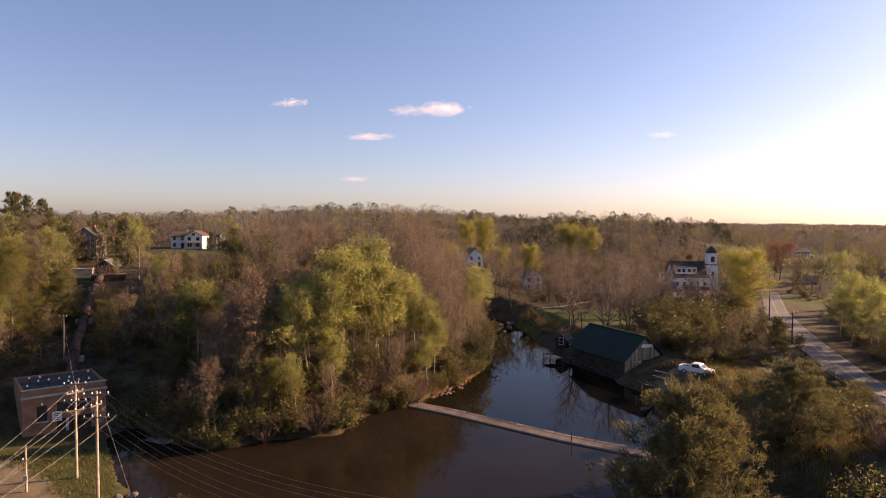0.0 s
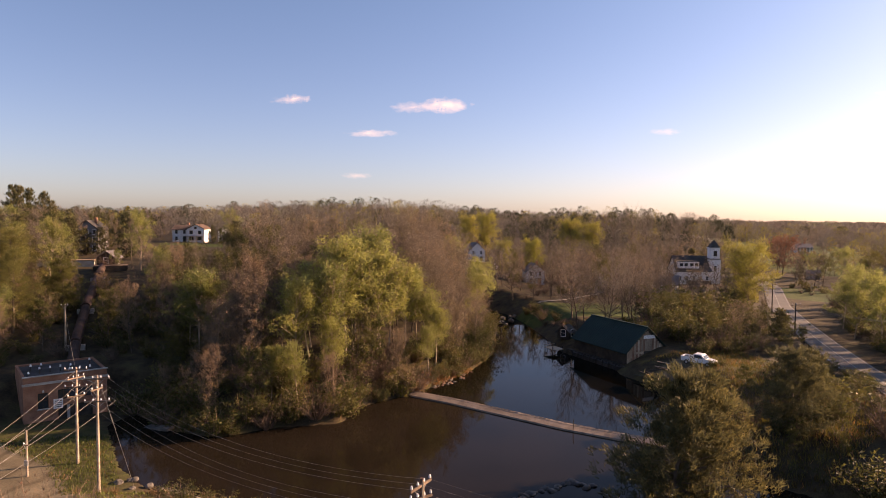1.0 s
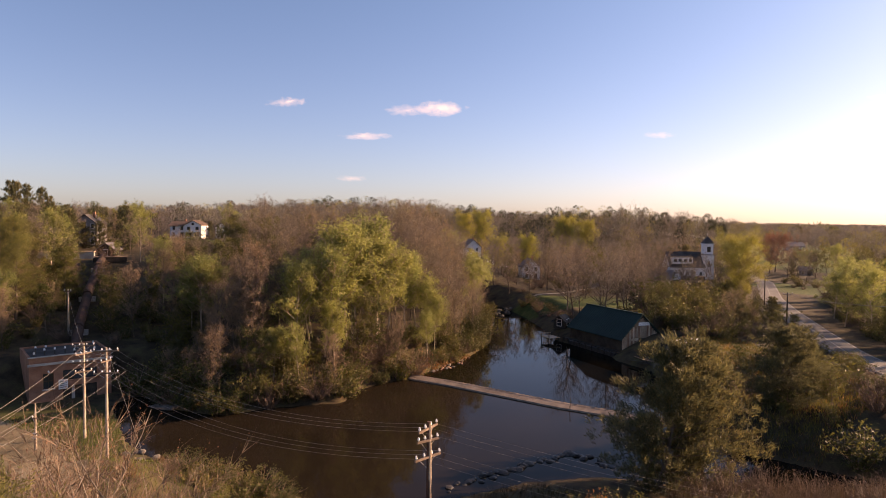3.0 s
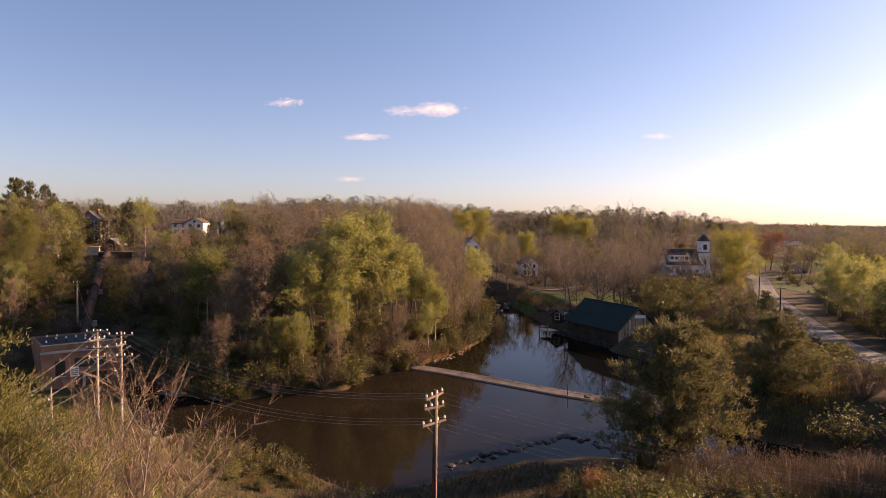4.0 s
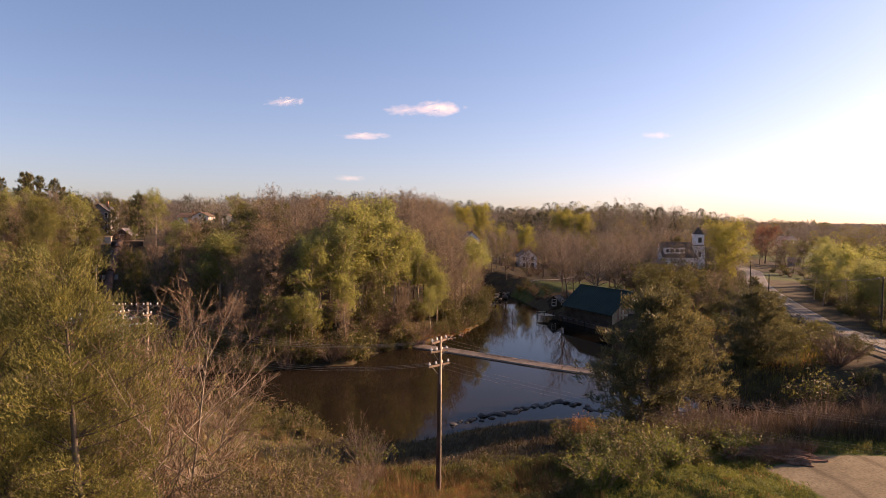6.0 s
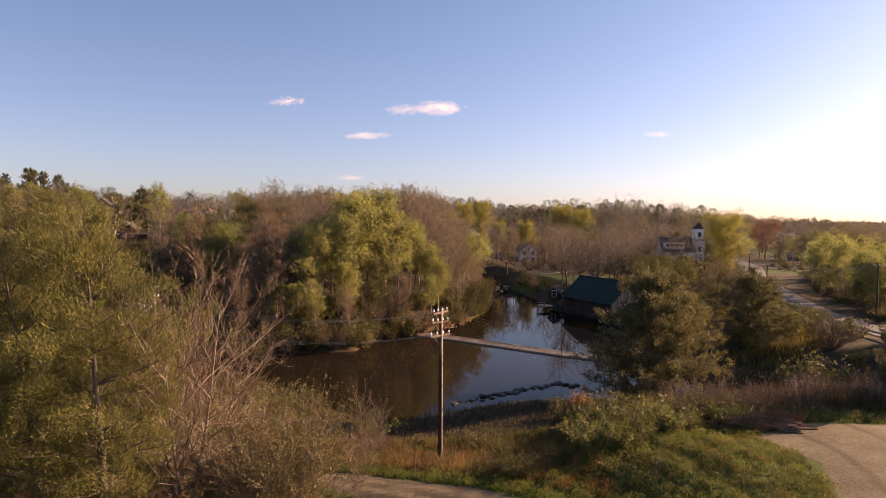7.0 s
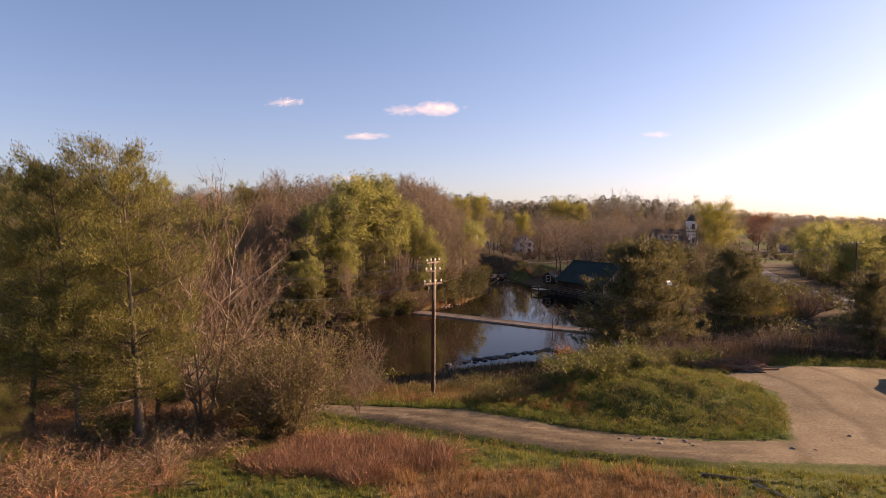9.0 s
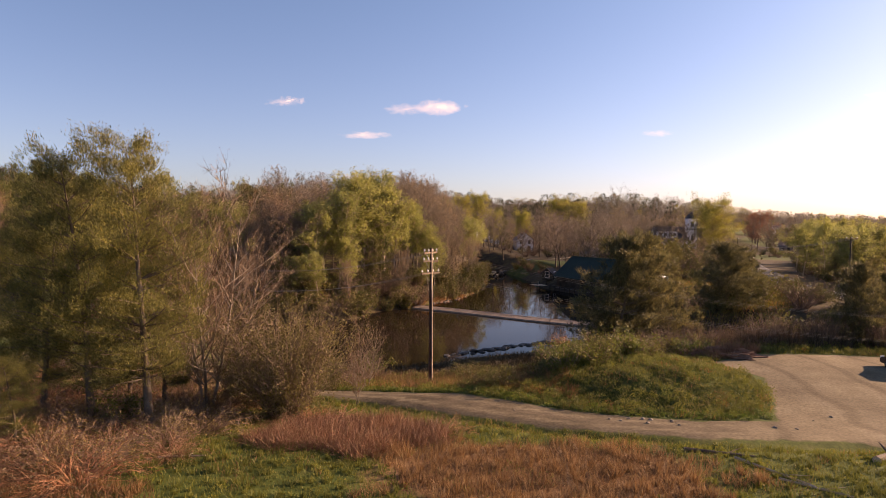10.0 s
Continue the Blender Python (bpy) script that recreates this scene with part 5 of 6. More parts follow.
# ---- vehicles ----
def vehicle(x, y, turn, paint, label, pickup):
    ob = thing("pickup_truck" if pickup else "car", pose(x, y, ground_z(x, y), 0, 0, turn), label, "truck" if pickup else "car")
    L = 5.4 if pickup else 4.5
    b = bmesh.new()
    if pickup:
        prof = [(-L / 2, 0.45), (L / 2, 0.45), (L / 2, 1.0), (1.35, 1.15), (0.75, 1.82), (-0.55, 1.85), (-0.75, 1.02), (-L / 2, 1.0)]
    else:
        prof = [(-L / 2, 0.35), (L / 2, 0.35), (L / 2, 0.75), (1.2, 0.95), (0.55, 1.42), (-1.0, 1.45), (-1.7, 1.0), (-L / 2, 0.9)]
    prism(b, prof, -0.9, 0.9)
    bmesh.ops.bevel(b, geom=b.edges[:], offset=0.06, segments=2, affect="EDGES")
    part("body", b, paint, ob)
    for s in (-1, 1):
        g = prism(bmesh.new(), [(-0.45, prof[3][1] + 0.06), (1.0, prof[3][1] + 0.06), (0.62, prof[4][1] - 0.12), (-0.45, prof[4][1] - 0.12)], s * 0.89, s * 0.915)
        part("side_window", g, M_GLASS, ob)
        for wx in (-L / 2 + 0.95, L / 2 - 0.95):
            t = part("wheel", cyl(bmesh.new(), (wx, s * 0.72, 0.36), (wx, s * 0.96, 0.36), 0.36, 0.36, 16), M_RUBBER, ob)
            part("rim", cyl(bmesh.new(), (wx, s * 0.95, 0.36), (wx, s * 0.98, 0.36), 0.22, 0.2, 12), M_STEEL, t)
        part("headlight", box(bmesh.new(), L / 2, s * 0.65, 0.7, 0.05, 0.3, 0.16), M_PORCELAIN, ob)
    part("windscreen", prism(bmesh.new(), [(prof[3][0] - 0.02, prof[3][1] + 0.03), (prof[3][0] + 0.02, prof[3][1] + 0.03), (prof[4][0] + 0.04, prof[4][1] - 0.06), (prof[4][0], prof[4][1] - 0.06)], -0.78, 0.78), M_GLASS, ob)
    if pickup:
        part("bed_liner", box(bmesh.new(), -1.75, 0, 1.01, 1.7, 1.6, 0.02), M_RUBBER, ob)
        for s in (-1, 1):
            part("bed_side", box(bmesh.new(), -1.75, s * 0.85, 1.0, 1.86, 0.09, 0.28), paint, ob)
        part("tailgate", box(bmesh.new(), -L / 2 + 0.08, 0, 1.0, 0.08, 1.7, 0.27), paint, ob)
        part("rear_window", box(bmesh.new(), -0.66, 0, 1.3, 0.05, 1.3, 0.36), M_GLASS, ob)
        part("grille", box(bmesh.new(), L / 2, 0, 0.62, 0.06, 0.9, 0.3), M_RUBBER, ob)
    return ob


vehicle(34.3, 129.2, -38, M_CARPAINT, "white pickup truck parked on the gravel", True)
vehicle(33.0, 53.5, 100, M_DARKCAR, "dark car parked on the dirt lot", False)
vehicle(60, 229, 10, M_CARPAINT, "white car parked in front of the houses", False)
vehicle(66, 230, 10, M_DARKCAR, "dark car parked in front of the church", False)


# ---- near trees and shrubs ----
KINDS["near_pine", 0] = pine(101, 15, 5.0, 0.17, 18, 5, 13, 0.17, M_PINE, 0.021, 60, 0.5, 0.36, tuft=0.2)
KINDS["near_pine", 1] = pine(102, 15, 4.7, 0.15, 17, 5, 13, 0.17, M_PINE, 0.021, 60, 0.5, 0.35, tuft=0.2)
KINDS["bare", 0] = broadleaf(110, 14, 5.0, 0.16, 48, 0.7, 0.14, 9, 10, 7000, 0.065, M_RED, M_STEM, M_GREYBARK, fat=0.6, stems=3)
KINDS["bare", 1] = broadleaf(111, 14, 4.8, 0.18, 46, 0.6, 0.14, 8, 8, 2600, 0.07, M_BUD, M_STEM, M_GREYBARK, fat=0.6, stems=2)
KINDS["round_shrub", 0] = shrub(120, 6.6, 3.4, 170, 22000, 0.115, M_SHRUB, M_STEM, 26)
KINDS["bramble", 0] = shrub(130, 2.2, 2.6, 110, 1200, 0.08, M_BRUSH, M_TWIG, 10, 0.014, 0.22)
KINDS["bramble", 1] = shrub(131, 2.2, 2.6, 110, 1000, 0.08, M_BUD, M_BRAMBLE, 9, 0.013, 0.28)
KINDS["weed", 0] = shrub(140, 2.0, 1.3, 30, 1500, 0.13, M_GRASS, M_TWIG, 8)
KINDS["weed", 1] = shrub(141, 2.0, 1.5, 30, 1500, 0.13, M_OLIVE, M_TWIG, 8)
KINDS["rust", 0] = shrub(145, 2.6, 1.1, 26, 1300, 0.13, M_RUST, M_TWIG, 9)
NAMES["rust"] = ("rust_bush", "rust-red leafy bush near the shallow water", "bush")
NAMES["near_pine"] = ("white_pine_tree", "tall white pine with tufted yellow-green needles", "tree")
NAMES["bare"] = ("bare_tree", "bare pale-limbed tree with small red buds", "tree")
NAMES["round_shrub"] = ("round_shrub", "large rounded brown-green shrub beside the lane", "shrub")
NAMES["bramble"] = ("bramble", "tangled reddish bramble with arching dry stems", "bramble")
NAMES["weed"] = ("leafy_bush", "low leafy green bush on the bank", "bush")

for x, y, h, w, k in ((-15.8, 35.4, 14.8, 1.0, 0), (-19.4, 36.2, 14.2, 1.0, 1), (-22.8, 37, 12.2, 1.0, 0), (-26.5, 40, 11.8, 1.1, 1), (-30.5, 37, 12.0, 1.1, 0), (-17.2, 39.5, 11, 0.9, 1), (-21, 42.5, 10.5, 1.0, 0)):
    plant("near_pine", x, y, h, w, k)
for x, y, h, w, k in ((-14.7, 39.7, 12.8, 0.82, 0), (-16.0, 45.0, 11.4, 0.85, 1), (-19.5, 46.5, 9.5, 0.9, 0), (-23.5, 52.5, 9, 1, 1)):
    plant("bare", x, y, h, w, k)
plant("round_shrub", -9.9, 39.4, 6.6, 0.98)
plant("round_shrub", -13.4, 41.5, 3.6, 0.8)
plant("near_pine", -19.6, 31.0, 4.4, 1.4, 1, label="low young pine with yellow-green needles among brambles")
plant("bare", -7.6, 51.5, 6.0, 0.6, 1)
plant("bare", -6.9, 44.6, 4.2, 0.5, 0)
rng = np.random.default_rng(21)
for x, y in scatter(rng, [(-24, 27), (-14, 27), (-11.5, 32), (-13, 36), (-20, 38), (-28, 36)], 1.7):
    plant("bramble", x, y, rng.uniform(1.4, 2.6), rng.uniform(0.9, 1.3))
for x, y in scatter(rng, [(-9.5, 33.2), (-5, 32.2), (-0.5, 35.0), (-1.2, 38), (-4, 39.4), (-8.4, 38)], 1.5):
    plant("bramble", x, y, rng.uniform(0.8, 1.4), rng.uniform(1.1, 1.6), 1)
# bank between the lane and the water
for x, y in scatter(rng, [(-1, 50), (8, 48), (15, 57), (21, 60), (20, 70), (8, 68), (0, 62)], 2.0):
    if y < 62.5 or x > 7 or rng.uniform() < 0.25:
        plant("weed", x, y, rng.uniform(1.2, 2.4) if x > 7 else rng.uniform(0.8, 1.5), rng.uniform(0.9, 1.4), 1 if y > 60 and rng.uniform() < 0.7 else None)
for x, y in scatter(rng, [(-26, 62), (-9, 50), (-6, 56), (-8, 66), (-16, 72), (-28, 76), (-34, 74)], 3.0):
    if math.hypot(x + 42, y - 69) > 14:
        plant("weed" if rng.uniform() < 0.6 else "dry_shrub", x, y, rng.uniform(0.7, 1.5) if x < -14 else rng.uniform(1.2, 2.6), rng.uniform(0.9, 1.3))
for x, y, h in ((9.6, 59.6, 2.4), (11.4, 60.6, 2.8), (13.2, 61.2, 2.6), (12.2, 58.8, 2.2), (7.5, 54, 1.7), (10, 55.5, 2.0), (12.5, 55, 1.6), (14.5, 56, 1.8), (5.4, 50.8, 1.3), (9, 52.5, 1.2), (2.5, 48.2, 1.4), (0.5, 50, 1.2), (4, 46.8, 1.0)):
    plant("weed", x, y, h, 1.3, 1 if x < 6 else None)
plant("rust", 8.5, 66.4, 2.7, 0.8)
for x, y, h in ((-17.5, 72.2, 1.8), (-19.5, 73.4, 2.2), (-21.5, 74.4, 2.0), (-23.5, 74.2, 2.3), (-25.5, 75.2, 1.9), (-20.5, 71.4, 1.7), (-24.0, 72.0, 1.8), (-27.5, 75.6, 2.0), (-16.2, 70.6, 1.4), (-22.4, 69.8, 1.5)):
    plant("weed", x, y, h, 1.3, 1, label="brown-green bush at the edge of the pond")
# thicket behind the dirt lot
for x, y in scatter(rng, [(16, 64), (24, 62), (45, 62), (52, 72), (46, 80), (30, 76), (18, 74)], 2.6):
    if dry(x, y):
        plant("dry_shrub", x, y, rng.uniform(2.2, 3.8), rng.uniform(0.8, 1.2))
for x, y in scatter(rng, [(34, 84), (52, 80), (51, 100), (50, 112), (44, 116), (30, 112), (30, 98)], 4.2):
    if dry(x, y):
        k = rng.uniform()
        plant("olive" if k < 0.45 else ("shrub" if k < 0.8 else "dry_shrub"), x, y, rng.uniform(2.6, 4.8) if x < 43 else rng.uniform(1.8, 3.4), 1.25)
plant("olive", 14.5, 77.5, 6, 0.9)
for x, y, a in along([(49.5, 84), (49.8, 104), (52.5, 116), (54.5, 124)], 1.9):
    plant("shrub" if rng.uniform() < 0.6 else "dry_shrub", x + rng.normal() * 0.8 - 1.0, y + rng.normal() * 0.8, rng.uniform(1.4, 2.6), 1.3)
for x, y, h in ((41, 70, 7), (38.5, 66.5, 7.5)):
    plant("pine", x, y, h, 0.9)
# between the boathouse and the road
for x, y in scatter(rng, [(27, 149), (36, 140), (58, 142), (66, 168), (60, 186), (38, 182), (20, 172)], 3.1):
    k = rng.uniform()
    plant("olive" if k < 0.55 else ("brown" if k < 0.65 else ("shrub" if k < 0.85 else ("dry_shrub" if k < 0.95 else "pine"))), x, y, rng.uniform(3.6, 8.2) * (0.85 if x > 50 else 1.0), 1.2)
for x, y in scatter(rng, [(62, 118), (72, 118), (92, 160), (110, 215), (98, 218), (76, 162)], 6.0):
    plant("olive" if rng.uniform() < 0.7 else "green", x, y, rng.uniform(4, 8), 1.2)
for x, y, a in along([(61, 112), (66, 126), (72, 146), (79, 170), (86, 188), (93, 206)], 1.8):
    plant("shrub" if rng.uniform() < 0.6 else "dry_shrub", x + rng.normal() * 1.2 + 1.5, y + rng.normal(), rng.uniform(1.2, 3.0), 1.3)
for x, y in scatter(rng, [(66, 122), (92, 122), (116, 190), (110, 216), (98, 214), (80, 164)], 3.4):
    plant("shrub" if rng.uniform() < 0.65 else "dry_shrub", x, y, rng.uniform(1.8, 4.2), 1.4)
# shore plants of the peninsula
for x, y, a in along([(-49, 105.5), (-41, 99.5), (-34, 97.5), (-28, 102), (-20, 105), (-20.6, 111), (-14.3, 115.8), (-11.5, 118), (-9.2, 123.5), (-4.2, 134.5), (-2.2, 140), (-2.5, 150), (-1.5, 165), (-1.5, 180)], 1.3):
    sx, sy = x + rng.normal() * 0.6 - 0.1, y + rng.normal() * 0.6 + 0.1
    if dry(sx, sy, -0.2):
        plant("shrub" if rng.uniform() < 0.6 else ("olive" if rng.uniform() < 0.5 else "dry_shrub"), sx, sy, rng.uniform(1.6, 4.4), rng.uniform(0.9, 1.4))
for x, y, a in along([(15, 168), (11, 186), (8, 200)], 2.6):
    plant("dry_shrub" if rng.uniform() < 0.5 else "shrub", x + 2 + rng.normal(), y + rng.normal(), rng.uniform(1.4, 3.0), 1.2)
for x, y, a in along([(-46, 106), (-38, 103), (-30, 105), (-24, 108.5), (-22.5, 113), (-16, 119.5), (-12, 126), (-8, 133), (-6, 140)], 1.9):
    plant("shrub" if rng.uniform() < 0.5 else ("olive" if rng.uniform() < 0.6 else "dry_shrub"), x + rng.normal() * 1.3 - 1.5, y + rng.normal() * 1.3 + 1.5, rng.uniform(2.5, 5.0), rng.uniform(1.0, 1.5))
for x, y in scatter(rng, [(-78, 96), (-66, 108), (-52, 116), (-46, 104), (-42, 104), (-48, 126), (-60, 140), (-100, 150), (-100, 100)], 3.2):
    if float(edge_dist([x], [y], [p[:2] for p in PIPE], False)[0]) > 1.8 and math.hypot(x + 60, y - 105) > 8.5:
        plant("shrub" if rng.uniform() < 0.6 else "dry_shrub", x, y, rng.uniform(1.5, 4.0), rng.uniform(1.0, 1.5))
for x, y, h in ((-79, 120, 14), (-85, 127, 15), (-91, 118, 15), (-76, 128, 11)):
    plant("near_pine", x, y, h, 1.1)
# village trees
for x, y in scatter(rng, [(12, 205), (60, 196), (112, 250), (112, 300), (30, 310), (2, 262), (-4, 215)], 5.6):
    ratio = x / (y - 15)
    if (0.262 < ratio < 0.352 and y < 272) or (abs(x - 14) < 5 and 225 < y < 262) or not dry(x, y, 1.5) or float(edge_dist([x], [y], ROAD, False)[0]) < 8 or float(edge_dist([x], [y], PATHWAY, False)[0]) < 3:
        continue
    k = rng.uniform()
    kind = "spread" if k < 0.5 else ("brown" if k < 0.85 else "olive")
    plant(kind, x, y, rng.uniform(9, 14), rng.uniform(0.9, 1.15))
for x, y, h, k in ((-5, 338, 19, "yellow"), (14, 266, 15, "yellow"), (35.5, 330, 21, "yellow"), (47, 334, 19, "yellow"), (3, 246, 13, "yellow"), (-14, 330, 16, "yellow"), (-24, 200, 14, "yellow"), (26, 196, 10, "spread"), (37, 190, 11, "spread"), (46, 200, 12, "spread"), (20, 214, 9, "brown"), (80, 290, 12, "pine"), (72, 284, 11, "pine"), (64, 282, 9, "pine"), (118, 300, 13, "spread"), (48, 292, 17, "spread"), (57, 288, 18, "brown"), (64, 296, 18, "spread"), (74, 300, 17, "brown"), (85, 304, 16, "spread"), (30, 290, 16, "brown"), (22, 280, 15, "spread"), (94, 300, 15, "brown")):
    plant(k, x, y, h)
for x, y, h in ((52, 352, 17), (60, 346, 19), (68, 350, 21), (77, 356, 20), (86, 350, 18), (96, 362, 17), (44, 360, 16), (34, 368, 17), (20, 372, 16), (108, 358, 15)):
    plant("spread", x, y, h, 1.0, label="tall round bare tree on the rise behind the church")
plant("red", 122, 304, 15.5, 1.3)
plant("red", 130, 326, 13, 1.2)
plant("pine", 113.8, 270, 9.0, 0.75, 1, free=True)
for x, y, h in ((19, 166, 14), (24.5, 158, 13), (30, 163, 12.5), (38, 172, 13), (46, 190, 13), (33, 188, 13)):
    plant("spread", x, y, h, 1.0, 1, label="bare spreading tree with dark twigs behind the boathouse", free=True)
for x, y in scatter(rng, [(16, 172), (24, 160), (34, 158), (56, 178), (60, 200), (40, 204), (14, 200)], 6.5):
    if math.hypot((x - 27) / 14, (y - 190) / 9) < 1:
        continue
    plant("spread" if rng.uniform() < 0.6 else "brown", x, y, rng.uniform(9, 13), 1.05, free=True)
for x, y in scatter(rng, [(29, 116), (46, 118), (52, 124), (54, 138), (40, 146), (34, 136), (30, 127)], 2.5):
    if not (121 < y < 136 and 31 < x < 57) and not 22 < x < 29:
        plant("olive" if rng.uniform() < 0.25 else ("shrub" if rng.uniform() < 0.7 else "dry_shrub"), x, y, rng.uniform(1.0, 2.4) if y < 128 else rng.uniform(2, 4.2), 1.3)
for x, y, h, k in ((-118, 196, 9, "brown"), (-126, 198, 10, "brown"), (-114, 198, 8, "pine"), (-90, 164, 5, "dry_shrub"), (-100, 165, 6, "brown"), (-128, 202, 11, "olive")):
    plant(k, x, y, h, 1.0, free=True)
for x, y in scatter(rng, [(10, 200), (60, 192), (108, 240), (108, 262), (30, 270), (4, 250)], 5.0):
    if dry(x, y, 1.5) and float(edge_dist([x], [y], ROAD, False)[0]) > 6 and float(edge_dist([x], [y], PATHWAY, False)[0]) > 5 and not (14 < x < 48 and y < 206):
        plant("dry_shrub" if rng.uniform() < 0.6 else "shrub", x, y, rng.uniform(1.5, 3.6), 1.3)
for x, y in scatter(rng, [(112, 205), (150, 190), (200, 260), (200, 345), (130, 345), (120, 270)], 8.0):
    if float(edge_dist([x], [y], ROAD, False)[0]) > 8 and math.hypot(x - 141, y - 320) > 11 and math.hypot(x - 126, y - 285) > 8:
        k = rng.uniform()
        plant("spread" if k < 0.4 else ("olive" if k < 0.8 else "green"), x, y, rng.uniform(6, 12), 1.2)
for x, y in scatter(rng, [(-31, 34), (-13, 34.5), (-13, 40), (-18, 44), (-31, 46)], 2.8):
    plant("dry_shrub" if rng.uniform() < 0.75 else "weed", x, y, rng.uniform(1.0, 2.2), 1.2)
for x, y in scatter(rng, [(-33, 35), (-14, 35), (-13, 42), (-17, 50), (-33, 50)], 2.1):
    plant("bramble", x, y, rng.uniform(1.1, 2.3), rng.uniform(0.9, 1.3))
# hillside on the left
for x, y in scatter(rng, [(-62, 112), (-54, 122), (-66, 190), (-60, 215), (-150, 250), (-180, 200), (-110, 110), (-78, 96)], 4.8):
    on_pipe = float(edge_dist([x], [y], [p[:2] for p in PIPE], False)[0])
    ratio = x / (y - 20)
    if on_pipe < 2.6 or math.hypot(x + 119, y - 205) < 8 or math.hypot(x + 97, y - 168) < 10:
        continue
    k = rng.uniform()
    plant("brown" if k < 0.55 else ("olive" if k < 0.75 else ("green" if k < 0.88 else "pine")), x, y, rng.uniform(7, 13))
for x, y in ((31.3, 125.2), (33.2, 125.8), (35.6, 126.2), (37.6, 127.2)):
    plant("shrub", x, y, 1.35, 1.2)
for x, y, h in ((-160, 236, 18), (-152, 231, 15), (-172, 236, 20), (-168, 240, 19), (-176, 246, 20), (-184, 240, 18), (-196, 250, 18)):
    plant("pine", x, y, h, 0.7)
for x, y, h in ((-108, 258, 7), (-104, 257, 6)):
    plant("pine", x, y, h, 0.8)


# ---- far woods, ridge by ridge ----
def woods(name, rng, P, hgt, wid, per, leaf, mat, label, cone=False, twiggy=0.0):
    P = np.array(P)
    n = len(P)
    z = height(P[:, 0], P[:, 1])
    H = rng.uniform(hgt[0], hgt[1], n)
    W = H * rng.uniform(wid[0], wid[1], n)
    u = rng.uniform(0, 1, (n, per))
    a = rng.uniform(0, 2 * np.pi, (n, per))
    r = np.sqrt(rng.uniform(0.15, 1, (n, per)))
    prof = (1 - u) * 1.0 + 0.05 if cone else np.sqrt(np.maximum(0.02, 1 - (2 * u - 1) ** 2))
    lump = 1 + 0.22 * np.sin(a * 3 + u * 9 + P[:, :1]) + 0.12 * np.sin(a * 7 - u * 15 + P[:, 1:2])
    C = np.stack([P[:, 0:1] + np.cos(a) * r * prof * W[:, None] * lump, P[:, 1:2] + np.sin(a) * r * prof * W[:, None] * lump, z[:, None] + H[:, None] * (0.18 + 0.82 * u)], -1).reshape(-1, 3)
    T = tubes(np.stack([P[:, 0], P[:, 1], z - 0.3], -1), np.stack([P[:, 0], P[:, 1], z + H * 0.8], -1), H * 0.013, H * 0.004, 4)
    tv, tf = T
    if twiggy:
        D = np.stack([np.cos(a) * r, np.sin(a) * r, 0.35 + 0.9 * u], -1).reshape(-1, 3)
        tops = blades(rng, C, D, leaf, twiggy, 0.35)
    else:
        tops = leaves(rng, C, leaf, 0.7)
    V, F = joined(tops, (tv, np.concatenate([tf[:, [0, 1, 2]], tf[:, [0, 2, 3]]])))
    me = mesh_of(name, V, F, mat)
    tone = rng.uniform(0, 1, n)
    at = me.attributes.new("tone", "FLOAT", "POINT")
    at.data.foreach_set("value", np.concatenate([np.repeat(tone, per * 3), np.repeat(tone, 8)]).astype(np.float32))
    return tagged(new(name, me), label, "woods", kind="stuff")


def far_leafy(name, tones, glow=0.3):
    """Distant trees: each tree its own tone, each twig a little different."""
    m, nt, p = node_mat(name)
    a = nt.nodes.new("ShaderNodeAttribute")
    a.attribute_name = "tone"
    c = ramp(nt, a.outputs["Fac"], [(i / (len(tones) - 1), t) for i, t in enumerate(tones)])
    geo = nt.nodes.new("ShaderNodeNewGeometry")
    c = mix(nt, 1.0, c, ramp(nt, geo.outputs["Random Per Island"], [(0.0, (0.6, 0.6, 0.6)), (1.0, (1.35, 1.35, 1.35))]), "MULTIPLY")
    nt.links.new(c, p.inputs["Base Color"])
    p.inputs["Roughness"].default_value = 0.8
    p.inputs["Specular IOR Level"].default_value = 0.15
    tr = nt.nodes.new("ShaderNodeBsdfTranslucent")
    nt.links.new(c, tr.inputs[0])
    mx = nt.nodes.new("ShaderNodeMixShader")
    mx.inputs[0].default_value = glow
    nt.links.new(p.outputs[0], mx.inputs[1])
    nt.links.new(tr.outputs[0], mx.inputs[2])
    nt.links.new(mx.outputs[0], nt.nodes["Material Output"].inputs[0])
    return m


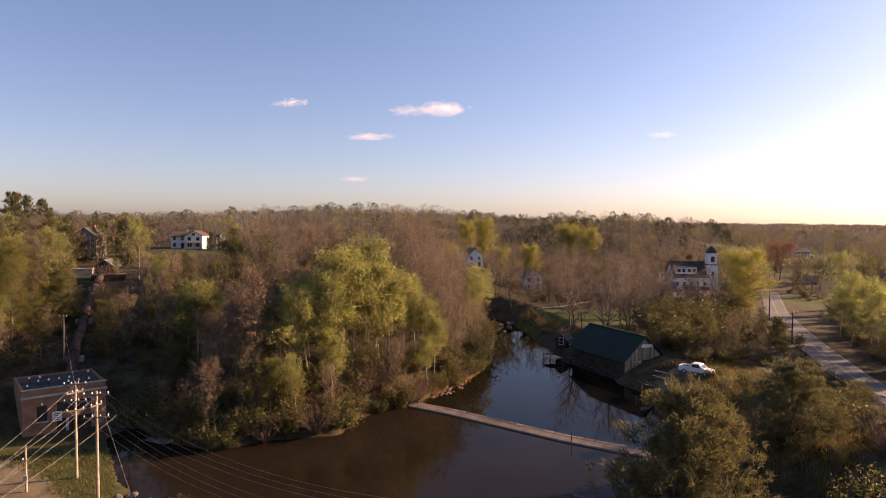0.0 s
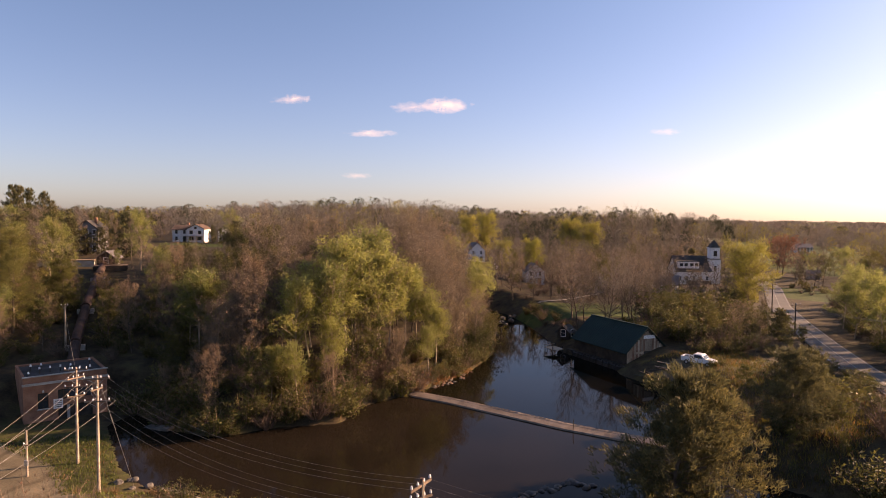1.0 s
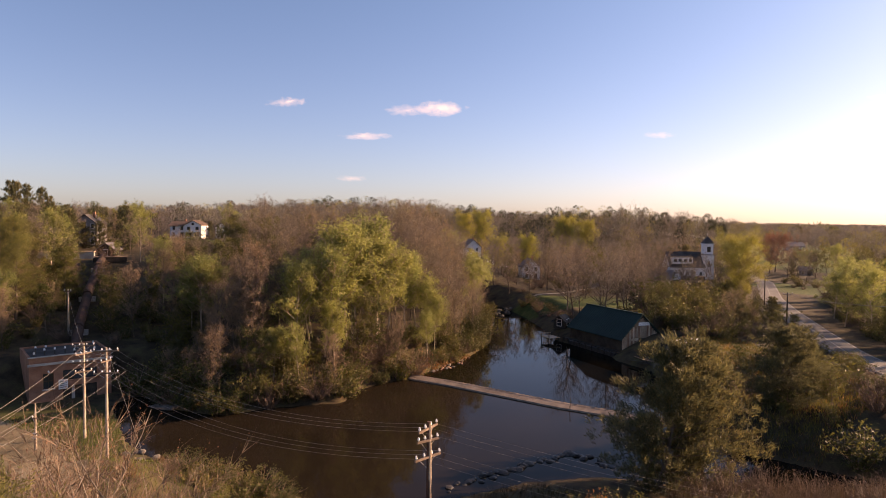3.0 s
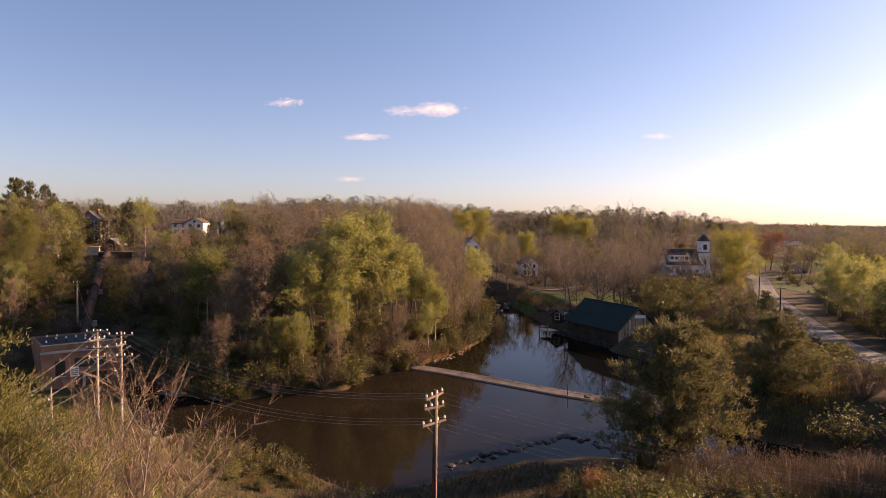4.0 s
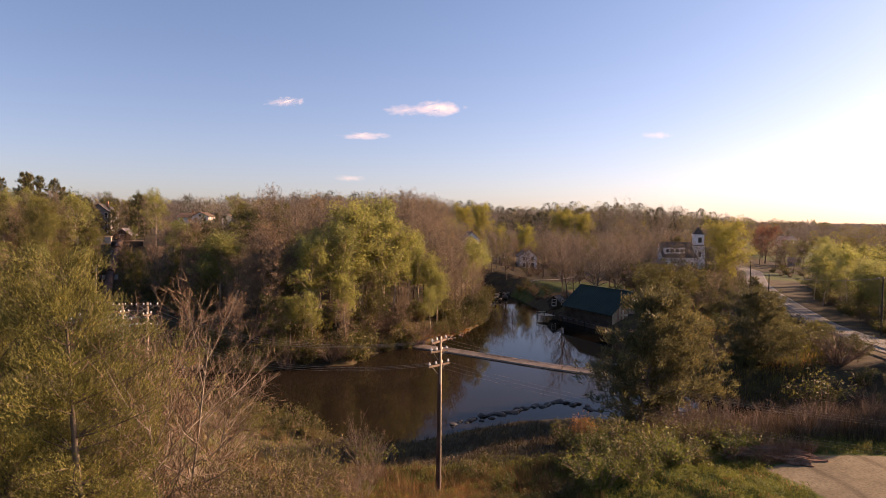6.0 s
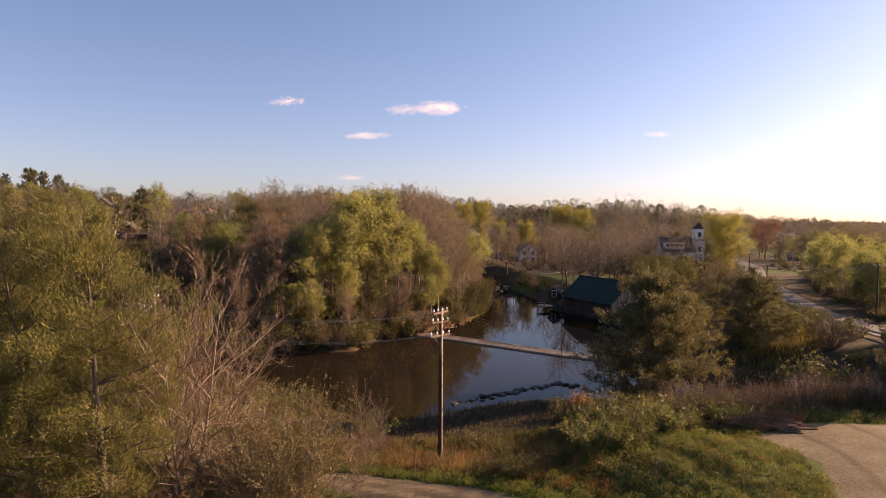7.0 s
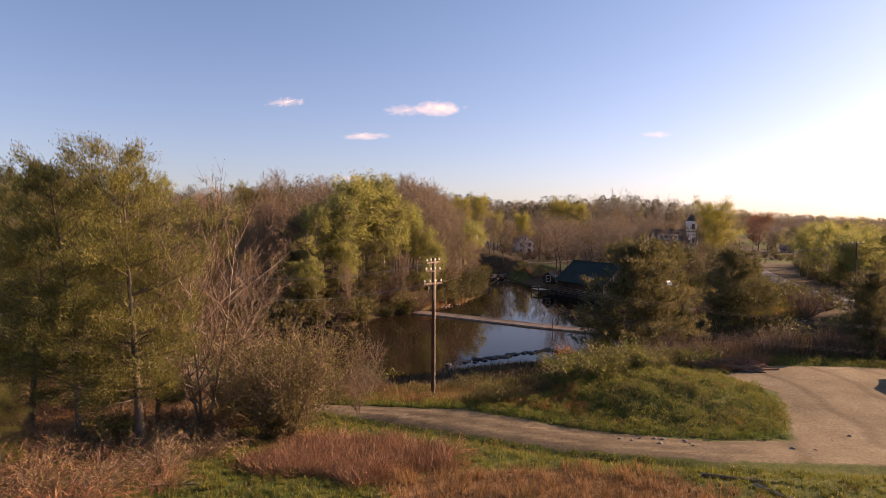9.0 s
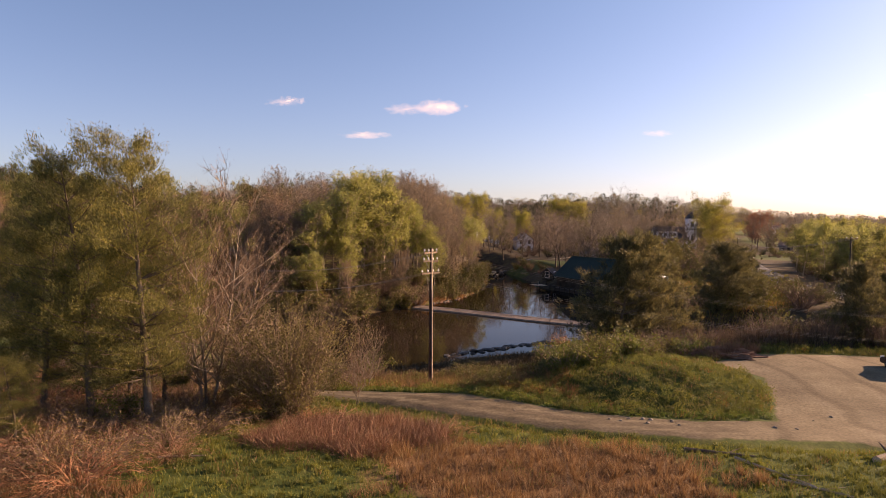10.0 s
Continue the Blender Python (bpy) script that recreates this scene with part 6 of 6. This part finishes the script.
M_FAR_BROWN = far_leafy("far_bare_wood", [(0.096, 0.088, 0.082), (0.155, 0.14, 0.125), (0.17, 0.13, 0.108), (0.192, 0.172, 0.148), (0.135, 0.123, 0.114), (0.165, 0.16, 0.10)])
M_FAR_GREEN = far_leafy("far_green_wood", [(0.13, 0.12, 0.03), (0.22, 0.19, 0.045), (0.30, 0.25, 0.06), (0.20, 0.16, 0.05)], 0.35)
M_FAR_PINE = far_leafy("far_pine_wood", [(0.03, 0.036, 0.02), (0.045, 0.05, 0.027), (0.06, 0.062, 0.034)], 0.2)
rng = np.random.default_rng(31)
brown, green, dark = [], [], []
for x, y in scatter(rng, [(-400, 230), (-190, 205), (-66, 215), (-20, 210), (-5, 320), (60, 320), (112, 330), (140, 420), (420, 560), (460, 650), (-520, 650)], 8.8, 60000):
    ratio = x / (y - 20)
    if (-0.56 < ratio < -0.42 and y < 262) or math.hypot(x + 121, y - 262) < 12 or abs(ratio) > 0.85:
        continue
    if -0.65 < ratio < -0.6 and y < 200:
        continue
    k = rng.uniform()
    pines = 0.06 + 0.3 * (math.sin(x / 47) * math.cos(y / 61) > 0.3) + 0.4 * (y > 440 and x < 120)
    (dark if k < pines * 0.7 else (green if k > 0.84 else brown)).append((x, y))
for x, y in scatter(rng, [(130, 330), (230, 250), (400, 330), (480, 560), (170, 520)], 9.5, 20000):
    if math.hypot(x - 141, y - 320) > 16 and math.hypot(x - 172, y - 395) > 20 and not (0.44 < x / (y - 20) < 0.53 and y < 400):
        (brown if rng.uniform() < 0.6 else green).append((x, y))
ridge = []
for x, y in scatter(rng, [(-330, 440), (-130, 430), (40, 450), (190, 470), (190, 540), (-330, 540)], 13, 20000):
    if math.sin(x / 23) + math.sin(x / 61 + 1) > -0.4:
        ridge.append((x, y))
spare = [(x, y) for x, y in scatter(rng, [(-250, 440), (260, 440), (300, 560), (-250, 560)], 40, 9000)]
woods("ridge_oaks", rng, spare, (9, 14), (0.4, 0.5), 380, 2.0, M_FAR_BROWN, "tall round bare trees standing out on the ridge", twiggy=0.08)
woods("far_bare_woods", rng, brown, (7, 14), (0.38, 0.56), 420, 1.6, M_FAR_BROWN, "bare brown spring woods covering the hills", twiggy=0.075)
woods("far_leafing_woods", rng, green, (8, 15), (0.28, 0.42), 290, 0.45, M_FAR_GREEN, "scattered trees in pale yellow-green leaf on the hills")
woods("far_pine_woods", rng, dark, (9, 15), (0.24, 0.34), 420, 1.0, M_FAR_PINE, "dark pines scattered along the ridge", twiggy=0.16)
woods("ridge_pines", rng, ridge, (9, 15), (0.28, 0.42), 330, 1.1, M_FAR_PINE, "dark pines standing along the crest of the ridge", twiggy=0.2)
far = scatter(rng, [(-900, 760), (600, 740), (900, 900), (2200, 2400), (-2000, 2600)], 34, 30000)
woods("distant_woods", rng, far, (12, 20), (0.9, 1.4), 120, 5.0, M_FAR_BROWN, "low wooded hills in the distance", twiggy=0.7)


# ---- grass and weeds ----
def cover(name, rng, poly, n, tall, width, mat, label, category="grass", lean=0.35, keep=None):
    P = np.array(poly, float)
    c = rng.uniform(P.min(0), P.max(0), (n, 2))
    c = c[edge_dist(c[:, 0], c[:, 1], poly) < 0]
    off = (edge_dist(c[:, 0], c[:, 1], LANE, False) > 2.0) & (edge_dist(c[:, 0], c[:, 1], LOT) > 0.1) & (edge_dist(c[:, 0], c[:, 1], LOWER) > 0.1)
    c = c[off]
    c = c[(edge_dist(c[:, 0], c[:, 1], TRACK, False) > 2.4) & (np.hypot(c[:, 0] - 29, c[:, 1] - 129) > 6)]
    if keep is not None:
        c = c[keep(c[:, 0], c[:, 1])]
    C = np.stack([c[:, 0], c[:, 1], height(c[:, 0], c[:, 1]) - 0.02], -1)
    V, F = blades(rng, C, np.tile([0.0, 0.0, 1.0], (len(C), 1)), tall, width, lean)
    return tagged(new(name, mesh_of(name, V, F, mat)), label, category, kind="stuff")


rng = np.random.default_rng(41)
FIELD = [(-30, 20), (34, 20), (34, 37), (12, 36.5), (0, 41.8), (-9, 46.3), (-30, 48)]
VERGE = [(-12, 50), (-4, 45.5), (5, 42.5), (15, 41), (20, 44), (21, 58), (48, 59), (48, 63), (10, 64), (-12, 60)]
BANK = [(-40, 70), (-22, 58), (-12, 49), (4, 48), (12, 58), (14, 72), (4, 79), (-8, 72), (-30, 79)]
upper_bank = lambda x, y: (patch(x, y) > -0.3) & ((y < 60 + 2 * patch(x, y)) | ((x < -16) & (patch(x, y) > 0.55))) & (edge_dist(x, y, LANE, False) > 4.2)
patch = lambda x, y: wave(x, y, 1.7, 5) + 0.5 * wave(x, y, 0.7, 2)
dry_spot = lambda x, y: (np.hypot((x - 3.6) / 7.6, (y - 30.8) / 4.3) < 1 + 0.3 * patch(x, y)) | (np.hypot((x + 15) / 5, (y - 25.5) / 2.2) < 1 + 0.3 * patch(x, y))
cover("grass", rng, FIELD, 105000, 0.22, 0.018, M_GRASS, "short green grass across the near field", keep=lambda x, y: ~dry_spot(x, y) | (patch(x, y) > 0.45))
cover("dry_grass", rng, FIELD, 150000, 0.42, 0.014, M_STRAW, "dry orange-brown grass in the near field", keep=dry_spot)
cover("dry_grass", rng, FIELD, 30000, 0.35, 0.014, M_STRAW, "stray dry stalks among the green grass", keep=lambda x, y: patch(x, y) > 0.3)
cover("weeds", rng, VERGE, 110000, 0.30, 0.03, M_GRASS, "rough green weeds on the mound and verge", "weeds", 0.6)
cover("dry_grass", rng, VERGE, 22000, 0.45, 0.015, M_STRAW, "dry stalks among the weeds of the mound", keep=lambda x, y: patch(x, y) > 0.2)
cover("dry_grass", rng, BANK, 50000, 0.8, 0.02, M_STRAW, "tall dry reddish grass on the bank above the pond", keep=upper_bank)
cover("grass", rng, BANK, 25000, 0.4, 0.03, M_GRASS, "green grass on the bank above the pond", keep=lambda x, y: (y < 61) | (x < -14))
# much darker tones than the growth higher up the bank
cover("sedge", rng, BANK, 26000, 0.7, 0.03, M_SEDGE, "brown-black sedge along the foot of the bank", "sedge", 0.6, keep=lambda x, y: (y > 58) & (x > -16))
cover("reeds", rng, [(14, 66), (24, 61), (48, 63), (52, 74), (30, 78), (16, 76)], 15000, 2.2, 0.022, M_REED, "tall brown dead reeds in a thicket", "reeds", 0.2)
cover("brambles", rng, [(-10.2, 33.4), (-8.5, 32), (-5.6, 32.4), (-4.2, 31.2), (-2.4, 33.4), (-0.2, 34.4), (-0.8, 37.2), (-2.6, 38.4), (-4, 39.6), (-6, 38), (-8.2, 38.4), (-9, 36)], 36000, 0.9, 0.014, M_BRAMBLE, "flattened red-brown brambles", "brambles", 2.2)


def clumps(name, rng, poly, n, radius, tall, per, size, mat, label, category, keep=None, slim=False):
    """Separate tufts or leafy clumps that together cover rough ground."""
    P = np.array(poly, float)
    c = rng.uniform(P.min(0), P.max(0), (n, 2))
    c = c[(edge_dist(c[:, 0], c[:, 1], poly) < 0) & (edge_dist(c[:, 0], c[:, 1], LANE, False) > 2.1) & (edge_dist(c[:, 0], c[:, 1], LOT) > 0.2) & (edge_dist(c[:, 0], c[:, 1], LOWER) > 0.2)]
    if keep is not None:
        c = c[keep(c[:, 0], c[:, 1])]
    c = c[edge_dist(c[:, 0], c[:, 1], TRACK, False) > 2.4]
    m = len(c)
    s = rng.uniform(0.5, 1.4, (m, 1))
    a = rng.uniform(0, 2 * np.pi, (m, per))
    r = np.sqrt(rng.uniform(0, 1, (m, per))) * radius * s
    x, y = c[:, :1] + np.cos(a) * r, c[:, 1:] + np.sin(a) * r
    g = height(c[:, 0], c[:, 1])[:, None]
    if slim:
        C = np.stack([c[:, :1] + np.cos(a) * r * 0.3, c[:, 1:] + np.sin(a) * r * 0.3, np.repeat(g, per, 1) - 0.02], -1).reshape(-1, 3)
        D = np.stack([np.cos(a) * r / radius * 0.7, np.sin(a) * r / radius * 0.7, np.ones_like(a)], -1).reshape(-1, 3)
        V, F = blades(rng, C, D, tall, size, 0.15)
    else:
        z = g + tall * s * np.sqrt(np.maximum(0, 1 - (r / (radius * s)) ** 2)) * rng.uniform(0.6, 1.05, (m, per))
        V, F = leaves(rng, np.stack([x, y, z], -1).reshape(-1, 3), size, 0.6)
    return tagged(new(name, mesh_of(name, V, F, mat)), label, category, kind="stuff")


clumps("weeds", rng, VERGE, 2400, 0.5, 0.58, 70, 0.085, M_GRASS, "leafy green weeds in clumps on the mound", "weeds")
clumps("dry_grass", rng, [(-8, 46), (3, 43.5), (7.5, 45), (7, 53), (0, 58), (-8, 56)], 700, 0.35, 0.6, 24, 0.016, M_STRAW, "dry reddish grass at the foot of the mound", "grass", lambda x, y: edge_dist(x, y, LANE, False) > 4.2, True)
clumps("weeds", rng, [(2, 42), (15, 41.5), (17, 45), (14, 49), (5, 50), (1, 47)], 240, 0.35, 0.45, 40, 0.06, M_SHRUB, "brown-green weeds on the sunny side of the mound", "weeds")
clumps("weeds", rng, VERGE, 500, 0.35, 0.34, 30, 0.09, M_RUST, "brown dead weeds among the green", "weeds", lambda x, y: patch(x, y) > 0.1)
clumps("weeds", rng, FIELD, 1500, 0.3, 0.16, 24, 0.09, M_GRASS, "low leafy weeds in the grass", "weeds", lambda x, y: ~dry_spot(x, y))
clumps("dry_grass", rng, FIELD, 5200, 0.3, 0.6, 26, 0.012, M_STRAW, "tufts of dry orange grass", "grass", dry_spot, True)
clumps("grass", rng, FIELD, 5200, 0.3, 0.34, 22, 0.014, M_GRASS, "tufts of green grass", "grass", lambda x, y: ~dry_spot(x, y), True)
clumps("dry_grass", rng, BANK, 3000, 0.35, 0.95, 24, 0.016, M_STRAW, "tufts of tall dry grass on the bank", "grass", upper_bank, True)
verge_line = lambda x, y: (edge_dist(x, y, LANE, False) < 3.7 + 0.5 * patch(x, y)) & (y > np.interp(x, [p[0] for p in LANE], [p[1] for p in LANE]))
clumps("weeds", rng, [(-14, 44), (14, 38), (19, 42), (16, 46), (4, 47), (-12, 54)], 3600, 0.32, 0.24, 30, 0.085, M_VERGE, "fresh green ground cover along the lane", "weeds", verge_line)
YARD = [(-75, 70), (-60, 66), (-45, 74), (-37, 82), (-40, 86), (-47, 96), (-56, 93), (-66, 90)]
cover("grass", rng, YARD, 24000, 0.35, 0.04, M_GRASS, "rough grass on the bank before the power house")
cover("dry_grass", rng, YARD, 5000, 0.4, 0.03, M_STRAW, "dry grass on the bank before the power house", keep=lambda x, y: patch(x, y) > 0.1)
SHORE = [(-50, 99), (-41, 98.2), (-34, 96.3), (-28, 100.8), (-19, 103.8), (-19.5, 110), (-13.5, 114.5), (-10.5, 117.5), (-8, 123.5), (-3.2, 134.5), (0.3, 148), (1, 165), (0, 182), (-6, 182), (-7, 150), (-12, 134), (-17, 124), (-26, 114), (-32, 106), (-48, 108)]
cover("dry_grass", rng, SHORE, 26000, 0.7, 0.03, M_STRAW, "dry reddish sedge along the pond's shore", keep=lambda x, y: patch(x, y) > 0.0)
cover("grass", rng, SHORE, 40000, 0.5, 0.04, M_OLIVE, "olive sedge and low plants along the pond's shore")
EAST = [(23, 98), (29, 104), (29, 126), (26, 135), (44, 140), (50, 118), (46, 96), (34, 86), (24, 92)]
cover("grass", rng, EAST, 30000, 0.6, 0.04, M_OLIVE, "rough olive grass on the east bank")
cover("dry_grass", rng, EAST, 16000, 0.7, 0.03, M_STRAW, "dry grass on the east bank", keep=lambda x, y: patch(x, y) > 0.1)

clumps("dry_weeds", rng, [(-12, 118), (-9, 122.5), (-3.5, 134), (-5, 137), (-11, 126), (-14, 120)], 900, 0.45, 0.5, 26, 0.16, M_RUST, "rust-brown dead plants at the water's edge", "weeds")
lean = thing("leaning_trunk", pose(-26.5, 106, ground_z(-26.5, 106) - 0.2), "pale bare trunk leaning over the shore", "fallen tree")
bm = bmesh.new()
cyl(bm, (0, 0, 0), (-3.2, 0.3, 4.2), 0.13, 0.09, 8)
cyl(bm, (-3.15, 0.3, 4.15), (-6.4, 0.4, 7.0), 0.09, 0.03, 8)
part("trunk", bm, M_BIRCH, lean)
bm = bmesh.new()
cyl(bm, (-3.2, 0.3, 4.2), (-4.2, 1.2, 6.6), 0.05, 0.015, 6)
part("limb", bm, M_BIRCH, lean)
bm = bmesh.new()
cyl(bm, (-4.6, 0.34, 5.4), (-5.6, -0.9, 6.2), 0.045, 0.012, 6)
part("limb", bm, M_BIRCH, lean)

# soil heap, logs and stump
bm = bmesh.new()
bmesh.ops.create_icosphere(bm, subdivisions=5, radius=1)
for v in bm.verts:
    k = 1 + 0.35 * noise.noise(v.co * 2.2) + 0.22 * noise.noise(v.co * 6) + 0.12 * noise.noise(v.co * 15)
    v.co = Vector((v.co.x * 3.0 * k, v.co.y * 1.3 * k, v.co.z * 0.75 * k))
heap_me = bpy.data.meshes.new("soil_mound")
bm.to_mesh(heap_me)
bm.free()
heap_me.materials.append(M_SOIL)
heap = tagged(new("soil_mound", heap_me), "heap of dark red-brown soil and brush by the lot", "heap")
heap.matrix_world = pose(20.8, 58.0, ground_z(20.8, 58.0) - 0.1, 0, 0, -15)
HEAP = [(17.6, 57.6), (20, 56.4), (24, 56.6), (26, 58), (23, 59.6), (18.5, 59.4)]
clumps("dead_brush", rng, HEAP, 260, 0.5, 1.1, 26, 0.016, M_BRAMBLE, "dead red-brown brush thrown on the soil heap", "brush", None, True)


def log(x, y, length, r, turn, label, mat=M_BARK):
    b = bmesh.new()
    cyl(b, (-length / 2, 0, r * 0.8), (length / 2, 0.1, r * 0.7), r, r * 0.6, 8)
    cyl(b, (length * 0.1, 0, r), (length * 0.35, 0.7, r * 2.5), r * 0.35, r * 0.15, 6)
    ob = thing("log", pose(x, y, ground_z(x, y), 0, 0, turn), label, "log")
    part("stem", b, mat, ob)
    part("cut_end", cyl(bmesh.new(), (-length / 2 - 0.02, 0, r * 0.8), (-length / 2 + 0.02, 0, r * 0.8), r * 0.9, r * 0.9, 8), M_DARKWOOD if r > 0.2 else M_PALEWOOD, ob)


log(13.6, 31.6, 3.6, 0.07, -58, "fallen grey branch lying in the dry grass", M_BIRCH)
log(14.6, 30.0, 2.6, 0.06, -40, "fallen grey branch lying in the dry grass", M_BIRCH)
log(12.2, 33.8, 3.0, 0.09, -15, "thin dead branch at the edge of the lane")
log(19.8, 34.2, 2.0, 0.2, 35, "short dark stump lying in the grass")
log(-11.7, 30.6, 2.0, 0.05, 8, "pale dead stick standing out of the grass", M_BIRCH)
log(-15, 28.6, 3.0, 0.05, 40, "pale dead branch among brambles", M_BIRCH)


# ---- clouds ----
def cloud_mat(name, seed, amount):
    m, nt, p = node_mat(name)
    uv = coords(nt, "Generated")
    mp = nt.nodes.new("ShaderNodeMapping")
    mp.inputs["Location"].default_value = (seed, seed * 0.7, 0)
    mp.inputs["Scale"].default_value = (5.0, 2.2, 1)
    nt.links.new(uv, mp.inputs[0])
    n = noise_node(nt, 1.6, 6, mp.outputs[0])
    gr = nt.nodes.new("ShaderNodeTexGradient")
    gr.gradient_type = "SPHERICAL"
    m2 = nt.nodes.new("ShaderNodeMapping")
    m2.inputs["Location"].default_value = (-1.0, -1.0, 0)
    m2.inputs["Scale"].default_value = (2, 2, 0)
    nt.links.new(uv, m2.inputs[0])
    nt.links.new(m2.outputs[0], gr.inputs[0])
    ad = nt.nodes.new("ShaderNodeMath")
    ad.operation = "ADD"
    nt.links.new(n, ad.inputs[0])
    nt.links.new(gr.outputs["Fac"], ad.inputs[1])
    mr = nt.nodes.new("ShaderNodeMapRange")
    mr.inputs[1].default_value, mr.inputs[2].default_value, mr.inputs[4].default_value = 0.74, 1.55, amount
    nt.links.new(ad.outputs[0], mr.inputs[0])
    em = nt.nodes.new("ShaderNodeEmission")
    em.inputs[0].default_value = (1.0, 0.83, 0.82, 1)
    em.inputs[1].default_value = 0.56
    tr = nt.nodes.new("ShaderNodeBsdfTransparent")
    mx = nt.nodes.new("ShaderNodeMixShader")
    nt.links.new(mr.outputs[0], mx.inputs[0])
    nt.links.new(tr.outputs[0], mx.inputs[1])
    nt.links.new(em.outputs[0], mx.inputs[2])
    nt.links.new(mx.outputs[0], nt.nodes["Material Output"].inputs[0])
    return m


for i, (x, z, w, h, amt) in enumerate(((-1275, 783, 260, 80, 0.75), (-1340, 775, 260, 60, 0.3), (-330, 735, 430, 130, 0.9), (-520, 724, 400, 90, 0.45), (-790, 565, 420, 66, 0.6), (-885, 302, 260, 50, 0.35), (1000, 570, 260, 60, 0.35), (2290, 790, 260, 50, 0.4))):
    me = mesh_of("cloud", [(-w / 2, -h / 2, 0), (w / 2, -h / 2, 0), (w / 2, h / 2, 0), (-w / 2, h / 2, 0)], [(0, 1, 2, 3)], cloud_mat("cloud", 3.1 * i, amt))
    ob = tagged(new("backdrop", me), "small pinkish evening cloud high in the sky", "cloud", kind="structure")
    ob.matrix_world = pose(x, 4000, z, 90, 0, 0)
